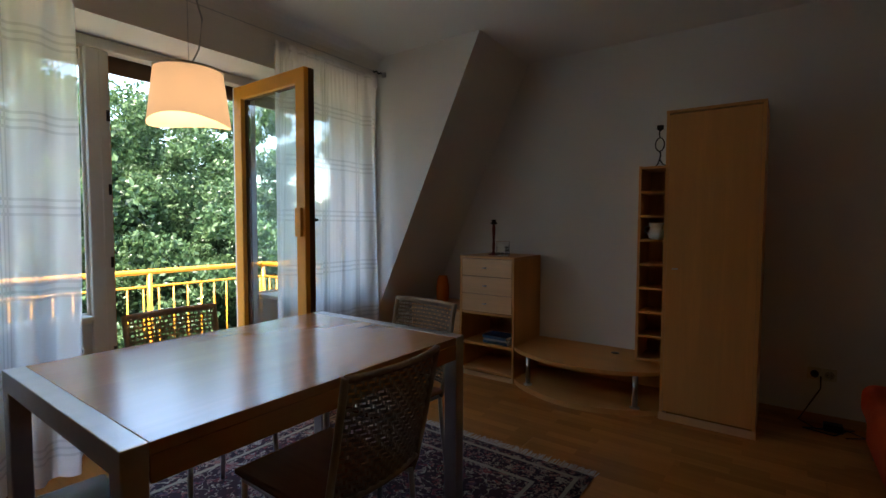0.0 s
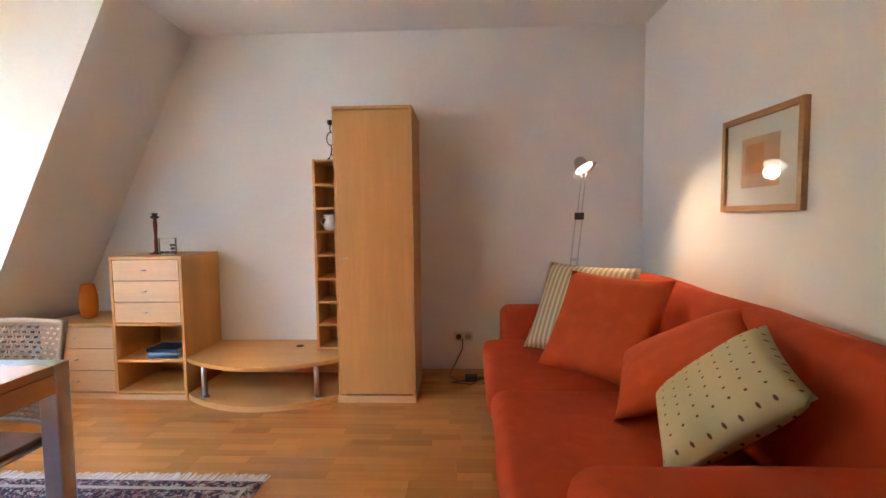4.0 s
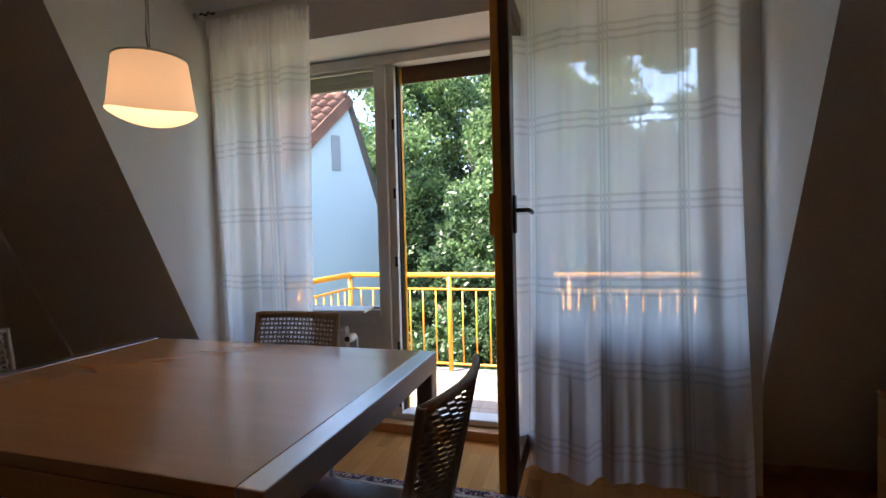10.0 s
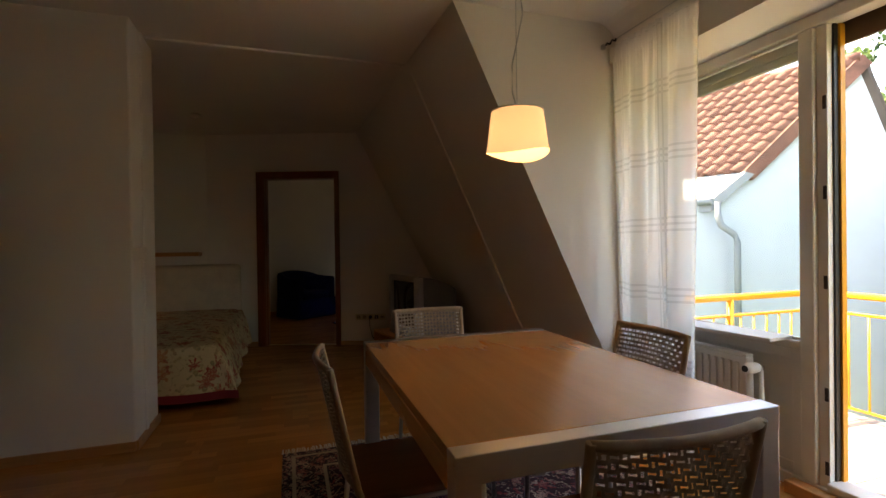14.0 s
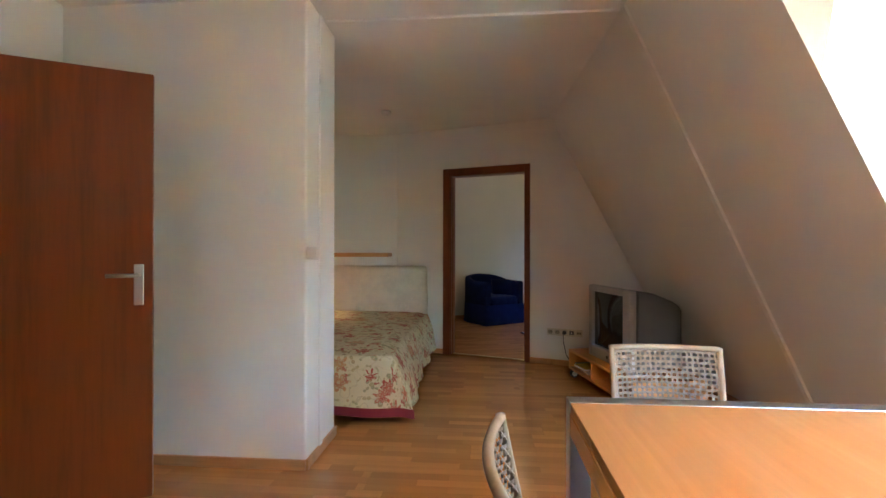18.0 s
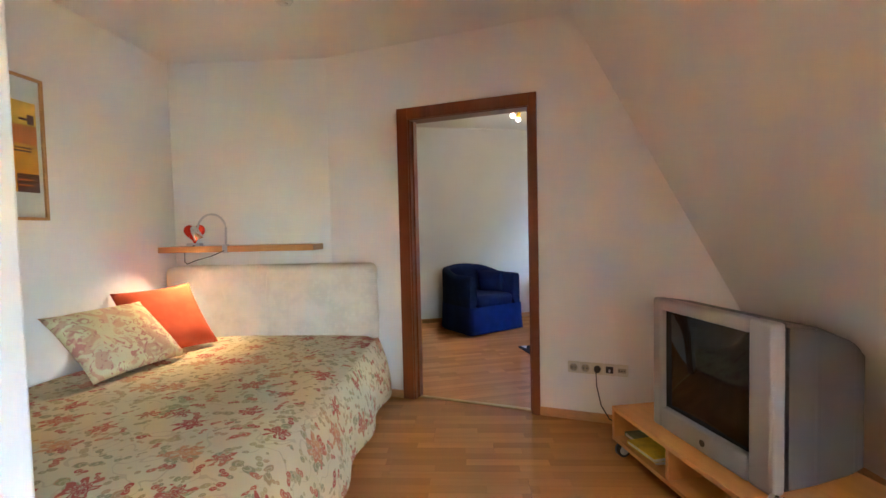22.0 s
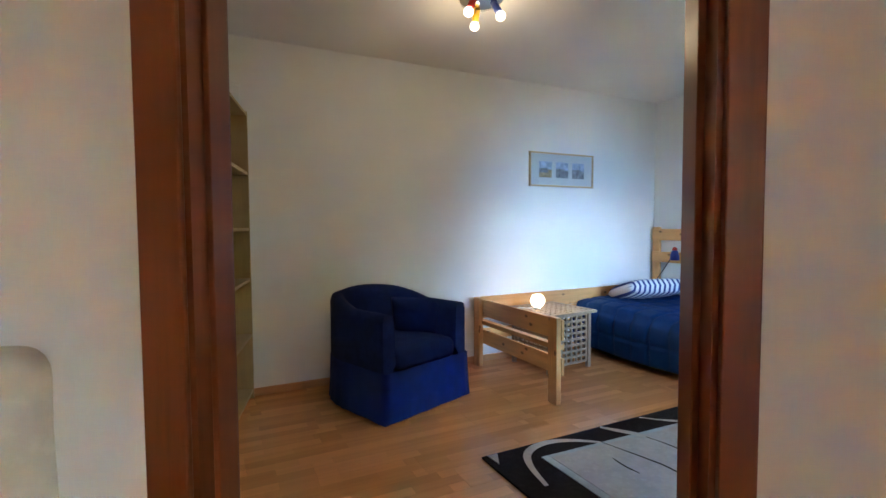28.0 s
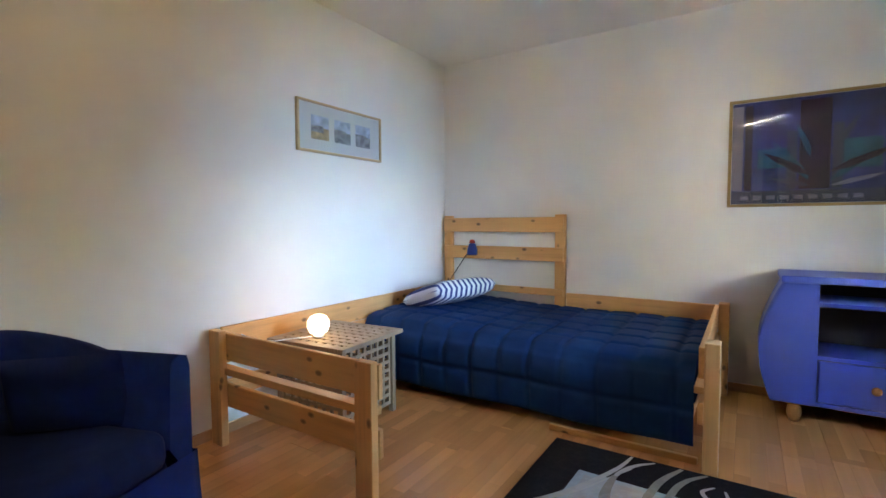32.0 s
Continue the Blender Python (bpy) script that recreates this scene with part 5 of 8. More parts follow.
# ---- pictures ----
def picture(name, label, m, w, h, frame_w, frame_mat, mat_w, blots, depth=0.025):
    """A framed picture hanging in the plane y = 0, seen from -y, its middle at the origin; blots: (x0, z0, x1, z1, material) on the sheet."""
    p = thing(name, label, "picture", m)
    for s in (-1, 1):
        part("frame_side", box(s * w / 2 - (frame_w if s > 0 else 0), -depth, -h / 2, s * w / 2 + (frame_w if s < 0 else 0), 0, h / 2, 0.002), frame_mat, p)
        part("frame_rail", box(-w / 2 + frame_w, -depth + 0.0005, s * h / 2 - (frame_w if s > 0 else 0), w / 2 - frame_w, 0, s * h / 2 + (frame_w if s < 0 else 0), 0.002), frame_mat, p)
    sheet = part("mount", box(-w / 2 + frame_w, -depth + 0.013, -h / 2 + frame_w, w / 2 - frame_w, -0.002, h / 2 - frame_w), PAPER, p, "pale paper mount")
    for k, (x0, z0, x1, z1, mm) in enumerate(blots):
        part("print", box(x0, -depth + 0.0124 - 0.00015 * k, z0, x1, -depth + 0.0128, z1), mm, sheet)
    pane = part("glazing", box(-w / 2 + frame_w, -depth + 0.004, -h / 2 + frame_w, w / 2 - frame_w, -depth + 0.006, h / 2 - frame_w), PICGLASS, p, "picture glass")
    pane.visible_shadow = False
    return p


def ink(name, c, var=0.15, scale=8):
    return paint(name, c, 0.8, var=var, scale=scale, bump=0.0)


OAK = wood("light_oak_frame", (0.42, 0.20, 0.07), 0.4, axis=0)
GOLD = wood("gold_brown_frame", (0.45, 0.22, 0.06), 0.35, axis=0)
EASTW = Matrix.Rotation(radians(-90), 4, "Z")
PEACH = ink("print_peach", (0.62, 0.40, 0.26), 0.12, 20)
PEACH2 = ink("print_orange", (0.62, 0.28, 0.12), 0.2, 12)
picture("picture_frame", "oak-framed abstract print in pale orange tones over the sofa", Matrix.Translation((XE, 2.46, 1.41)) @ EASTW, 0.55, 0.43, 0.028, OAK, 0.1,
        [(-0.13, -0.11, 0.13, 0.11, PEACH), (-0.10, -0.05, 0.03, 0.08, PEACH2)])
YEL, ORG, DKB, LIL = ink("print_yellow", (0.72, 0.46, 0.05), 0.25, 14), ink("print_orange_red", (0.60, 0.15, 0.015), 0.25, 14), ink("print_dark_red", (0.085, 0.018, 0.012), 0.3, 16), ink("print_pale", (0.66, 0.56, 0.26), 0.2, 30)
OCHRE, AMBER = ink("print_ochre", (0.58, 0.26, 0.02), 0.3, 12), ink("print_amber", (0.74, 0.33, 0.012), 0.25, 12)
STILL_LIFE = [
    (-0.215, -0.225, 0.215, 0.235, OCHRE), (-0.215, 0.120, 0.215, 0.235, YEL), (-0.215, 0.055, 0.030, 0.125, ORG), (0.065, 0.020, 0.215, 0.112, ORG),
    (0.030, -0.225, 0.068, 0.125, YEL), (-0.215, -0.065, 0.030, -0.040, ORG), (0.068, -0.135, 0.215, 0.004, AMBER), (0.090, -0.005, 0.185, 0.003, DKB), (0.085, -0.021, 0.180, -0.012, DKB),
    (-0.190, -0.225, -0.065, -0.135, ORG), (-0.065, -0.225, 0.020, -0.080, YEL), (0.095, -0.225, 0.215, -0.130, DKB), (0.100, -0.165, 0.180, -0.159, ORG), (0.100, -0.193, 0.180, -0.187, ORG),
    (-0.195, 0.170, -0.150, 0.182, DKB), (-0.188, 0.147, -0.160, 0.172, DKB), (-0.148, 0.133, -0.110, 0.168, DKB), (-0.085, 0.138, -0.050, 0.153, DKB), (-0.075, 0.130, -0.060, 0.139, DKB),
    (0.120, 0.140, 0.190, 0.152, DKB), (0.165, 0.122, 0.200, 0.172, DKB), (-0.150, -0.130, -0.105, -0.045, DKB), (-0.142, -0.150, -0.113, -0.129, DKB),
    (-0.185, 0.045, -0.140, 0.062, LIL), (-0.150, 0.060, -0.105, 0.070, LIL), (-0.170, 0.015, -0.095, 0.030, LIL), (-0.190, -0.012, -0.120, 0.004, LIL), (-0.150, -0.033, -0.085, -0.020, LIL),
]
picture("picture_frame", "oak-framed yellow and orange still-life print beside the bed", Matrix.Translation((1.485, -2.11, 1.68)) @ EASTW, 0.51, 0.735, 0.016, GOLD, 0.1, STILL_LIFE)

# ---- entrance door leaf, switch, detector ----
ed = thing("door_2", "open dark red-brown flush door leaf with a steel lever", "door", Matrix.Translation((XE - 0.02, EY0 + 0.03, 0)) @ Matrix.Rotation(math.atan2(-0.15 - (EY0 + 0.03), 0.815 - (XE - 0.02)), 4, "Z"), kind="structure")
part("leaf", box(0.0, -0.02, 0.012, 0.865, 0.02, 1.99, 0.003), MAHOG, ed)
pl = part("handle_plate", box(0.79, -0.028, 0.91, 0.83, -0.02, 1.10, 0.004), STEEL, ed, "steel handle plate")
part("lever", tube([(0.81, -0.025, 1.05), (0.81, -0.065, 1.05), (0.795, -0.072, 1.05), (0.69, -0.072, 1.05)], 0.009), STEEL, pl)
pl = part("handle_plate", box(0.79, 0.02, 0.91, 0.83, 0.028, 1.10, 0.004), STEEL, ed, "steel handle plate")
part("lever", tube([(0.81, 0.025, 1.05), (0.81, 0.065, 1.05), (0.795, 0.072, 1.05), (0.69, 0.072, 1.05)], 0.009), STEEL, pl)
for z in (0.25, 1.7):
    part("hinge", rod((-0.005, 0.0, z), (-0.005, 0.0, z + 0.09), 0.008), STEEL, ed)
cas = thing("door_casing", "dark red-brown door casing in the east wall", "door frame", kind="structure")
part("jamb", box(XE - 0.015, EY0 - 0.06, 0, XE + 0.26, EY0 - 0.001, 2.09, 0.003), MAHOG, cas)
part("jamb", box(XE - 0.015, EY1 + 0.001, 0, XE + 0.26, EY1 + 0.06, 2.09, 0.003), MAHOG, cas)
part("head", box(XE - 0.015, EY0 - 0.001, 2.031, XE + 0.26, EY1 + 0.001, 2.09, 0.003), MAHOG, cas)
# Unseen hall box, added to stop outside light leaking in at the door.
bm = box(XE + 1.15, -0.5, 0.0, XE + 1.25, 2.0, H)
box(XE + 0.251, -0.5, 0.0, XE + 1.15, -0.4, H, bm=bm)
box(XE + 0.251, 1.9, 0.0, XE + 1.15, 2.0, H, bm=bm)
setting("wall_hall", bm, WALL, "unseen hall walls added to stop outside light at the door")
setting("floor_hall", box(XE + 0.03, -0.5, -0.2, XE + 1.25, 2.0, -0.002), SUBFLOOR, "unseen brown hall floor added to stop outside light", "floor")
setting("ceiling_hall", box(XE + 0.251, -0.5, H, XE + 1.25, 2.0, H + 0.2), CEIL, "unseen white hall ceiling added to stop outside light", "ceiling")
sw = thing("light_switch", "cream light switch on the stub wall", "light switch", Matrix.Translation((0.171, -0.462, 1.15)))
part("plate", box(-0.034, 0.0, -0.034, 0.034, 0.008, 0.034, 0.003), WHITE_PL, sw)
part("rocker", box(-0.024, 0.008, -0.027, 0.024, 0.013, 0.027, 0.003), WHITE_PL, sw)
sd = thing("smoke_detector", "small round white smoke detector on the ceiling", "smoke detector", Matrix.Translation((0.22, -2.565, H)))
part("body", lathe([(0.05, 0.0), (0.05, -0.02), (0.04, -0.034), (0.0, -0.036)], 24), WHITE_PL, sd)
part("sensor_ring", lathe([(0.02, -0.0355), (0.02, -0.040), (0.0, -0.041)], 16), WHITE_PL, sd)

# ---- doorway casing between living room and bedroom ----
dc = thing("door_3", "empty doorway with dark red-brown wooden casing", "door frame", Matrix.Translation((DOOR_A.x, DOOR_A.y, 0)) @ Matrix.Rotation(math.atan2(DW.y, DW.x), 4, "Z"), kind="structure")
OPW = (DOOR_B - DOOR_A).length
# local: x along the wall from the bed side, -y into the living room, +y into the bedroom
for s0, s1 in ((0.0, 0.082), (OPW - 0.052, OPW)):
    part("casing", box(s0, -0.016, 0, s1, -0.0005, 2.07, 0.003), MAHOG, dc)
    part("casing", box(s0, 0.1205, 0, s1, 0.136, 2.07, 0.003), MAHOG, dc)
part("casing_head", box(0.082, -0.0155, 1.99, OPW - 0.052, -0.0005, 2.07, 0.003), MAHOG, dc)
part("casing_head", box(0.082, 0.1205, 1.99, OPW - 0.052, 0.1355, 2.07, 0.003), MAHOG, dc)
part("lining", box(0.0755, 0.0, 0, 0.092, 0.12, 1.985), MAHOG, dc)
part("lining", box(OPW - 0.060, 0.0, 0, OPW - 0.0455, 0.12, 1.985), MAHOG, dc)
part("lining_head", box(0.0755, 0.0, 1.985, OPW - 0.0455, 0.12, 1.999), MAHOG, dc)
for x in (0.092, OPW - 0.072):
    part("rebate", box(x, 0.04, 0, x + 0.012, 0.10, 1.985, 0.002), MAHOG, dc)
part("threshold_strip", box(0.092, 0.04, 0.0005, OPW - 0.060, 0.08, 0.006, 0.002), paint("brass_strip", (0.65, 0.42, 0.14), 0.35, metal=1.0), dc, "brass threshold strip")

# ---- bed ----
SPREAD = flowers("flowered_bedspread", (0.60, 0.49, 0.28), [(0.34, 0.045, 0.03), (0.46, 0.13, 0.06), (0.52, 0.27, 0.11), (0.38, 0.06, 0.04)], [(0.30, 0.25, 0.11), (0.44, 0.33, 0.15), (0.26, 0.24, 0.12), (0.46, 0.26, 0.12)], (0.50, 0.40, 0.23), 0.15, lies="UV")
HEM = paint("dark_red_hem", (0.22, 0.015, 0.018), 0.85, var=0.1)
CREAMC = pattern("cream_headboard_cloth", (0.68, 0.62, 0.50), [(0.5, 0.8, (0.72, 0.66, 0.54), 30.0)], 20, 0.9, 0.3)
bed = thing("double_bed", "double bed with a cream padded headboard and a flowered spread", "bed")
HX0, HX1 = -0.10, 1.475
hb = part("headboard", soft_box(HX0, -3.44, 0.20, HX1, -3.29, 0.985, 0.05, 20, 0.009), CREAMC, bed, "cream padded headboard")
part("seam", tube([(0.70, -3.30, 0.981), (0.702, -3.2875, 0.93), (0.70, -3.2835, 0.75), (0.70, -3.2835, 0.45)], 0.004, 6), CREAMC, hb)
part("bed_base", box(HX0 + 0.08, -3.28, 0.08, HX1 - 0.01, -1.22, 0.26, 0.02), HEM, bed)
part("mattress", soft_box(HX0 + 0.05, -3.28, 0.26, HX1 - 0.005, -1.20, 0.45, 0.05, 23), CREAMC, bed)
for x in (0.05, 1.35):
    for y in (-1.32, -3.15):
        part("foot", rod((x, y, 0), (x, y, 0.085), 0.025), BEECH, bed)
# spread: top sheet with drops at the side and the foot
bm = bmesh.new()
NU, NVV = 46, 60
Wd, Ln, drop = HX1 - HX0 - 0.05, 2.10, 0.40
verts = []
for i in range(NU + 1):
    row = []
    for j in range(NVV + 1):
        s = -drop + (Wd + drop) * i / NU
        t = -drop + (Ln + drop) * j / NVV
        ds, dt = max(0.0, -s), max(0.0, -t)
        x, y, z = HX0 + max(s, 0.0), -1.17 - max(t, 0.0), 0.475
        x -= 0.5 * ds * 0.5 + 0.02 * math.sin(ds * 8) * (ds > 0) + (0.02 * ds / drop) * math.sin(t * 11) + 0.14 * ds * (1 if t < 0.5 else 0.3)
        y += 0.16 * dt + (0.015 * dt / drop) * math.sin(s * 12)
        z -= max(ds, dt) * 0.90
        if ds == 0 and dt == 0:
            z += 0.010 * noise.noise(Vector((s * 3, t * 3, 0.3))) + 0.006 * noise.noise(Vector((s * 9, t * 7, 1.3))) - 0.035 * math.exp(-min(s, t) / 0.05)
        row.append(bm.verts.new((x, y, z)))
    verts.append(row)
cloth = bm.loops.layers.uv.new("cloth")
for i in range(NU):
    for j in range(NVV):
        face = bm.faces.new((verts[i][j], verts[i + 1][j], verts[i + 1][j + 1], verts[i][j + 1]))
        face.smooth = True
        for corner, (a, b) in zip(face.loops, ((i, j), (i + 1, j), (i + 1, j + 1), (i, j + 1))):
            corner[cloth].uv = ((Wd + drop) * a / NU, (Ln + drop) * b / NVV)
sp = part("bedspread", bm, SPREAD, bed, "cream spread with red and ochre flowers")
hem = bmesh.new()
me = sp.data
ring = []
for i in range(NU, -1, -1):
    ring.append(me.vertices[i * (NVV + 1)].co.copy())
for j in range(1, NVV + 1):
    ring.append(me.vertices[j].co.copy())
last = None
for k, p in enumerate(ring):
    out = Vector((0.03 if k > NU else -0.01 * (k == NU), 0.015 if k <= NU else 0.0, -0.05 if k <= NU else -0.03))
    a, b = hem.verts.new(p + Vector((0, 0, 0.006)) + Vector((out.x, out.y, 0)) * 0.2), hem.verts.new(p + out)
    if last:
        hem.faces.new((last[0], last[1], b, a)).smooth = True
    last = (a, b)
part("hem", hem, HEM, sp, "dark red border of the spread")
FLORAL = pattern("toile_cushion_cloth", (0.66, 0.55, 0.30), [(0.50, 0.58, (0.58, 0.34, 0.20), 9.0), (0.57, 0.62, (0.50, 0.22, 0.15), 20.0)], 10, 0.9, 0.3, warp=2.0)
laid_cushion(ORANGE, "orange satin cushion leaning in the corner of the bed", ((1.19, -2.62, 0.485), (0.945, -3.025, 0.50), (1.44, -2.82, 0.855)), 0.13, "bed cushions", 3.0)
laid_cushion(FLORAL, "cream cushion with a red-brown toile print on the bed", ((1.10, -2.17, 0.495), (0.975, -2.72, 0.495), (1.41, -2.36, 0.80)), 0.15, "bed cushions", 5.0)

# shelf over the bed
SHELFW = wood("beech_shelf", (0.52, 0.24, 0.07), 0.35, axis=0)
solo("wall_shelf", box(0.335, -3.485, 1.088, 1.480, -3.25, 1.132, 0.002), SHELFW, "thick beech wall shelf above the headboard", "shelf")
HEART = paint("red_glass_heart", (0.62, 0.03, 0.01), 0.15, var=0.1, bump=0.0)
bm = bmesh.new()
outl = []
for k in range(40):
    a = 2 * math.pi * k / 40
    outl.append((0.0052 * 16 * math.sin(a) ** 3, 0.0050 * (13 * math.cos(a) - 5 * math.cos(2 * a) - 2 * math.cos(3 * a) - math.cos(4 * a))))
rings = []
for dy, k in ((-0.026, 0.6), (-0.018, 0.88), (0.0, 1.0), (0.018, 0.88), (0.026, 0.6)):
    rings.append([bm.verts.new((x * k, dy, z * k)) for x, z in outl])
for a, b in zip(rings, rings[1:]):
    for k in range(40):
        bm.faces.new((a[k], a[(k + 1) % 40], b[(k + 1) % 40], b[k])).smooth = True
bm.faces.new(rings[0])
bm.faces.new(rings[-1][::-1])
heart = thing("heart_ornament", "red heart-shaped ornament on the wall shelf", "ornament", Matrix.Translation((1.29, -3.40, 1.132)))
part("heart", moved(bm, Matrix.Translation((0, 0, 0.10))), HEART, heart)
part("stand", box(-0.05, -0.03, 0.0, 0.05, 0.03, 0.022, 0.004), STEEL, heart)
gn = thing("gooseneck_lamp", "lit chrome gooseneck clip lamp on the wall shelf", "lamp", Matrix.Translation((0.98, -3.27, 1.132)))
part("clip", box(-0.018, -0.012, -0.05, 0.018, 0.028, 0.012, 0.004), STEEL, gn)
part("neck", tube([(0, 0.005, 0.01)] + [(0.09 - 0.095 * math.cos(k * math.pi / 12) + 0.0, 0.005 + 0.03 * k / 12, 0.13 + 0.10 * math.sin(k * math.pi / 12)) for k in range(13)], 0.0075, 10), STEEL, gn)
hd = part("head", lathe([(0.008, 0.05), (0.020, 0.045), (0.026, 0.02), (0.034, -0.05), (0.032, -0.05), (0.022, 0.015), (0.0, 0.04)], 20), CHROME, gn, "small chrome cylinder head")
hd.matrix_local = Matrix.Translation((0.195, 0.045, 0.10)) @ Matrix.Rotation(radians(18), 4, "Y") @ Matrix.Rotation(radians(-10), 4, "X")
part("bulb", lathe([(0.0, -0.03), (0.026, -0.034), (0.0, -0.038)], 16), glow("clip_bulb", (1.0, 0.80, 0.5), 0.04), hd, "glowing bulb")
solo("lamp_cable", tube([(0.98, -3.245, 1.10), (1.08, -3.235, 1.06), (1.20, -3.24, 1.03), (1.27, -3.26, 1.005), (1.30, -3.28, 1.02), (1.31, -3.30, 1.10), (1.25, -3.33, 1.14)], 0.004, 6), BLACK, "thin black lamp flex hanging below the wall shelf", "cable")
lamp("clip_lamp", "SPOT", (1.16, -3.215, 1.17), 0.36, (1.0, 0.70, 0.38), 0.03, (1.20, -2.88, 0.55), 100)

# ---- television corner ----
TVM = Matrix.Translation((-1.52, -2.48, 0)) @ Matrix.Rotation(math.atan2(1.11, -0.24), 4, "Z")
# local: x along the front, +y to the back
GREY_PL = paint("pale_grey_plastic", (0.55, 0.55, 0.55), 0.45, var=0.04, bump=0.01)
stand = thing("tv_stand", "low beech television stand on castors, angled under the slope", "tv stand", TVM)
SL, SDp, SZ0, SZ1 = 1.135, 0.56, 0.075, 0.255
for z0, z1, nm in ((SZ1 - 0.022, SZ1, "top"), (SZ0, SZ0 + 0.02, "bottom")):
    part(nm, box(0, 0, z0, SL, SDp, z1, 0.002), BEECH_X, stand)
for x0 in (0.0, 0.45, SL - 0.02):
    part("upright", box(x0, 0.004 if 0 < x0 < 1 else 0.001, SZ0 + 0.0203, x0 + 0.02, SDp - 0.001, SZ1 - 0.0223, 0.001), BEECH_X, stand)
part("back_panel", box(0.0205, SDp - 0.016, SZ0 + 0.0205, SL - 0.0205, SDp - 0.004, SZ1 - 0.0225), BEECH_X, stand)
for x in (0.05, SL - 0.045):
    for y in (0.034, SDp - 0.05):
        c = part("castor", rod((x - 0.014, y, 0.037), (x + 0.014, y, 0.037), 0.037, seg=24), BLACK, stand, "dark rubber castor with a pale grey fork")
        part("hub", rod((x - 0.016, y, 0.037), (x + 0.016, y, 0.037), 0.024, seg=18), GREY_PL, c, "pale grey wheel hub")
        for side in (-1, 1):
            part("fork_plate", box(x + side * 0.019 - 0.0025, y - 0.011, 0.026, x + side * 0.019 + 0.0025, y + 0.016, 0.0725, 0.002), GREY_PL, c)
        part("mounting_plate", box(x - 0.024, y - 0.022, 0.0715, x + 0.024, y + 0.024, 0.0748, 0.001), STEEL, c)
for k, (x, w, d, h, c, lab) in enumerate(((0.24, 0.30, 0.22, 0.028, PAPER, "pale magazine stack in the television stand"), (0.24, 0.28, 0.21, 0.02, paint("magazine_green", (0.22, 0.26, 0.12), 0.4, var=0.5, scale=20), "greenish magazine on the stack"), (0.40, 0.20, 0.26, 0.018, paint("magazine_yellow", (0.70, 0.50, 0.03), 0.4, var=0.2, scale=20), "yellow magazine sticking out of the stand"))):
    zz = (SZ0 + 0.021, SZ0 + 0.05, SZ0 + 0.072)[k] if k < 2 else SZ0 + 0.021
    xx = (0.2, 0.22, 0.35)[k]
    book(TVM @ Matrix.Translation((min(xx, 0.30), 0.16 - 0.03 * k, zz if k < 2 else SZ0 + 0.0715)) @ Matrix.Rotation(radians(-6 + 5 * k), 4, "Z"), w, d, h, c, lab, "magazines in the television stand")
TVG = paint("silver_tv_plastic", (0.36, 0.36, 0.37), 0.38, var=0.03, bump=0.005)
TVD = paint("grey_tv_back", (0.125, 0.13, 0.14), 0.55, var=0.06, bump=0.02)
tv = thing("television", "silver-grey tube television with a dark curved screen", "television", TVM @ Matrix.Translation((0.235, 0.085, SZ1)) @ Matrix.Rotation(radians(1.0), 4, "Z"))
TW, TH = 0.670, 0.615
for s0, s1, z0, z1, nm in ((0, 0.06, 0, TH, "bezel_side"), (TW - 0.105, TW, 0, TH, "bezel_side"), (0.06, TW - 0.105, TH - 0.055, TH, "bezel_top"), (0.06, TW - 0.105, 0, 0.10, "bezel_bottom")):
    part(nm, box(s0, -0.0, z0, s1, 0.06, z1, 0.014, 3), TVG, tv)
bm = bmesh.new()
g = [[bm.verts.new((0.055 + (TW - 0.155) * i / 12, 0.032 - 0.026 * (1 - (i / 6 - 1) ** 2) * (1 - (j / 6 - 1) ** 2), 0.095 + (TH - 0.145) * j / 12)) for j in range(13)] for i in range(13)]
for i in range(12):
    for j in range(12):
        bm.faces.new((g[i][j], g[i + 1][j], g[i + 1][j + 1], g[i][j + 1])).smooth = True
part("screen", bm, paint("dark_screen_glass", (0.012, 0.012, 0.014), 0.06, var=0.0, bump=0.0), tv, "dark bulging glass screen")
bm = bmesh.new()
ra = []
for y, kx, z0, z1 in ((0.06, 1.0, 0.004, TH - 0.004), (0.20, 0.985, 0.008, TH - 0.025), (0.40, 0.90, 0.012, TH - 0.10), (0.47, 0.84, 0.02, TH - 0.15)):
    cx = TW / 2
    ra.append([bm.verts.new((cx + sx * (TW / 2 - 0.004) * kx, y, z)) for sx, z in ((-1, z0), (1, z0), (1, z1), (-1, z1))])
for a, b in zip(ra, ra[1:]):
    for k in range(4):
        bm.faces.new((a[k], a[(k + 1) % 4], b[(k + 1) % 4], b[k]))
bm.faces.new(ra[-1])
bm.faces.new(ra[0][::-1])
bmesh.ops.bevel(bm, geom=bm.edges[:], offset=0.015, segments=2, affect="EDGES")
part("back_housing", bm, TVD, tv, "tapered dark grey back housing")
part("badge", rod((TW / 2, -0.003, 0.045), (TW / 2, 0.0, 0.045), 0.014, seg=20), BLACK, tv)
rc = thing("remote_control", "silver remote control lying on the television stand", "remote control", TVM @ Matrix.Translation((0.98, 0.12, SZ1)) @ Matrix.Rotation(radians(35), 4, "Z"))
part("body", box(-0.08, -0.024, 0.0005, 0.08, 0.024, 0.022, 0.006), TVG, rc)
for k in range(10):
    part("button", box(-0.06 + 0.022 * (k // 2), -0.014 + 0.018 * (k % 2), 0.022, -0.05 + 0.022 * (k // 2), -0.005 + 0.018 * (k % 2), 0.025), BLACK, rc)
q0 = DOOR_A + DW * 1.335
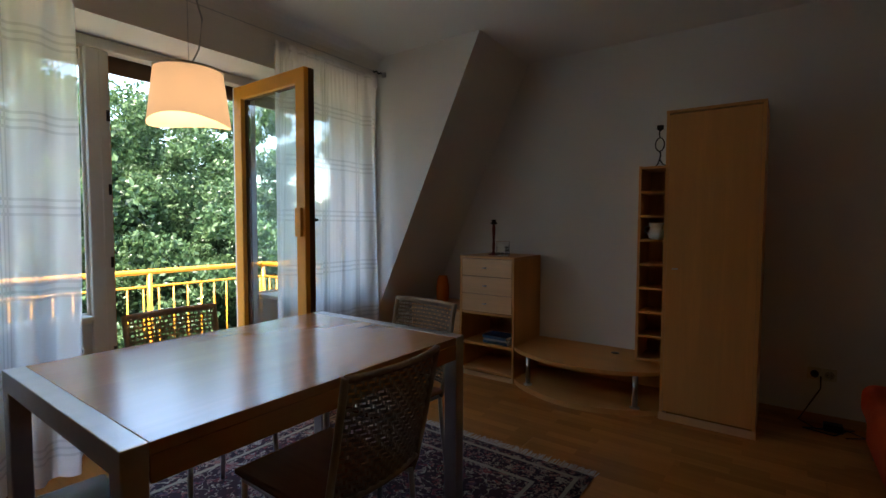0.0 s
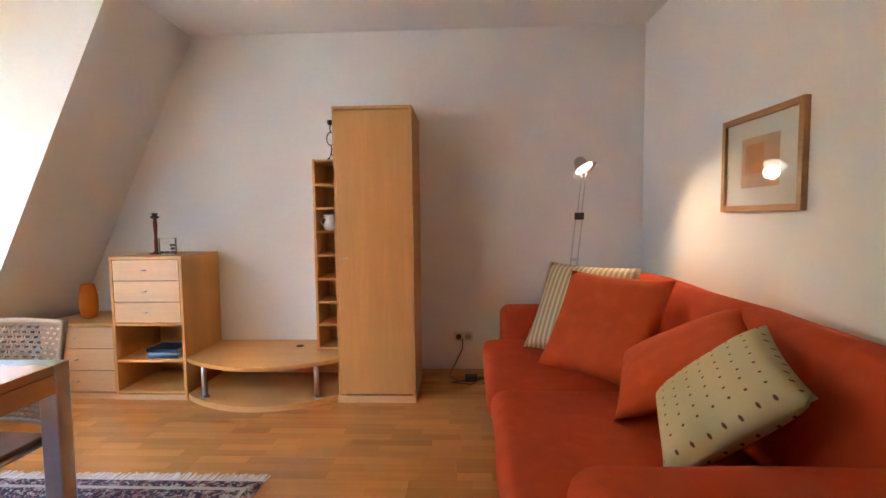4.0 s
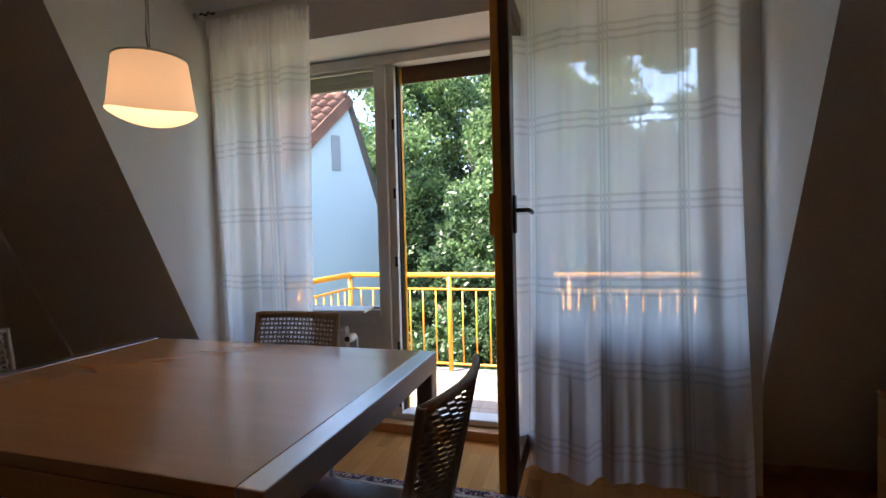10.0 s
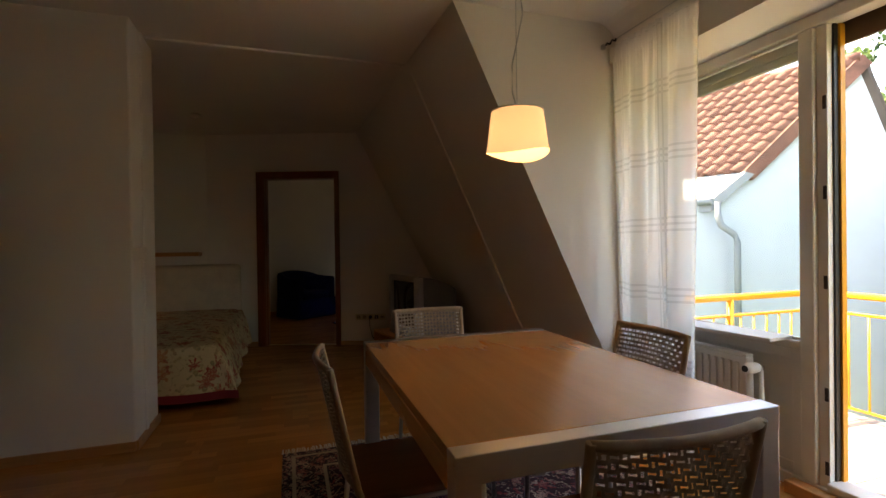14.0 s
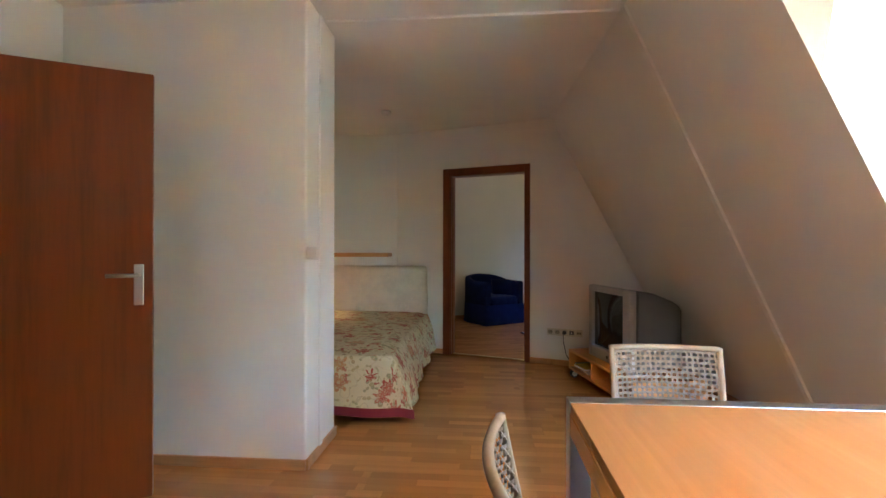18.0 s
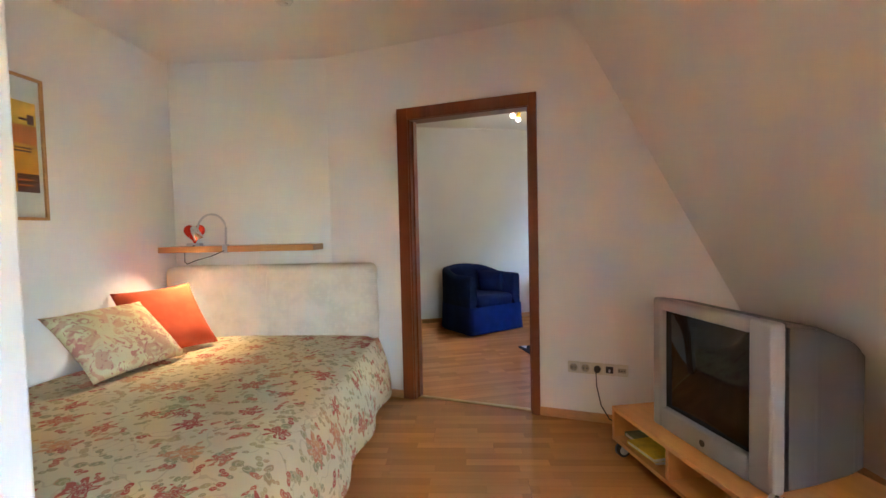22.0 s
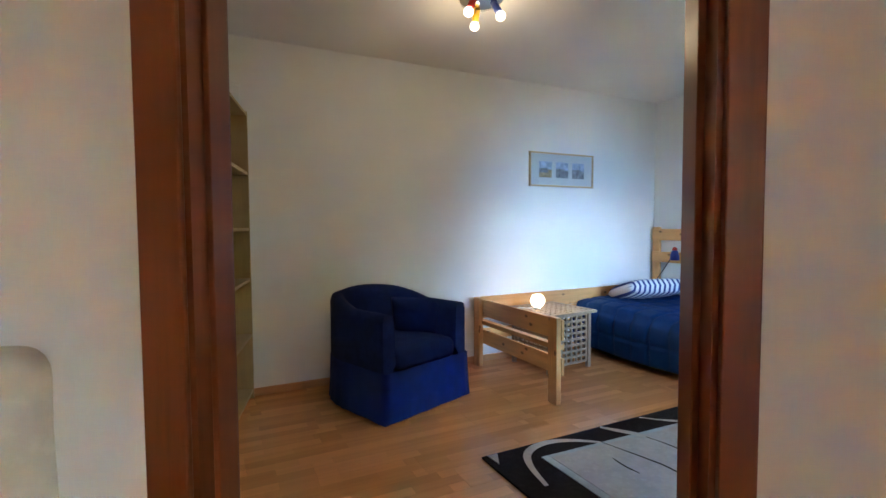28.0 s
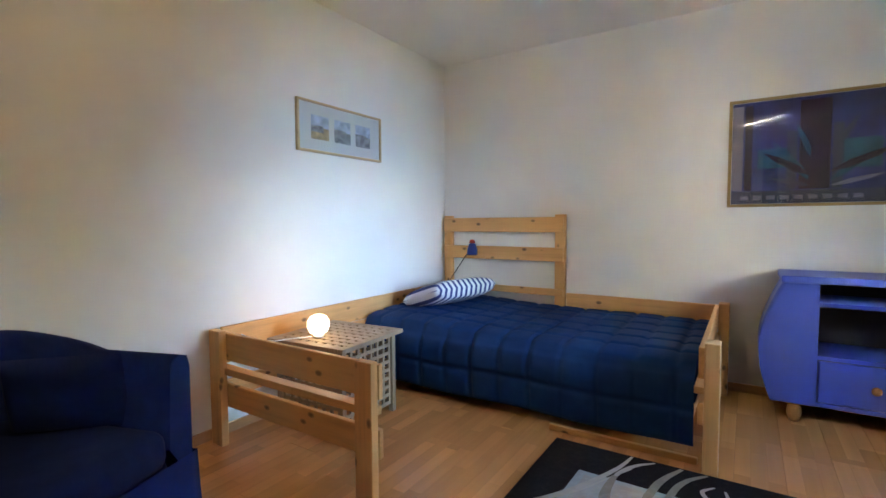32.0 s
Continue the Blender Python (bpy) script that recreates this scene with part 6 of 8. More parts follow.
solo("tv_cable", tube([(q0.x + 0.02, q0.y + 0.045, 0.36), (q0.x + 0.02, q0.y + 0.06, 0.25), (q0.x - 0.01, q0.y + 0.05, 0.12), (q0.x - 0.05, q0.y + 0.08, 0.05), (q0.x - 0.14, q0.y + 0.12, 0.01), (-1.85, -2.45, 0.01)], 0.004, 6), BLACK, "thin dark cable hanging from the socket row", "cable")

# ---- rug under the dining table ----
RUGM = flowers("persian_rug_pile", (0.050, 0.018, 0.028), [(0.34, 0.03, 0.035), (0.55, 0.45, 0.36), (0.30, 0.03, 0.04), (0.50, 0.40, 0.34)], [(0.50, 0.42, 0.34), (0.30, 0.035, 0.04), (0.10, 0.09, 0.14)], (0.48, 0.40, 0.32), 0.085, 0.95)
RUGB = flowers("persian_rug_border", (0.035, 0.014, 0.026), [(0.55, 0.46, 0.37), (0.34, 0.035, 0.04), (0.50, 0.42, 0.34)], [(0.52, 0.43, 0.35), (0.34, 0.04, 0.045)], (0.48, 0.40, 0.32), 0.06, 0.95)
rug = thing("rug", "dark red and blue oriental rug with cream fringe under the table", "rug")
RX0, RX1, RY0, RY1 = -2.34, -0.60, -0.10, 2.36
part("field", box(RX0 + 0.24, RY0 + 0.24, 0.0005, RX1 - 0.24, RY1 - 0.24, 0.0095), RUGM, rug)
for a in ((RX0, RY0, RX1, RY0 + 0.24), (RX0, RY1 - 0.24, RX1, RY1), (RX0, RY0 + 0.24, RX0 + 0.24, RY1 - 0.24), (RX1 - 0.24, RY0 + 0.24, RX1, RY1 - 0.24)):
    part("border", box(a[0], a[1], 0.0005, a[2], a[3], 0.009), RUGB, rug, "patterned rug border")
LINE = paint("rug_cream_line", (0.45, 0.37, 0.28), 0.95)
for d in (0.05, 0.205):
    bm = box(RX0 + d, RY0 + d, 0.009, RX1 - d, RY0 + d + 0.018, 0.0102)
    box(RX0 + d, RY1 - d - 0.018, 0.009, RX1 - d, RY1 - d, 0.0102, bm=bm)
    box(RX0 + d, RY0 + d + 0.018, 0.009, RX0 + d + 0.018, RY1 - d - 0.018, 0.0102, bm=bm)
    box(RX1 - d - 0.018, RY0 + d + 0.018, 0.009, RX1 - d, RY1 - d - 0.018, 0.0102, bm=bm)
    part("guard_stripe", bm, LINE, rug)
bm = bmesh.new()
for y, s in ((RY0, -1), (RY1, 1)):
    x = RX0 + 0.005
    while x < RX1:
        w = 0.006
        e = 0.07 + random.uniform(-0.012, 0.012)
        dx = random.uniform(-0.008, 0.008)
        q = [bm.verts.new(c) for c in ((x, y, 0.006), (x + w, y, 0.006), (x + w + dx, y + s * e, 0.0015), (x + dx, y + s * e, 0.0015))]
        bm.faces.new(q)
        x += 0.0085
tagged(part("fringe", bm, paint("fringe_cotton", (0.62, 0.58, 0.52), 0.95), rug, "cream knotted fringe"), kind="stuff")


# ---- bedroom things (placed in the bedroom's own axes through M2) ----
def at2(x, y, z=0.0, deg=0.0):
    return M2 @ Matrix.Translation((x, y, z)) @ Matrix.Rotation(radians(deg), 4, "Z")


PINE_X = wood("pine_along_x", (0.70, 0.36, 0.125), 0.45, axis=0, dark=0.72, fine=28, knots=0.28)
PINE_Y = wood("pine_along_y", (0.70, 0.36, 0.125), 0.45, axis=1, dark=0.72, fine=28, knots=0.28)
PINE_Z = wood("pine_along_z", (0.70, 0.36, 0.125), 0.45, axis=2, dark=0.72, fine=28, knots=0.28)
NAVY = pattern("navy_cotton", (0.006, 0.017, 0.085), [(0.45, 0.75, (0.008, 0.023, 0.11), 12.0)], 10, 0.85, 0.35)
QUILT = pattern("blue_quilt_cotton", (0.003, 0.036, 0.135), [(0.45, 0.75, (0.004, 0.046, 0.165), 9.0)], 8, 0.65, 0.35)


def grain(bm, name, parent, axis, label=""):
    return part(name, bm, (PINE_X, PINE_Y, PINE_Z)[axis], parent, label)


# corner bench frame: tall back at the window-side wall, rail along the picture wall, low end
cf = thing("pine_bed_frame", "knotty pine bed frame with a tall headboard", "bed frame", at2(0, 0))
hx = U0 + 0.02
for v in (0.03, 1.06):
    grain(box(hx, v, 0, hx + 0.035, v + 0.085, 1.185, 0.004), "post", cf, 2)
for z0, z1, dx in ((1.045, 1.165, 0.035), (0.815, 0.925, 0.035), (0.545, 0.60, 0.035)):
    grain(box(hx + dx, 0.04, z0, hx + dx + 0.022, 1.135, z1, 0.004), "headboard_slat", cf, 1)
grain(box(hx + 0.035, 0.015, 0.44, 2.085, 0.037, 0.585, 0.004), "wall_rail", cf, 0)
grain(box(hx + 0.06, 0.037, 0.40, 2.08, 0.060, 0.44, 0.003), "wall_ledge", cf, 0)
grain(box(0.9, 0.015, 0.20, 2.085, 0.037, 0.30, 0.004), "wall_rail", cf, 0)
for v in (0.045, 1.045):
    grain(box(2.125, v, 0, 2.165, v + 0.09, 0.59, 0.004), "post", cf, 2)
for z0, z1 in ((0.435, 0.575), (0.195, 0.315)):
    grain(box(2.10, 0.02, z0, 2.124, 1.14, z1, 0.004), "end_board", cf, 1)
grain(box(2.085, 0.05, 0.365, 2.14, 1.12, 0.40, 0.003), "end_ledge", cf, 1)

# single bed along the wall with the big picture
sb = thing("single_bed", "pine single bed with a navy quilted cover", "bed", at2(0, 0))
for u in (U0 + 0.05, 1.085):
    grain(box(u, 2.185, 0, u + 0.095, 2.245, 0.595, 0.005), "post", sb, 2)
for z0, z1 in ((0.43, 0.57), (0.22, 0.32)):
    grain(box(U0 + 0.04, 2.16, z0, 1.16, 2.184, z1, 0.004), "foot_board", sb, 0)
grain(box(U0 + 0.05, 2.145, 0.36, 1.16, 2.20, 0.392, 0.003), "foot_ledge", sb, 0)
grain(box(U0 + 0.015, 1.15, 0.43, U0 + 0.04, 2.18, 0.57, 0.004), "side_rail", sb, 1)
grain(box(1.065, 1.45, 0.0, 1.09, 2.16, 0.032, 0.004), "floor_rail", sb, 1)
part("mattress", box(U0 + 0.06, 0.07, 0.22, 0.97, 2.14, 0.40, 0.04, 3), NAVY, sb)
part("slat_base", box(U0 + 0.07, 0.09, 0.16, 0.95, 2.13, 0.218, 0.004), PINE_X, sb)
# quilt: stitched squares, hanging over the open side
bm = bmesh.new()
nu, nv_ = 110, 150
over = 0.38
vs = []
for i in range(nu + 1):
    row = []
    for j in range(nv_ + 1):
        s = (1.10 + over) * i / nu
        t = 2.06 * j / nv_
        u = U0 + 0.06 + min(s, 1.10)
        z = 0.455
        sag = max(0.0, s - 1.10)
        cell = 0.185
        pu = min(1.0, 2.4 * abs(math.sin(math.pi * s / cell))) * min(1.0, 2.4 * abs(math.sin(math.pi * (t + 0.06) / cell)))
        puff = 0.019 * pu ** 0.55
        lump = 0.012 * noise.noise(Vector((s * 2.2, t * 2.2, 4.0)))
        hump = 0.03 * math.exp(-((t - 0.3) / 0.5) ** 2)
        if sag > 0:
            z = 0.455 - 0.96 * sag - 0.03
            u += 0.035 * math.sin(min(1.0, sag / 0.12) * 1.57) + puff * 1.1 + lump * 0.3 - 0.02 * (sag / over) ** 2
            z += 0.006 * math.sin(t * 7)
        else:
            z += puff + lump + hump - 0.03 * math.exp(-(1.10 - s) / 0.06)
        row.append(bm.verts.new((u, 0.08 + t, z)))
    vs.append(row)
for i in range(nu):
    for j in range(nv_):
        bm.faces.new((vs[i][j], vs[i + 1][j], vs[i + 1][j + 1], vs[i][j + 1])).smooth = True
part("quilt", bm, QUILT, sb, "navy quilted cover stitched in squares")
solo("blanket_corner", slab([(0.92, 1.80), (1.0, 1.84), (1.02, 2.0), (0.93, 2.06)], 0.10, 0.155, 0.004), paint("dark_brown_cloth", (0.05, 0.022, 0.015), 0.9), "dark brown blanket corner hanging under the quilt", "blanket", at2(0, 0))
NAVYW = stripes("navy_white_stripe", (0.72, 0.72, 0.72), (0.035, 0.055, 0.19), 0.052, 0, 0.52)
solo("pillow", cushion(0.66, 0.44, 0.17, puff=0.30, corner=0.03, seed=9.0), NAVYW, "navy and white striped pillow at the corner of the bed", "pillow", at2(0.42, 0.40, 0.585, -14) @ Matrix.Rotation(radians(18), 4, "X"))

# clip lamp with a parrot-coloured head on the headboard: plain shapes
cl = thing("clip_lamp", "small red and blue children's clip lamp on the headboard", "lamp", at2(0.0, 0.36, 0.90))
part("head", lathe([(0.012, 0.055), (0.03, 0.04), (0.042, 0.0), (0.045, -0.05), (0.0, -0.045)], 18), paint("blue_enamel", (0.02, 0.045, 0.25), 0.35), cl, "blue lamp head")
part("cap", lathe([(0.0, 0.085), (0.02, 0.075), (0.028, 0.05), (0.012, 0.052)], 16), paint("red_enamel", (0.45, 0.03, 0.02), 0.35), cl, "red cap")
part("arm", tube([(0.0, 0.0, 0.02), (-0.01, -0.07, -0.06), (-0.02, -0.14, -0.15), (-0.03, -0.22, -0.25), (-0.03, -0.25, -0.30)], 0.004, 6), BLACK, cl)

# lattice side table with the globe lamp
LATT = wood("grey_brown_acacia", (0.36, 0.26, 0.16), 0.55, axis=2, dark=0.75)
nt_ = thing("side_table", "square lattice wood side table with open slatted sides", "side table", at2(1.575, 0.355, 0, 4))
NW = 0.235


def lattice(axis_y, off, bm):
    for k in range(8):
        p = -0.20 + k * 0.4 / 7
        if axis_y:
            box(off - 0.006, p - 0.009, 0.045, off + 0.006, p + 0.009, 0.465, bm=bm)
        else:
            box(p - 0.009, off - 0.006, 0.045, p + 0.009, off + 0.006, 0.465, bm=bm)
    for k in range(9):
        z = 0.055 + k * 0.05
        if axis_y:
            box(off - 0.0055, -0.205, z - 0.009, off + 0.0055, 0.205, z + 0.009, bm=bm)
        else:
            box(-0.205, off - 0.0055, z - 0.009, 0.205, off + 0.0055, z + 0.009, bm=bm)
    return bm


for ay, off in ((True, -NW + 0.02), (True, NW - 0.02), (False, -NW + 0.02), (False, NW - 0.02)):
    part("lattice_side", lattice(ay, off, bmesh.new()), LATT, nt_, "open lattice side")
for sx in (-1, 1):
    for sy in (-1, 1):
        part("corner_post", box(sx * 0.222 - 0.016, sy * 0.222 - 0.016, 0, sx * 0.222 + 0.016, sy * 0.222 + 0.016, 0.468, 0.003), LATT, nt_)
bm = bmesh.new()
for k in range(9):
    p = -0.235 + k * 0.47 / 8
    box(p - 0.018, -0.262, 0.478, p + 0.018, 0.262, 0.490, bm=bm)
    box(-0.262, p - 0.018, 0.481, 0.262, p + 0.018, 0.4885, bm=bm)
part("lattice_top", bm, LATT, nt_, "pierced lattice top")
for a in ((-0.272, -0.272, 0.272, -0.240), (-0.272, 0.240, 0.272, 0.272), (-0.272, -0.240, -0.240, 0.240), (0.240, -0.240, 0.272, 0.240)):
    part("top_edge", box(a[0], a[1], 0.4685, a[2], a[3], 0.492, 0.003), LATT, nt_)
gb = thing("globe_lamp", "small lit frosted glass globe lamp on the side table", "lamp", at2(1.70, 0.335, 0.4925))
part("globe", lathe([(0.022, 0.012), (0.048, 0.03), (0.062, 0.062), (0.060, 0.09), (0.045, 0.115), (0.024, 0.126), (0.0, 0.128)], 28), glow("lit_globe", (1.0, 0.80, 0.50), 0.04), gb, "glowing frosted glass globe")
part("foot", lathe([(0.03, 0.0), (0.03, 0.012), (0.02, 0.014)], 20), WHITE_PL, gb)
part("flex", tube([(0.03, -0.02, 0.006), (0.12, -0.08, 0.006), (0.20, -0.12, 0.004), (0.30, -0.16, 0.03), (0.34, -0.20, 0.06)], 0.003, 6), WHITE_PL, gb)
lamp("globe_bulb", "POINT", tuple(at2(1.70, 0.39, 0.70).translation), 0.012, (1.0, 0.70, 0.40), 0.06)

# tub armchair with a loose cover
ac = thing("armchair", "dark blue tub armchair with a skirted loose cover", "armchair", at2(3.085, 0.43, 0, 20))
# local: faces +y; shell runs round the back from arm to arm
bm = bmesh.new()
steps, RO, RI = 28, 0.375, 0.285
lay = []
for k in range(steps + 1):
    a = radians(-8 + 196 * k / steps) + math.pi
    f = k / steps
    back = math.sin(math.pi * f)
    ztop = 0.675 + 0.095 * back
    co, si = math.cos(a), math.sin(a)
    sq = 1.0 / max(abs(co), abs(si)) ** 0.35
    o = Vector((RO * co * sq, RO * si * sq * 0.95, 0))
    i = Vector((RI * co * sq, RI * si * sq * 0.95, 0))
    lay.append([Vector((o.x, o.y, 0.20)), Vector((o.x * 1.0, o.y, ztop - 0.05)), Vector((o.x * 0.97, o.y * 0.97, ztop - 0.012)), Vector(((o.x + i.x) / 2, (o.y + i.y) / 2, ztop)), Vector((i.x * 1.03, i.y * 1.03, ztop - 0.015)), Vector((i.x, i.y, ztop - 0.06)), Vector((i.x * 0.96, i.y * 0.96, 0.36))])
for fwd, src in ((0, lay[0]), (1, lay[-1])):
    ext = [Vector((p.x, 0.39, p.z)) for p in src]
    lay = [ext] + lay if fwd == 0 else lay + [ext]
vv = [[bm.verts.new(p) for p in r] for r in lay]
for a, b in zip(vv, vv[1:]):
    for k in range(6):
        bm.faces.new((a[k], b[k], b[k + 1], a[k + 1])).smooth = True
for r, flip in ((vv[0], False), (vv[-1], True)):
    bm.faces.new(r if flip else r[::-1])
bmesh.ops.recalc_face_normals(bm, faces=bm.faces[:])
part("shell", bm, NAVY, ac, "rounded back and arms in one sweep")
part("seat_cushion", soft_box(-0.272, -0.27, 0.30, 0.272, 0.40, 0.445, 0.05, 31, 0.008), NAVY, ac)
part("seat_base", box(-0.30, -0.30, 0.12, 0.30, 0.36, 0.31, 0.02), NAVY, ac)
# skirt with folds at the corners
bm = bmesh.new()
path = []
n = 60
for k in range(n + 1):
    a = radians(-8 + 196 * k / n) + math.pi
    co, si = math.cos(a), math.sin(a)
    sq = 1.0 / max(abs(co), abs(si)) ** 0.35
    path.append(Vector((RO * co * sq, RO * si * sq * 0.95, 0)))
start, end = path[0], path[-1]
front = [end + Vector((0, 0.36 * k / 8, 0)) for k in range(1, 9)]
cross = [front[-1].lerp(start + Vector((0, 0.36, 0)), k / 16) for k in range(1, 17)]
back_ = [start + Vector((0, 0.36 - 0.36 * k / 8, 0)) for k in range(1, 8)]
loop = path + front + cross + back_
cen = Vector((0, 0.1, 0))
last = None
rows_ = []
for z, k in ((0.32, 1.003), (0.2, 1.012), (0.1, 1.022), (0.012, 1.036)):
    rows_.append([bm.verts.new(cen + (p - cen) * (k + (0.014 * (1.0 - z / 0.32) * math.sin(q * 1.35) * (0.4 + 0.6 * math.sin(q * 0.31) ** 2))) + Vector((0, 0, z))) for q, p in enumerate(loop)])
for a, b in zip(rows_, rows_[1:]):
    m_ = len(a)
    for k in range(m_):
        bm.faces.new((a[k], a[(k + 1) % m_], b[(k + 1) % m_], b[k])).smooth = True
# Bluer copy of the navy cover, with the front's light in its colour.
part("skirt", bm, paint("lit_blue_cotton", (0.006, 0.022, 0.14), 0.85, var=0.15, scale=10, bump=0.05, spec=0.2), ac, "pleated skirt in brighter blue, front light in its colour")
for x in (-0.25, 0.25):
    for y in (-0.2, 0.3):
        part("foot", rod((x, y, 0), (x, y, 0.125), 0.02), BLACK, ac)
solo("cushion", cushion(0.35, 0.28, 0.11, puff=0.4, seed=12.0), NAVY, "small dark blue cushion leaning in the armchair", "cushion", at2(3.085, 0.43, 0, 20) @ Matrix.Translation((-0.195, 0.06, 0.555)) @ Matrix.Rotation(radians(-62), 4, "Z") @ Matrix.Rotation(radians(78), 4, "X"))

# bookcase of pale veneer
BIRCH = wood("birch_veneer", (0.38, 0.27, 0.105), 0.45, axis=2, dark=0.9)
bk = thing("bookcase", "tall empty pale birch bookcase standing beside the armchair", "bookcase", at2(3.955, 0.03, 0, -13.5) @ Matrix.Rotation(0, 4, "Z"))
# local: front edge along +y, body towards +x
BW, BD, BH = 0.75, 0.235, 2.0
for y0, y1 in ((0, 0.02), (BW - 0.02, BW)):
    part("side_panel", box(0, y0, 0, BD, y1, BH, 0.0015), BIRCH, bk)
part("back_panel", box(BD - 0.006, 0.0205, 0.02, BD - 0.001, BW - 0.0205, BH - 0.003), BIRCH, bk)
for k, z in enumerate((0.06, 0.45, 0.84, 1.19, 1.575, BH - 0.02)):
    part("shelf", box(0.003, 0.0203, z - 0.010, BD - 0.0065, BW - 0.0203, z + 0.010, 0.001), BIRCH, bk)
vs_ = thing("wire_vase", "dark thin iron stand on top of the bookcase", "ornament", at2(4.18, 0.42, BH))
for dx in (-0.04, 0.0, 0.035):
    part("rod", rod((dx * 0.5, dx, 0.0), (dx, dx * 1.5, 0.26), 0.006, seg=8), DARKM, vs_)
part("ring", lathe([(0.05, 0.0), (0.05, 0.008), (0.02, 0.010)], 16), DARKM, vs_)
grey = thing("grey_box", "small pale grey box on top of the bookcase", "box", at2(4.06, 0.10, BH))
part("body", box(-0.05, -0.05, 0.0005, 0.05, 0.05, 0.14, 0.004), WHITE_PL, grey)
part("lid", box(-0.053, -0.053, 0.14, 0.053, 0.053, 0.16, 0.004), WHITE_PL, grey)

# black and white rug
BLK = pattern("black_rug_pile", (0.012, 0.010, 0.010), [(0.5, 0.8, (0.020, 0.017, 0.016), 40.0)], 30, 0.95, 0.6)
WHT = pattern("white_rug_pile", (0.50, 0.48, 0.44), [(0.5, 0.8, (0.56, 0.54, 0.50), 40.0)], 30, 0.95, 0.6)
GRY = pattern("grey_rug_pile", (0.44, 0.43, 0.42), [(0.5, 0.8, (0.50, 0.49, 0.48), 40.0)], 30, 0.95, 0.6)
r2 = thing("rug", "black shaggy rug with white and grey curved shapes", "rug", at2(0, 0))
R0, R1, R2_, R3 = 1.18, 2.98, 1.525, 2.72
part("rug_base", box(R0, R2_, 0.0005, R1, R3, 0.012, 0.003), BLK, r2)
PALEB = pattern("pale_blue_rug_pile", (0.40, 0.46, 0.48), [(0.5, 0.8, (0.45, 0.51, 0.53), 40.0)], 30, 0.95, 0.6)
part("panel_edge", slab([(2.71, 1.67), (2.70, 2.58), (1.45, 2.58), (1.44, 1.72)], 0.0121, 0.0145), PALEB, r2, "pale blue edge of the woven panel")
part("panel", slab([(2.665, 1.70), (2.66, 2.55), (1.485, 2.55), (1.475, 1.755)], 0.0146, 0.0165), GRY, r2, "large pale grey woven panel")


def stroke(points, w, z):
    """A curved band lying on the rug."""
    bm = bmesh.new()
    last = None
    pts = [Vector((*p, z)) for p in points]
    for k, p in enumerate(pts):
        d = (pts[min(k + 1, len(pts) - 1)] - pts[max(k - 1, 0)]).normalized()
        nrm = Vector((-d.y, d.x, 0)) * w / 2 * (0.45 + 0.55 * math.sin(math.pi * (k + 0.5) / len(pts)))
        a, b = bm.verts.new(p - nrm), bm.verts.new(p + nrm)
        if last:
            bm.faces.new((last[0], last[1], b, a))
        last = (a, b)
    return bm


def bent(points, n=8):
    """A smooth line through a few places."""
    p = [Vector(q) for q in points]
    p = [p[0] * 2 - p[1]] + p + [p[-1] * 2 - p[-2]]
    out = []
    for a, b, c, d in zip(p, p[1:], p[2:], p[3:]):
        for k in range(n):
            t = k / n
            out.append(0.5 * (2 * b + (c - a) * t + (2 * a - 5 * b + 4 * c - d) * t * t + (3 * b - 3 * c + d - a) * t ** 3))
    return [tuple(q) for q in out + [p[-2]]]


BEIGE = pattern("beige_rug_pile", (0.30, 0.27, 0.22), [(0.5, 0.8, (0.35, 0.32, 0.27), 40.0)], 30, 0.95, 0.6)
for k, (pts, w, mat_, lab) in enumerate((
        (((2.86, 1.90), (2.82, 1.73), (2.76, 1.62), (2.66, 1.565), (2.54, 1.565), (2.43, 1.61), (2.32, 1.69)), 0.045, WHT, "white curved band"),
        (((2.18, 1.545), (2.12, 1.63), (2.06, 1.72), (2.04, 1.80)), 0.045, WHT, "white curved band"),
        (((1.86, 1.55), (1.77, 1.64), (1.64, 1.73), (1.48, 1.81), (1.33, 1.87), (1.20, 1.90)), 0.026, WHT, "white curved band"),
        (((1.84, 1.57), (1.74, 1.68), (1.60, 1.775), (1.45, 1.85), (1.32, 1.92)), 0.012, WHT, "thin white line"),
        (((1.21, 2.00), (1.28, 1.93), (1.38, 1.88), (1.46, 1.87)), 0.022, WHT, "white curved band"),
        (((2.32, 1.69), (2.28, 1.83), (2.25, 1.94), (2.23, 2.04), (2.24, 2.20), (2.30, 2.36)), 0.013, BLK, "thin dark curved line"),
        (((2.05, 1.76), (2.02, 1.89), (2.02, 2.01), (2.06, 2.14), (2.14, 2.30)), 0.013, BLK, "thin dark curved line"),
        (((2.40, 1.85), (2.41, 1.93), (2.40, 2.02)), 0.012, BLK, "thin dark curved line"),
        (((1.42, 1.87), (1.54, 1.865), (1.64, 1.88), (1.79, 1.94), (1.91, 2.06), (1.99, 2.17), (2.05, 2.32)), 0.05, BEIGE, "beige curved band"),
        (((1.21, 2.11), (1.32, 2.06), (1.43, 2.03), (1.60, 2.02), (1.72, 2.09), (1.80, 2.18)), 0.035, BEIGE, "beige curved band"),
        (((1.21, 2.21), (1.30, 2.14), (1.42, 2.10), (1.61, 2.09), (1.75, 2.18), (1.84, 2.34)), 0.03, BEIGE, "beige curved band"),
        (((1.30, 2.24), (1.36, 2.20), (1.42, 2.24), (1.38, 2.29), (1.31, 2.28)), 0.02, WHT, "small white ring"))):
    part("curve", stroke(bent(pts), w, 0.0175 + 0.0004 * k), mat_, r2, lab)
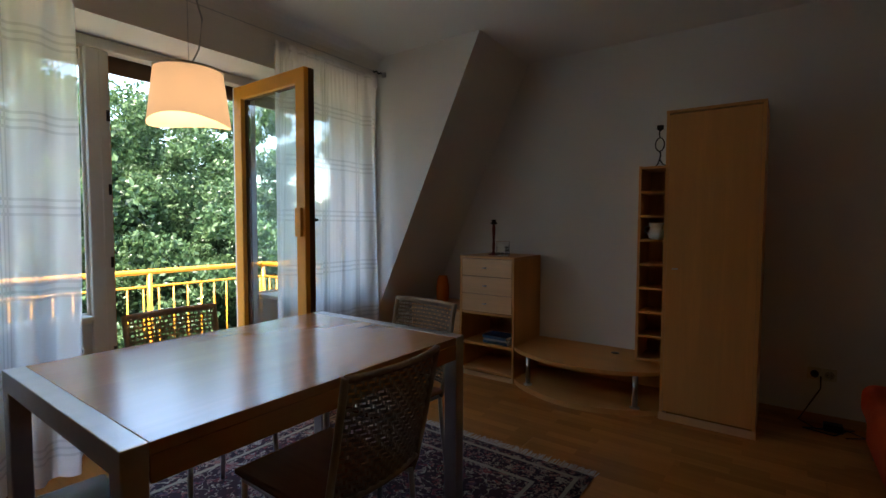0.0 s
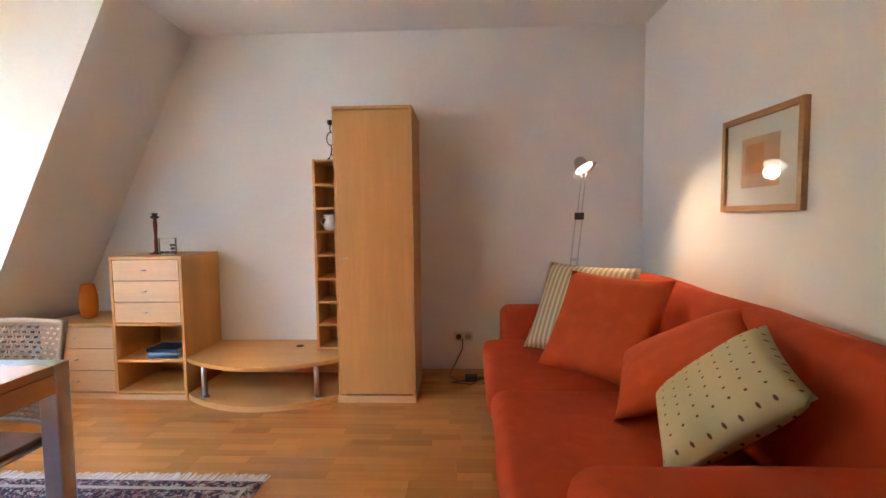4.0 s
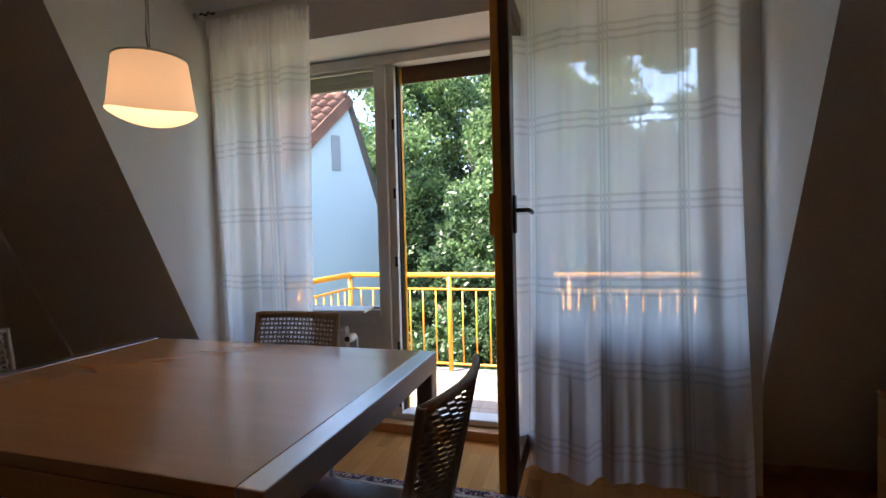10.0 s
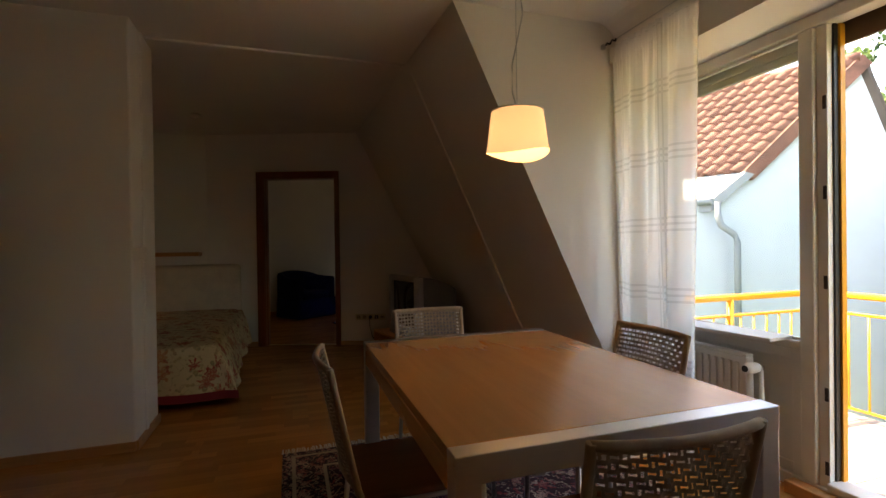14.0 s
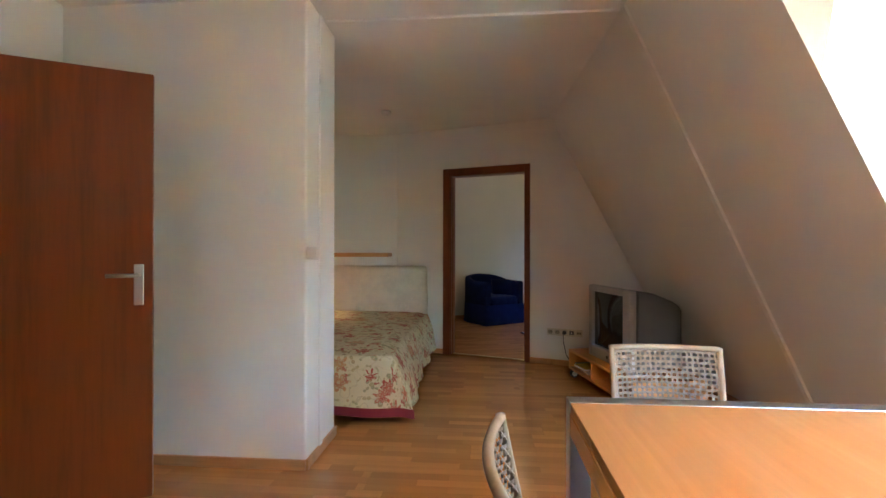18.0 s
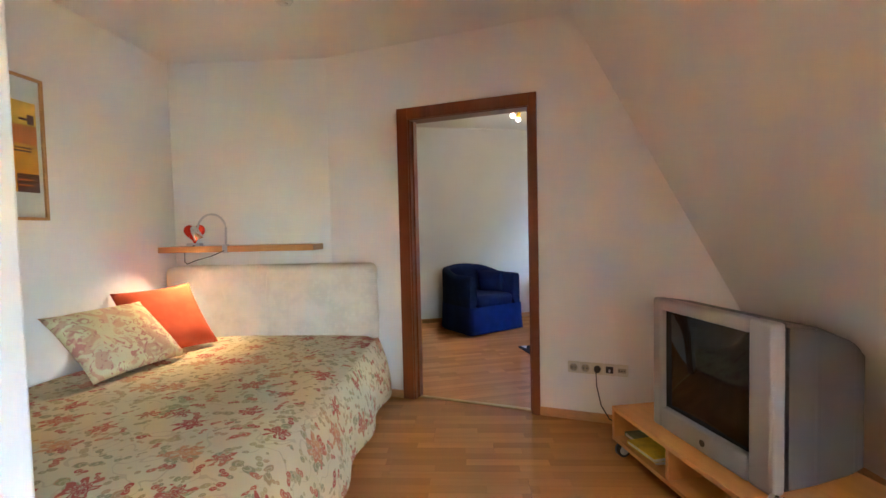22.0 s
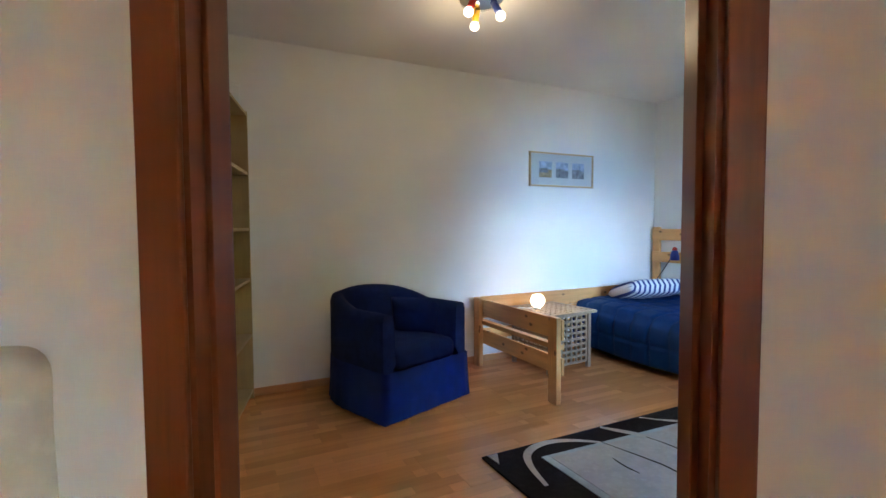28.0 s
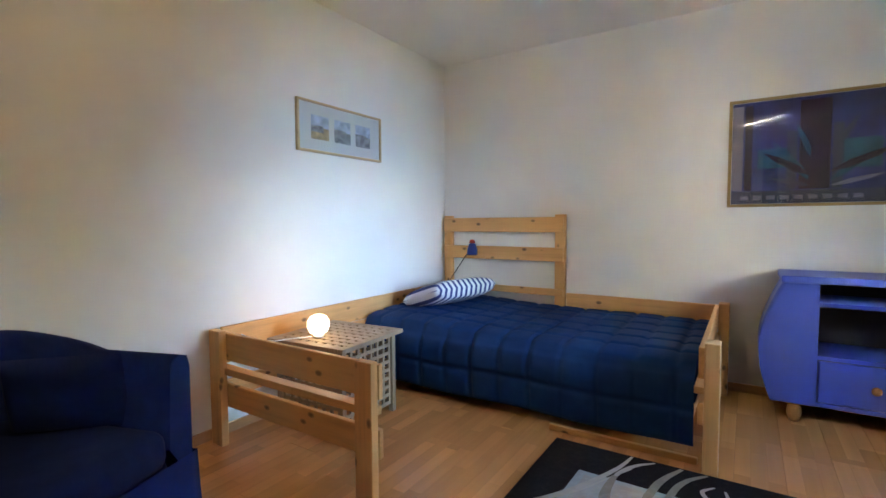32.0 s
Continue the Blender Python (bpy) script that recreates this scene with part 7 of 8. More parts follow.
part("corner_fleck", slab([(2.95, 1.535), (2.89, 1.535), (2.94, 1.63)], 0.0121, 0.0150), WHT, r2, "small white corner fleck")

# pictures
PICT = Matrix.Rotation(math.pi, 4, "Z")
SKY1, SEA1, SAND = ink("print_sky", (0.35, 0.45, 0.60), 0.3, 25), ink("print_grey", (0.20, 0.23, 0.25), 0.6, 40), ink("print_sand", (0.38, 0.30, 0.17), 0.5, 40)
PALEM = ink("print_mount", (0.55, 0.60, 0.60), 0.03)
bl = [(-0.37, -0.14, 0.37, 0.14, PALEM)]
for x in (0.20, 0.0, -0.20):
    bl += [(x - 0.075, -0.075, x + 0.075, 0.075, SKY1), (x - 0.075, -0.075, x + 0.075, 0.0, (SEA1, SEA1, SAND)[(x < -0.1) * 2]), (x - 0.075, -0.03, x + 0.03, 0.012, SEA1)]
LIGHTF = wood("pale_beech_frame", (0.58, 0.42, 0.22), 0.4, axis=0)
picture("picture_frame", "pale wood frame with three small landscape photographs", at2(1.163, 0.0, 1.735) @ PICT, 0.775, 0.32, 0.014, LIGHTF, 0.05, bl)
INDIGO, PURP, TEAL, DARKB, PALE = ink("print_indigo", (0.045, 0.06, 0.22), 0.5, 6), ink("print_dark_plum", (0.035, 0.02, 0.045), 0.4, 8), ink("print_teal", (0.03, 0.12, 0.20), 0.5, 10), ink("print_slate", (0.06, 0.075, 0.13), 0.2), ink("print_lavender", (0.22, 0.22, 0.33), 0.3, 8)
BRASSF = wood("brass_brown_frame", (0.36, 0.25, 0.10), 0.35, axis=0)
bp = picture("picture_frame", "large dark blue abstract poster in a thin brass-brown frame", at2(U0, 2.70, 1.555) @ Matrix.Rotation(radians(90), 4, "Z"), 0.98, 0.68, 0.018, BRASSF, 0.0,
             [(-0.47, -0.32, 0.47, 0.32, INDIGO), (-0.47, -0.235, -0.41, 0.30, PALE), (-0.40, -0.235, -0.36, 0.30, PURP), (-0.12, -0.235, 0.03, 0.30, PURP), (-0.33, -0.1, -0.16, 0.02, TEAL), (0.08, -0.12, 0.26, 0.05, TEAL), (-0.18, -0.235, -0.13, 0.12, DARKB), (0.04, -0.235, 0.09, 0.15, DARKB), (-0.47, -0.32, 0.47, -0.24, DARKB)])


def cut_print(points, layer, material):
    """A flat printed shape lying on the poster's sheet."""
    bm = bmesh.new()
    a = [bm.verts.new((x, -0.0137 - 0.00025 * layer, z)) for x, z in points]
    f = bm.faces.new(a)
    f.normal_update()
    if f.normal.y > 0:
        f.normal_flip()
    part("print", bm, material, bp)


for k, (x, z, reach, deg, wide, mat_) in enumerate(((-0.05, -0.20, 0.34, 128, 0.05, TEAL), (-0.05, -0.16, 0.30, 148, 0.045, PURP), (-0.04, -0.08, 0.26, 112, 0.035, TEAL), (0.02, -0.20, 0.36, 42, 0.05, TEAL), (0.02, -0.14, 0.34, 24, 0.045, PURP), (0.02, -0.05, 0.28, 60, 0.035, DARKB), (-0.05, -0.22, 0.22, 165, 0.03, DARKB), (0.03, -0.22, 0.26, 14, 0.03, PALE))):
    d, s_ = Vector((math.cos(radians(deg)), math.sin(radians(deg)))), Vector((-math.sin(radians(deg)), math.cos(radians(deg))))
    o = Vector((x, z))
    cut_print([tuple(o), tuple(o + d * reach * 0.35 + s_ * wide * 0.5), tuple(o + d * reach * 0.75 + s_ * wide * 0.35), tuple(o + d * reach), tuple(o + d * reach * 0.7 - s_ * wide * 0.4), tuple(o + d * reach * 0.3 - s_ * wide * 0.45)], k, mat_)
cut_print([(-0.075, -0.235), (0.03, -0.235), (0.015, 0.30), (-0.05, 0.30)], 9, PURP)
for k in range(9):
    cut_print([(-0.42 + 0.07 * k, -0.295), (-0.375 + 0.07 * k, -0.295), (-0.375 + 0.07 * k, -0.27), (-0.42 + 0.07 * k, -0.27)], 10, PALE)

# blue bellied cabinet
BLUEP = paint("cornflower_blue_lacquer", (0.075, 0.12, 0.52), 0.35, var=0.05, bump=0.01)
# Near-black in place of blue: the shade of the open shelves is painted in.
BLUE_SHADE = paint("shaded_inside", (0.05, 0.045, 0.05), 0.6)
bc = thing("blue_cabinet", "cornflower blue bellied cabinet with open shelves and a drawer", "cabinet", at2(U0 + 0.012, 2.515))
# local: depth along +x, width along +y
CD, CW, CH = 0.40, 0.78, 0.785


def belly(z):
    f = (z - 0.11) / (CH - 0.11)
    return 0.115 * math.sin(math.pi * (0.16 + 0.84 * min(1, max(0, f))))


for y0, sgn in ((0.0, -1), (CW, 1)):
    bm = bmesh.new()
    pr = []
    for k in range(15):
        z = 0.11 + (CH - 0.11) * k / 14
        b_ = belly(z)
        pr.append([bm.verts.new(p) for p in ((0, y0 + sgn * b_, z), (CD, y0 + sgn * b_, z), (CD, y0 + sgn * b_ - sgn * (0.05 + b_ + 0.10), z), (0, y0 + sgn * b_ - sgn * (0.05 + b_), z))])
    for a, b in zip(pr, pr[1:]):
        for k in range(4):
            f = bm.faces.new((a[k], a[(k + 1) % 4], b[(k + 1) % 4], b[k]))
            f.smooth = k != 1
    bm.faces.new(pr[0])
    bm.faces.new(pr[-1][::-1])
    part("side_panel", bm, BLUEP, bc, "outward-curved blue side")
part("top", box(-0.0, -0.022, CH + 0.001, CD + 0.03, CW + 0.022, CH + 0.04, 0.008), BLUEP, bc)
part("bottom", box(0.0, 0.05, 0.11, CD - 0.002, CW - 0.05, 0.135, 0.004), BLUEP, bc)
part("back_panel", box(0.001, 0.04, 0.136, 0.012, CW - 0.04, CH), BLUE_SHADE, bc, "back panel coloured near-black for the shade inside")
for z in (0.37, 0.66):
    part("shelf", box(0.013, 0.05, z, CD - 0.006, CW - 0.05, z + 0.022, 0.003), BLUEP, bc)
dw = part("drawer_front", box(CD - 0.02, 0.155, 0.14, CD + 0.004, CW - 0.155, 0.365, 0.006), BLUEP, bc)
part("knob", lathe([(0.009, 0.0), (0.009, 0.012), (0.02, 0.02), (0.022, 0.03), (0.012, 0.04), (0.0, 0.042)], 18), PINE_X, dw, "turned pine knob").matrix_local = Matrix.Translation((CD + 0.004, CW / 2, 0.25)) @ Matrix.Rotation(radians(90), 4, "Y")
for x in (0.05, CD - 0.05):
    for y in (0.06, CW - 0.06):
        part("foot", lathe([(0.022, 0.0), (0.034, 0.03), (0.036, 0.06), (0.024, 0.1098), (0.0, 0.1099)], 18, at=(x, y, 0)), PINE_Z, bc, "turned pine foot")

# ceiling spot cluster
cl = thing("ceiling_lamp", "round chrome ceiling lamp with three lit spots and coloured sockets", "lamp", at2(2.78, 1.20, H))
part("canopy", lathe([(0.13, 0.0), (0.135, -0.012), (0.12, -0.035), (0.06, -0.05), (0.0, -0.052)], 32), CHROME, cl, "round chrome canopy")
cols = [paint("red_socket", (0.5, 0.02, 0.01), 0.4), paint("blue_socket", (0.03, 0.06, 0.30), 0.4), paint("yellow_socket", (0.75, 0.42, 0.02), 0.4)]
for k in range(3):
    a = radians(20 + 120 * k)
    d = Vector((math.cos(a), math.sin(a), 0))
    so = part("socket", rod(d * 0.07 + Vector((0, 0, -0.045)), d * 0.10 + Vector((0, 0, -0.10)), 0.02), cols[k], cl, ("red socket", "blue socket", "yellow socket")[k])
    bm = bmesh.new()
    bmesh.ops.create_uvsphere(bm, u_segments=16, v_segments=10, radius=0.028)
    for f in bm.faces:
        f.smooth = True
    part("bulb", moved(bm, Matrix.Translation(d * 0.112 + Vector((0, 0, -0.125)))), glow("spot_bulb", (1.0, 0.82, 0.55), 0.035), so, "glowing bulb")
lamp("ceiling_bulbs", "POINT", tuple(at2(2.78, 1.20, H - 0.30).translation), 0.045, (1.0, 0.74, 0.42), 0.1)

# bedroom window
w2 = thing("window_2", "white bedroom window with two casements", "window", M2 @ Matrix.Translation((0, VN + 0.2, 0)) @ Matrix.Rotation(radians(-90), 4, "Z"), kind="structure")
part("window_frame", frame_ring(RW0 + 0.002, RW1 - 0.002, RZ0 + 0.002, RZ1 - 0.002, 0.06, 0.08), WHITE_PL, w2)
mid = (RW0 + RW1) / 2
for y0, y1 in ((RW0 + 0.063, mid - 0.002), (mid + 0.002, RW1 - 0.063)):
    sash = part("sash", frame_ring(y0, y1, RZ0 + 0.063, RZ1 - 0.063, 0.05, 0.06), WHITE_PL, w2)
    pn = part("pane", box(-0.003, y0 + 0.048, RZ0 + 0.11, 0.003, y1 - 0.048, RZ1 - 0.11), PANE, sash)
    pn.visible_shadow = False
solo("window_sill_board", box(RW0 - 0.03, VN - 0.12, RZ0 - 0.03, RW1 + 0.03, VN - 0.001, RZ0 - 0.001, 0.004), WHITE_PL, "white window sill in the bedroom", "window sill", at2(0, 0), kind="structure")
day = lamp("bedroom_daylight", "AREA", tuple(at2(1.35, VN + 0.12, 1.3).translation), 0.062, (0.28, 0.53, 1.0), (0.75, 0.85), tuple(at2(1.0, 0, 0.95).translation))
day.data.spread = radians(45)


# ---- outside: balcony, neighbour house, trees, ground ----
GZ = -3.4
TILEC = paint("balcony_tile", (0.28, 0.235, 0.19), 0.6, var=0.15, scale=9)
GROUT = paint("tile_joint", (0.19, 0.17, 0.15), 0.9)
BX0, BX1, BY0, BY1, BZ = -4.75, -3.03, -0.05, 3.35, -0.20
balcony = setting("balcony_floor", box(BX0 - 0.12, BY0 - 0.12, BZ - 0.2, BX1, BY1 + 0.12, BZ - 0.004), GROUT, "tiled balcony slab in sunlight", "balcony")
tile_me = mesh_of(box(-0.147, -0.147, -0.006, 0.147, 0.147, 0.0, 0.002, 1), "tile", TILEC)
x = BX0 + 0.06
while x < BX1 - 0.1:
    y = BY0 + 0.05
    while y < BY1 - 0.1:
        share("tile", tile_me, balcony, Matrix.Translation((x + 0.1, y + 0.15, BZ + 0.001)))
        y += 0.3
    x += 0.3
railing = thing("balcony_railing", "yellow-painted steel balcony railing with round top rail and thin bars", "railing", kind="structure")
RT, RB = 0.74, -0.13
part("top_rail", rod((BX0, BY0, RT), (BX0, BY1, RT), 0.025), YELLOW, railing)
part("top_rail", rod((BX0, BY0, RT), (BX1 - 0.02, BY0, RT), 0.025), YELLOW, railing)
part("top_rail", rod((BX0, BY1, RT), (BX1 - 0.02, BY1, RT), 0.025), YELLOW, railing)
for z in (RT - 0.14, RB):
    part("bar_rail", rod((BX0, BY0, z), (BX0, BY1, z), 0.011), YELLOW, railing)
    part("bar_rail", rod((BX0, BY0, z), (BX1 - 0.02, BY0, z), 0.011), YELLOW, railing)
    part("bar_rail", rod((BX0, BY1, z), (BX1 - 0.02, BY1, z), 0.011), YELLOW, railing)
post_me = mesh_of(rod((0, 0, BZ), (0, 0, RT), 0.023), "post", YELLOW)
bar_me = mesh_of(rod((0, 0, RB), (0, 0, RT - 0.14), 0.0075, seg=8), "bar", YELLOW)
for y in (BY0, 1.02, 2.15, BY1):
    share("post", post_me, railing, Matrix.Translation((BX0, y, 0)))
for y in (BY0, BY1):
    share("post", post_me, railing, Matrix.Translation((BX0 + 0.9, y, 0)))
y = BY0 + 0.12
while y < BY1:
    share("bar", bar_me, railing, Matrix.Translation((BX0, y, 0)))
    y += 0.135
x = BX0 + 0.12
while x < BX1 - 0.05:
    for y in (BY0, BY1):
        share("bar", bar_me, railing, Matrix.Translation((x, y, 0)))
    x += 0.135

GRASS = paint("lawn", (0.07, 0.12, 0.03), 0.9, var=0.35, scale=1.5, bump=0.05, grain=20)
setting("ground", box(-600, -600, GZ - 1, 600, 600, GZ), GRASS, "green garden ground reaching the horizon", "ground")

# own house front below and beside the window, kept plain
PLASTER = paint("outer_plaster", (0.72, 0.72, 0.70), 0.9, var=0.04, scale=3, bump=0.03)
setting("wall_outer", box(-3.03, -0.9, GZ, -2.96, 4.3, -0.21), PLASTER, "white plastered outer wall below the balcony")

# neighbour house: gable towards the balcony
ROOF = paint("roof_tile_clay", (0.185, 0.075, 0.052), 0.7, var=0.4, scale=5, bump=0.04)
nt_roof = ROOF.node_tree
own_tone = nt_roof.nodes.new("ShaderNodeObjectInfo")
varied = nt_roof.nodes.new("ShaderNodeMix")
varied.data_type, varied.blend_type = "RGBA", "MULTIPLY"
varied.inputs["Factor"].default_value = 1.0
base_in = nt_roof.nodes["Principled BSDF"].inputs["Base Color"]
nt_roof.links.new(base_in.links[0].from_socket, varied.inputs[6])
nt_roof.links.new(ramp(nt_roof, own_tone.outputs["Random"], [(0.0, (0.62, 0.58, 0.56)), (1.0, (1.0, 1.0, 1.0))]), varied.inputs[7])
nt_roof.links.new(varied.outputs[2], base_in)
FASCIA = paint("grey_fascia", (0.25, 0.275, 0.30), 0.6, var=0.06)
DARKW = paint("dark_verge", (0.07, 0.055, 0.05), 0.7)
BLUEW = paint("pale_blue_house_plaster", (0.48, 0.535, 0.60), 0.9, var=0.03, scale=2, bump=0.03)

# local: x along the gable, gable wall in the plane y = 0 seen from +y, ridge running off obliquely
NH = Matrix.Translation((-9.9, -2.9, GZ)) @ Matrix.Rotation(math.atan2(-0.458, 0.889), 4, "Z")
house = thing("neighbour_house", "pale blue plastered gable house with a red clay tile roof", "house", NH)
RID = Vector((0.788, -0.613, 0)) * 6.0
APEX, EAVE_L, EAVE_R = Vector((-0.13, 0, 4.27 - GZ)), Vector((1.72, 0, 2.37 - GZ)), Vector((-1.18, 0, 1.3 - GZ))


def swept(points, way):
    bm = bmesh.new()
    a = [bm.verts.new(p) for p in points]
    b = [bm.verts.new(Vector(p) + way) for p in points]
    bm.faces.new(a)
    bm.faces.new(b[::-1])
    n = len(a)
    for k in range(n):
        bm.faces.new((a[k], b[k], b[(k + 1) % n], a[(k + 1) % n]))
    return bm


part("wall", swept([(EAVE_R.x, 0, 0), (3.2, 0, 0), (3.2, 0, 1.86 - GZ), (2.2, 0, 1.86 - GZ), EAVE_L, APEX, EAVE_R], RID), BLUEW, house)
n1 = Vector((EAVE_L.z - APEX.z, 0, -(EAVE_L.x - APEX.x))).normalized() * -1
over = (EAVE_L - APEX) * 1.02
back = RID.normalized() * -0.10
roof = part("roof", swept([APEX + back + n1 * 0.01, APEX + over + back + n1 * 0.01, APEX + over + back + n1 * 0.08, APEX + back + n1 * 0.08], RID), ROOF, house)
part("roof", swept([APEX + back, APEX + (EAVE_R - APEX) * 1.03 + back, APEX + (EAVE_R - APEX) * 1.03 + back + Vector((-0.055, 0, 0.025)), APEX + back + Vector((-0.03, 0, 0.07))], RID), DARKW, house, "dark steep roof side")
# pantiles on the slope that shows
rows, cols = 11, 23
down, along = over / rows, RID.normalized() * 0.225
bm = bmesh.new()
prof = [(-0.02, 0.0), (0.015, 0.045), (0.06, 0.085), (0.11, 0.065), (0.15, 0.010), (0.20, 0.0), (0.232, 0.006)]
last = None
for q, hgt in prof:
    p = RID.normalized() * q
    a = bm.verts.new(p + n1 * (hgt + 0.035))
    b = bm.verts.new(p + down * 1.08 + n1 * (hgt + 0.075))
    c = bm.verts.new(p + down * 1.08 + n1 * (hgt + 0.025))
    if last:
        bm.faces.new((last[0], last[1], b, a)).smooth = True
        bm.faces.new((last[1], last[2], c, b))
    last = (a, b, c)
tile_me = mesh_of(bm, "roof_tile", ROOF)
for i in range(rows):
    for j in range(cols):
        share("roof_tile", tile_me, roof, Matrix.Translation(APEX + back + n1 * 0.05 + down * i + along * j))
for j in range(14):
    share("ridge_tile", mesh_of(rod((0, 0, 0), RID.normalized() * 0.44, 0.09, 0.10, 12), "ridge_tile", ROOF) if j == 0 else ridge_me, roof, Matrix.Translation(APEX + back + n1 * 0.06 + RID.normalized() * 0.42 * j))
    if j == 0:
        ridge_me = bpy.data.meshes["ridge_tile"]
part("verge_board", swept([APEX + back * 1.5 + n1 * 0.10, APEX + over + back * 1.5 + n1 * 0.10, APEX + over + back * 1.5 - n1 * 0.12, APEX + back * 1.5 - n1 * 0.12], RID.normalized() * 0.06), ROOF, house, "clay verge edge of the roof")
e2 = APEX + over
part("fascia", swept([e2 + back * 2 + Vector((0.08, 0, 0.07)), e2 + back * 2 + Vector((0.66, 0, -0.42)), e2 + back * 2 + Vector((0.66, 0, -0.62)), e2 + back * 2 + Vector((-0.06, 0, 0.02))], RID), FASCIA, house, "grey boxed eave")
part("gutter", rod(e2 + back * 3 + Vector((0.74, 0, -0.44)), e2 + Vector((0.74, 0, -0.44)) + RID, 0.06), FASCIA, house)
g0 = e2 + back * 3 + Vector((0.68, 0.08, -0.46))
part("downpipe", tube([g0, g0 + Vector((0, 0, -0.25)), g0 + Vector((-0.05, 0, -0.42)), g0 + Vector((-0.26, 0, -0.58)), g0 + Vector((-0.31, 0, -0.72)), g0 + Vector((-0.31, 0, -4.0))], 0.055, 10), FASCIA, house, "grey downpipe with a swan neck")
wn_ = part("window", box(0.04, -0.02, 2.62 - GZ, 0.26, 0.03, 3.40 - GZ, 0.004), FASCIA, house, "narrow gable window")
part("pane", box(0.065, 0.028, 2.645 - GZ, 0.235, 0.034, 3.375 - GZ), paint("grey_blind_pane", (0.24, 0.24, 0.28), 0.3, var=0.05), wn_)
part("chimney", box(-1.22, -0.9, 1.6 - GZ, -0.86, -0.6, 2.95 - GZ, 0.01), FASCIA, house)


# ---- trees ----
LEAF = translucent("leaf_green", (0.075, 0.145, 0.025), 0.5)
LEAF2 = translucent("leaf_dark", (0.035, 0.085, 0.018), 0.45)
BARK = paint("bark", (0.10, 0.075, 0.05), 0.9, var=0.3, scale=10, bump=0.08, grain=25)


def vary_leaf(m, lo, hi):
    nt = m.node_tree
    geo = nt.nodes.new("ShaderNodeNewGeometry")
    col = ramp(nt, geo.outputs["Random Per Island"], [(0.0, lo), (1.0, hi)])
    for n in list(nt.nodes):
        if n.type == "BSDF_PRINCIPLED":
            nt.links.new(col, n.inputs["Base Color"])
            n.inputs["Roughness"].default_value = 0.38
        if n.type == "BSDF_TRANSLUCENT":
            nt.links.new(col, n.inputs[0])


vary_leaf(LEAF, (0.020, 0.060, 0.020), (0.20, 0.31, 0.12))
vary_leaf(LEAF2, (0.012, 0.040, 0.016), (0.12, 0.20, 0.085))


def crown(seed, wide, tall, clumps, leaves, size):
    """Leaves in clumps over an uneven crown; every leaf a bent blade of its own."""
    rnd = np.random.RandomState(seed)
    cs = []
    while len(cs) < clumps:
        p = rnd.uniform(-1, 1, 3)
        d = np.linalg.norm(p)
        if 0.35 < d < 1 and rnd.rand() < d:
            cs.append(p * [wide, wide, tall / 2] * rnd.uniform(0.75, 1.05))
    cs = np.array(cs)
    rad = rnd.uniform(0.10, 0.2, clumps) * wide * 1.5
    idx = rnd.randint(0, clumps, leaves)
    g = rnd.normal(size=(leaves, 3))
    g /= np.linalg.norm(g, axis=1)[:, None]
    c = cs[idx] + g * (rad[idx] * rnd.uniform(0.35, 1.0, leaves))[:, None] * [1, 1, 0.75]
    ax = rnd.normal(size=(leaves, 3)) + [0, 0, -0.6]
    ax /= np.linalg.norm(ax, axis=1)[:, None]
    sd = np.cross(ax, rnd.normal(size=(leaves, 3)) + [0, 0, 0.8])
    sd /= np.linalg.norm(sd, axis=1)[:, None] + 1e-9
    s = (size * rnd.uniform(0.6, 1.3, leaves))[:, None]
    nrm = np.cross(ax, sd)
    v = np.stack([c - ax * s, c + sd * s * 0.62 + nrm * s * 0.18, c + ax * s, c - sd * s * 0.62 + nrm * s * 0.18], 1).reshape(-1, 3)
    q = np.arange(leaves)[:, None] * 4
    tri = np.concatenate([q + [0, 1, 2], q + [0, 2, 3]], 1).reshape(-1, 3)
    me = bpy.data.meshes.new("crown")
    me.from_pydata(v.tolist(), [], tri.tolist())
    return me


def tree(m, seed, wide, tall, base, leaves, size, leaf, label):
    t = thing("tree", label, "tree", m, group="garden trees")
    rnd = random.Random(seed)
    bm = tube([(0, 0, 0), (0.05, 0.03, base * 0.5), (0.0, 0.1, base), (0.1, 0.1, base + tall * 0.5)], 0.16, 10)
    for v in bm.verts:
        k = max(0.25, 1 - v.co.z / (base + tall * 0.75))
        v.co.x *= k
        v.co.y *= k
    part("trunk", bm, BARK, t)
    for k in range(7):
        a = k * 2.4 + rnd.random()
        z = base * 0.75 + k * tall * 0.07
        r = wide * rnd.uniform(0.5, 0.8)
        limb = tube([(0, 0.08, z), (r * 0.4 * math.cos(a), r * 0.4 * math.sin(a), z + tall * 0.12), (r * math.cos(a), r * math.sin(a), z + tall * 0.22)], 0.045, 6)
        part("limb", limb, BARK, t)
    me = crown(seed, wide, tall, 60, leaves, size)
    me.materials.append(leaf)
    cr = new("crown", me)
    cr.parent = t
    cr.location = (0, 0, base + tall * 0.5)
    return t


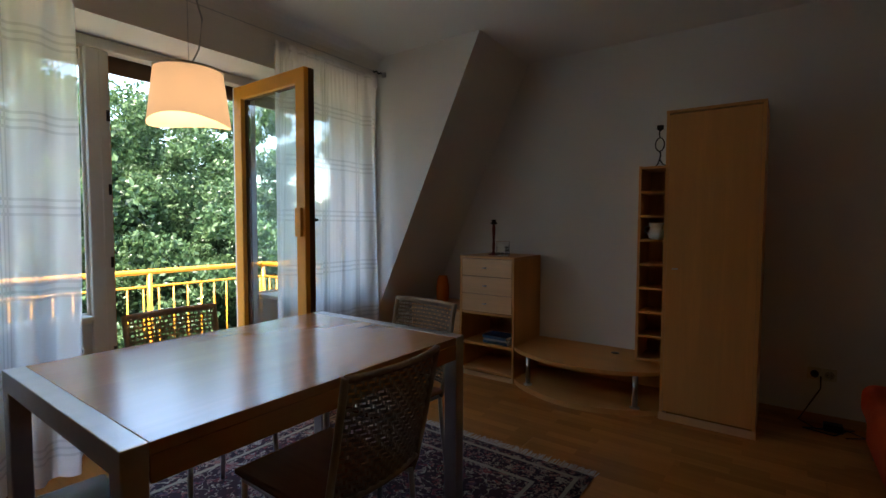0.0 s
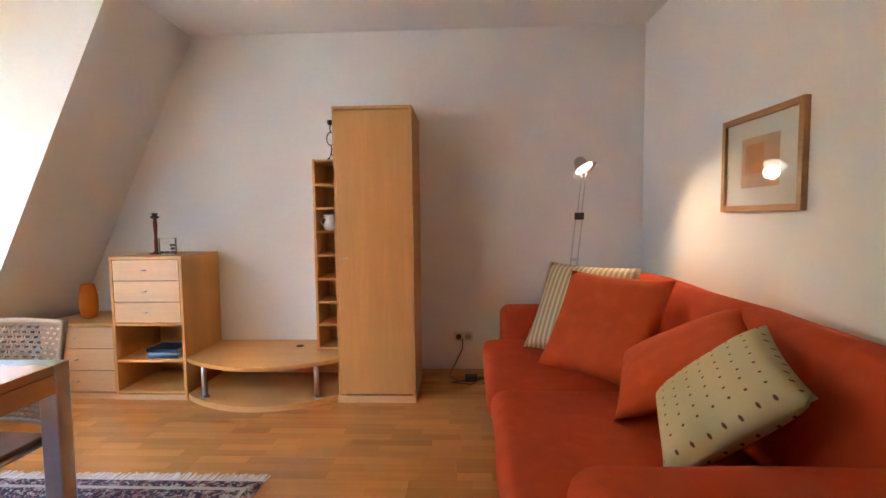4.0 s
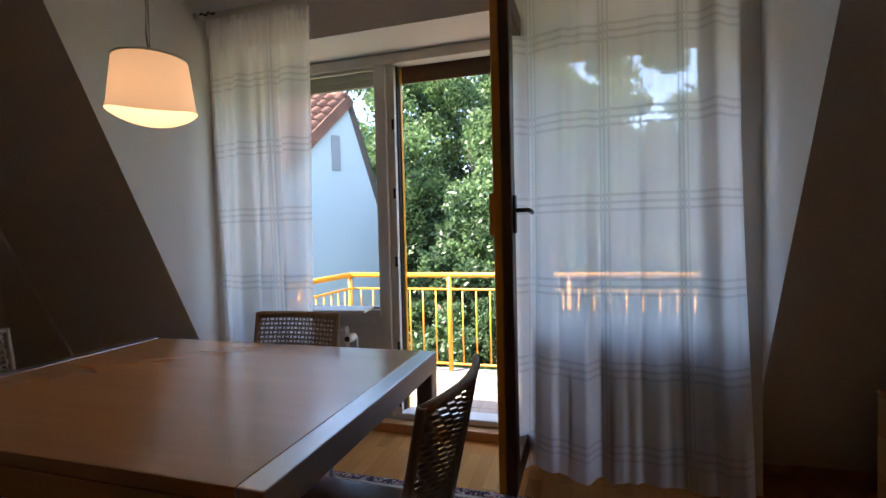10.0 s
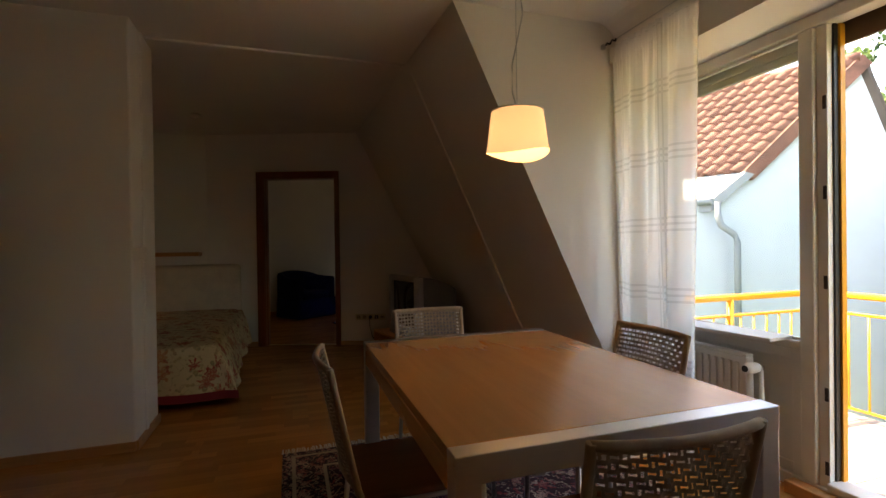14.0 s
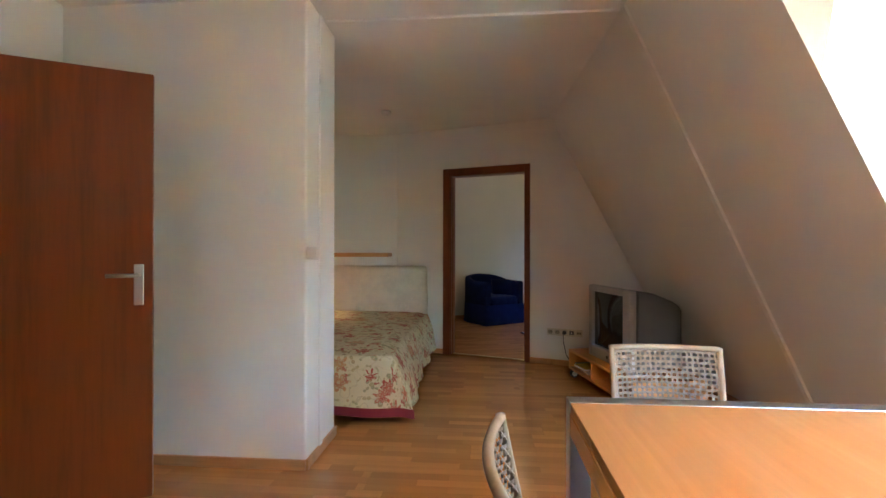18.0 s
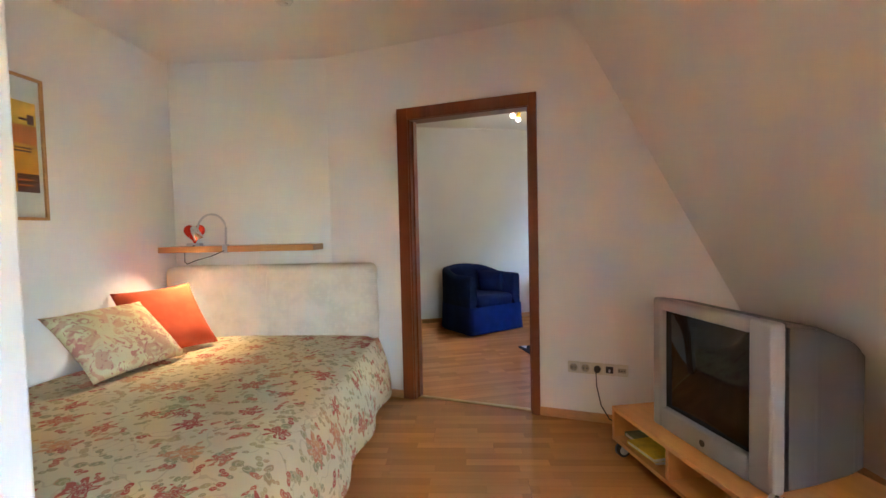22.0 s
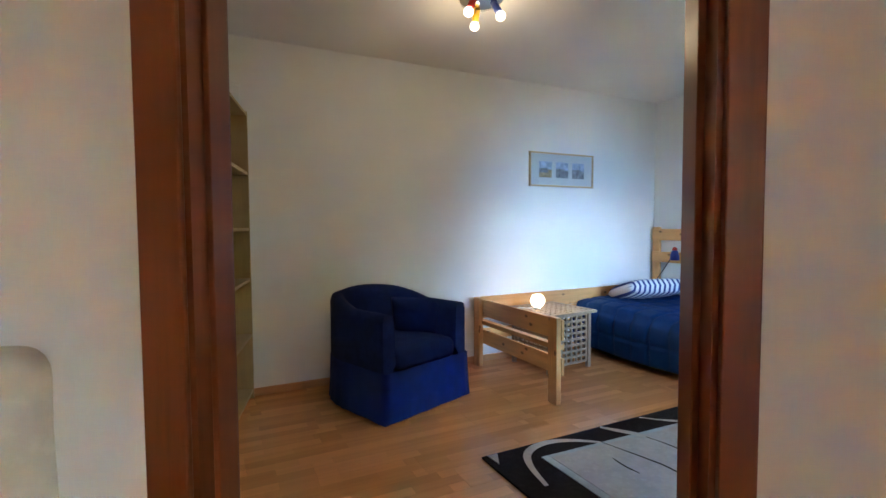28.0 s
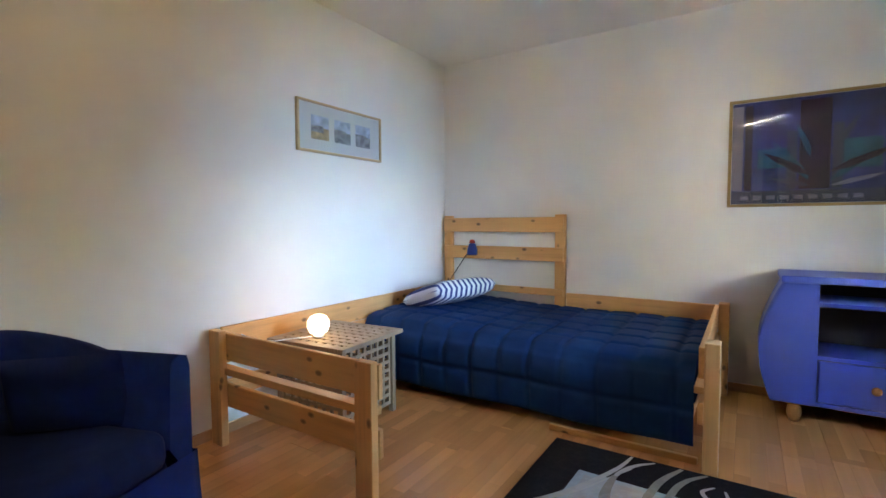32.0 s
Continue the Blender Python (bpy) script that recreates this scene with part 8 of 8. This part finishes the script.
t1 = tree(Matrix.Translation((-10.5, 1.6, GZ)), 5, 2.3, 8.0, 1.2, 40000, 0.055, LEAF, "leafy green garden tree in sunlight")
t2 = tree(Matrix.Translation((-11.0, 4.6, GZ)), 9, 2.2, 6.5, 0.8, 38000, 0.052, LEAF2, "dense dark green garden tree with climbing leaves")
for src, x, y, k, deg in ((t1, -13.5, -0.6, 1.25, 70), (t1, -16.0, 3.4, 1.2, 150), (t2, -13.8, 6.8, 1.25, 40), (t1, -15.5, 9.5, 1.1, 220), (t2, -9.2, 3.0, 0.62, 110), (t2, -8.6, 0.9, 0.55, 300), (t2, -18.0, -3.0, 1.8, 20), (t1, -12.0, 12.0, 0.9, 310), (t2, -9.0, 6.0, 0.7, 200), (t1, -21.0, 7.0, 1.1, 15), (t1, -16.5, -5.2, 1.35, 260)):
    copy_thing(src, Matrix.Translation((x, y, GZ)) @ Matrix.Rotation(radians(deg), 4, "Z") @ Matrix.Scale(k, 4))

# shrubs that close the garden off below the railing
t3 = tree(Matrix.Translation((-8.2, 4.3, GZ)), 21, 1.5, 4.6, 0.25, 20000, 0.058, LEAF2, "dense dark green garden shrub")
for x, y, k, deg in ((-8.4, 1.9, 0.95, 80), (-7.7, 3.3, 0.8, 150), (-8.6, 6.0, 1.05, 220), (-9.6, 0.4, 1.1, 310), (-9.3, 8.0, 1.15, 30), (-10.6, 3.2, 1.35, 260), (-8.0, 5.2, 0.85, 340), (-11.2, 0.2, 1.1, 60), (-10.4, -1.4, 0.62, 15), (-13.1, -2.6, 1.35, 190), (-11.6, -1.3, 0.75, 250), (-13.5, 1.5, 1.5, 100)):
    copy_thing(t3, Matrix.Translation((x, y, GZ)) @ Matrix.Rotation(radians(deg), 4, "Z") @ Matrix.Scale(k, 4))

# ---- floors, laid board by board ----
def boards(floor, stuff, cut, x0, x1, y0, y1, length=1.285, width=0.192):
    """Rows of laminate boards over a rectangle, each an object, kept on one side of the line cut = (point, way to keep)."""
    point, keep = cut
    cache = {}
    row, y = 0, y0
    while y < y1 - 0.01:
        x = x0 - random.random() * length
        while x < x1:
            a, b = max(x, x0), min(x + length, x1)
            yb = min(y + width, y1)
            away = [(Vector((px, py)) - point).dot(keep) for px in (a, b) for py in (y, yb)]
            if b - a > 0.03 and max(away) > 0 > min(away):
                bm = box(-(b - a) / 2 + 0.0003, -(yb - y) / 2 + 0.0003, -0.008, (b - a) / 2 - 0.0003, (yb - y) / 2 - 0.0003, 0.0)
                here = Vector((point.x - (a + b) / 2, point.y - (y + yb) / 2, 0))
                bmesh.ops.bisect_plane(bm, geom=bm.verts[:] + bm.edges[:] + bm.faces[:], plane_co=here, plane_no=(-keep.x, -keep.y, 0), clear_outer=True)
                share("floor_board", mesh_of(bm, "board", stuff), floor, Matrix.Translation(((a + b) / 2, (y + yb) / 2, 0.0)))
            elif b - a > 0.03 and min(away) >= 0:
                key = (round(b - a, 4), round(yb - y, 4))
                if key not in cache:
                    cache[key] = mesh_of(box(-key[0] / 2 + 0.0003, -key[1] / 2 + 0.0003, -0.008, key[0] / 2 - 0.0003, key[1] / 2 - 0.0003, 0.0, bevel=0.0004, seg=1), "board", stuff)
                share("floor_board", cache[key], floor, Matrix.Translation(((a + b) / 2, (y + yb) / 2, 0.0)))
            x += length
        y += width
        row += 1


sub = slab([(-2.93, YN + 0.02), tuple(MID_B), tuple(MID_A), (XE + 0.02, -3.6), (XE + 0.02, YN + 0.02)], -0.2, -0.009)
floor = setting("floor", sub, SUBFLOOR, "glossy beech-coloured strip laminate floor of the living room", "floor")
boards(floor, FLOOR, (MID_A, DN), -2.95, XE + 0.02, -3.55, YN + 0.02)
sub = slab([(U0 - 0.1, -0.1), (UE + 0.1, -0.1), (UE + 0.1, 2.3), (2.5, VN), (U0 - 0.1, VN)], -0.2, -0.0095)
floor_bed = setting("floor_bedroom", sub, SUBFLOOR, "pale beech-coloured strip laminate floor of the bedroom", "floor", m=M2)
R2 = M2.to_3x3().inverted()
cut_at = (M2.inverted() @ Vector((MID_A.x, MID_A.y, 0))).to_2d()
cut_way = (R2 @ Vector((-DN.x, -DN.y, 0))).to_2d()
boards(floor_bed, FLOOR_B, (cut_at, cut_way), U0, UE + 0.02, 0.0, VN)
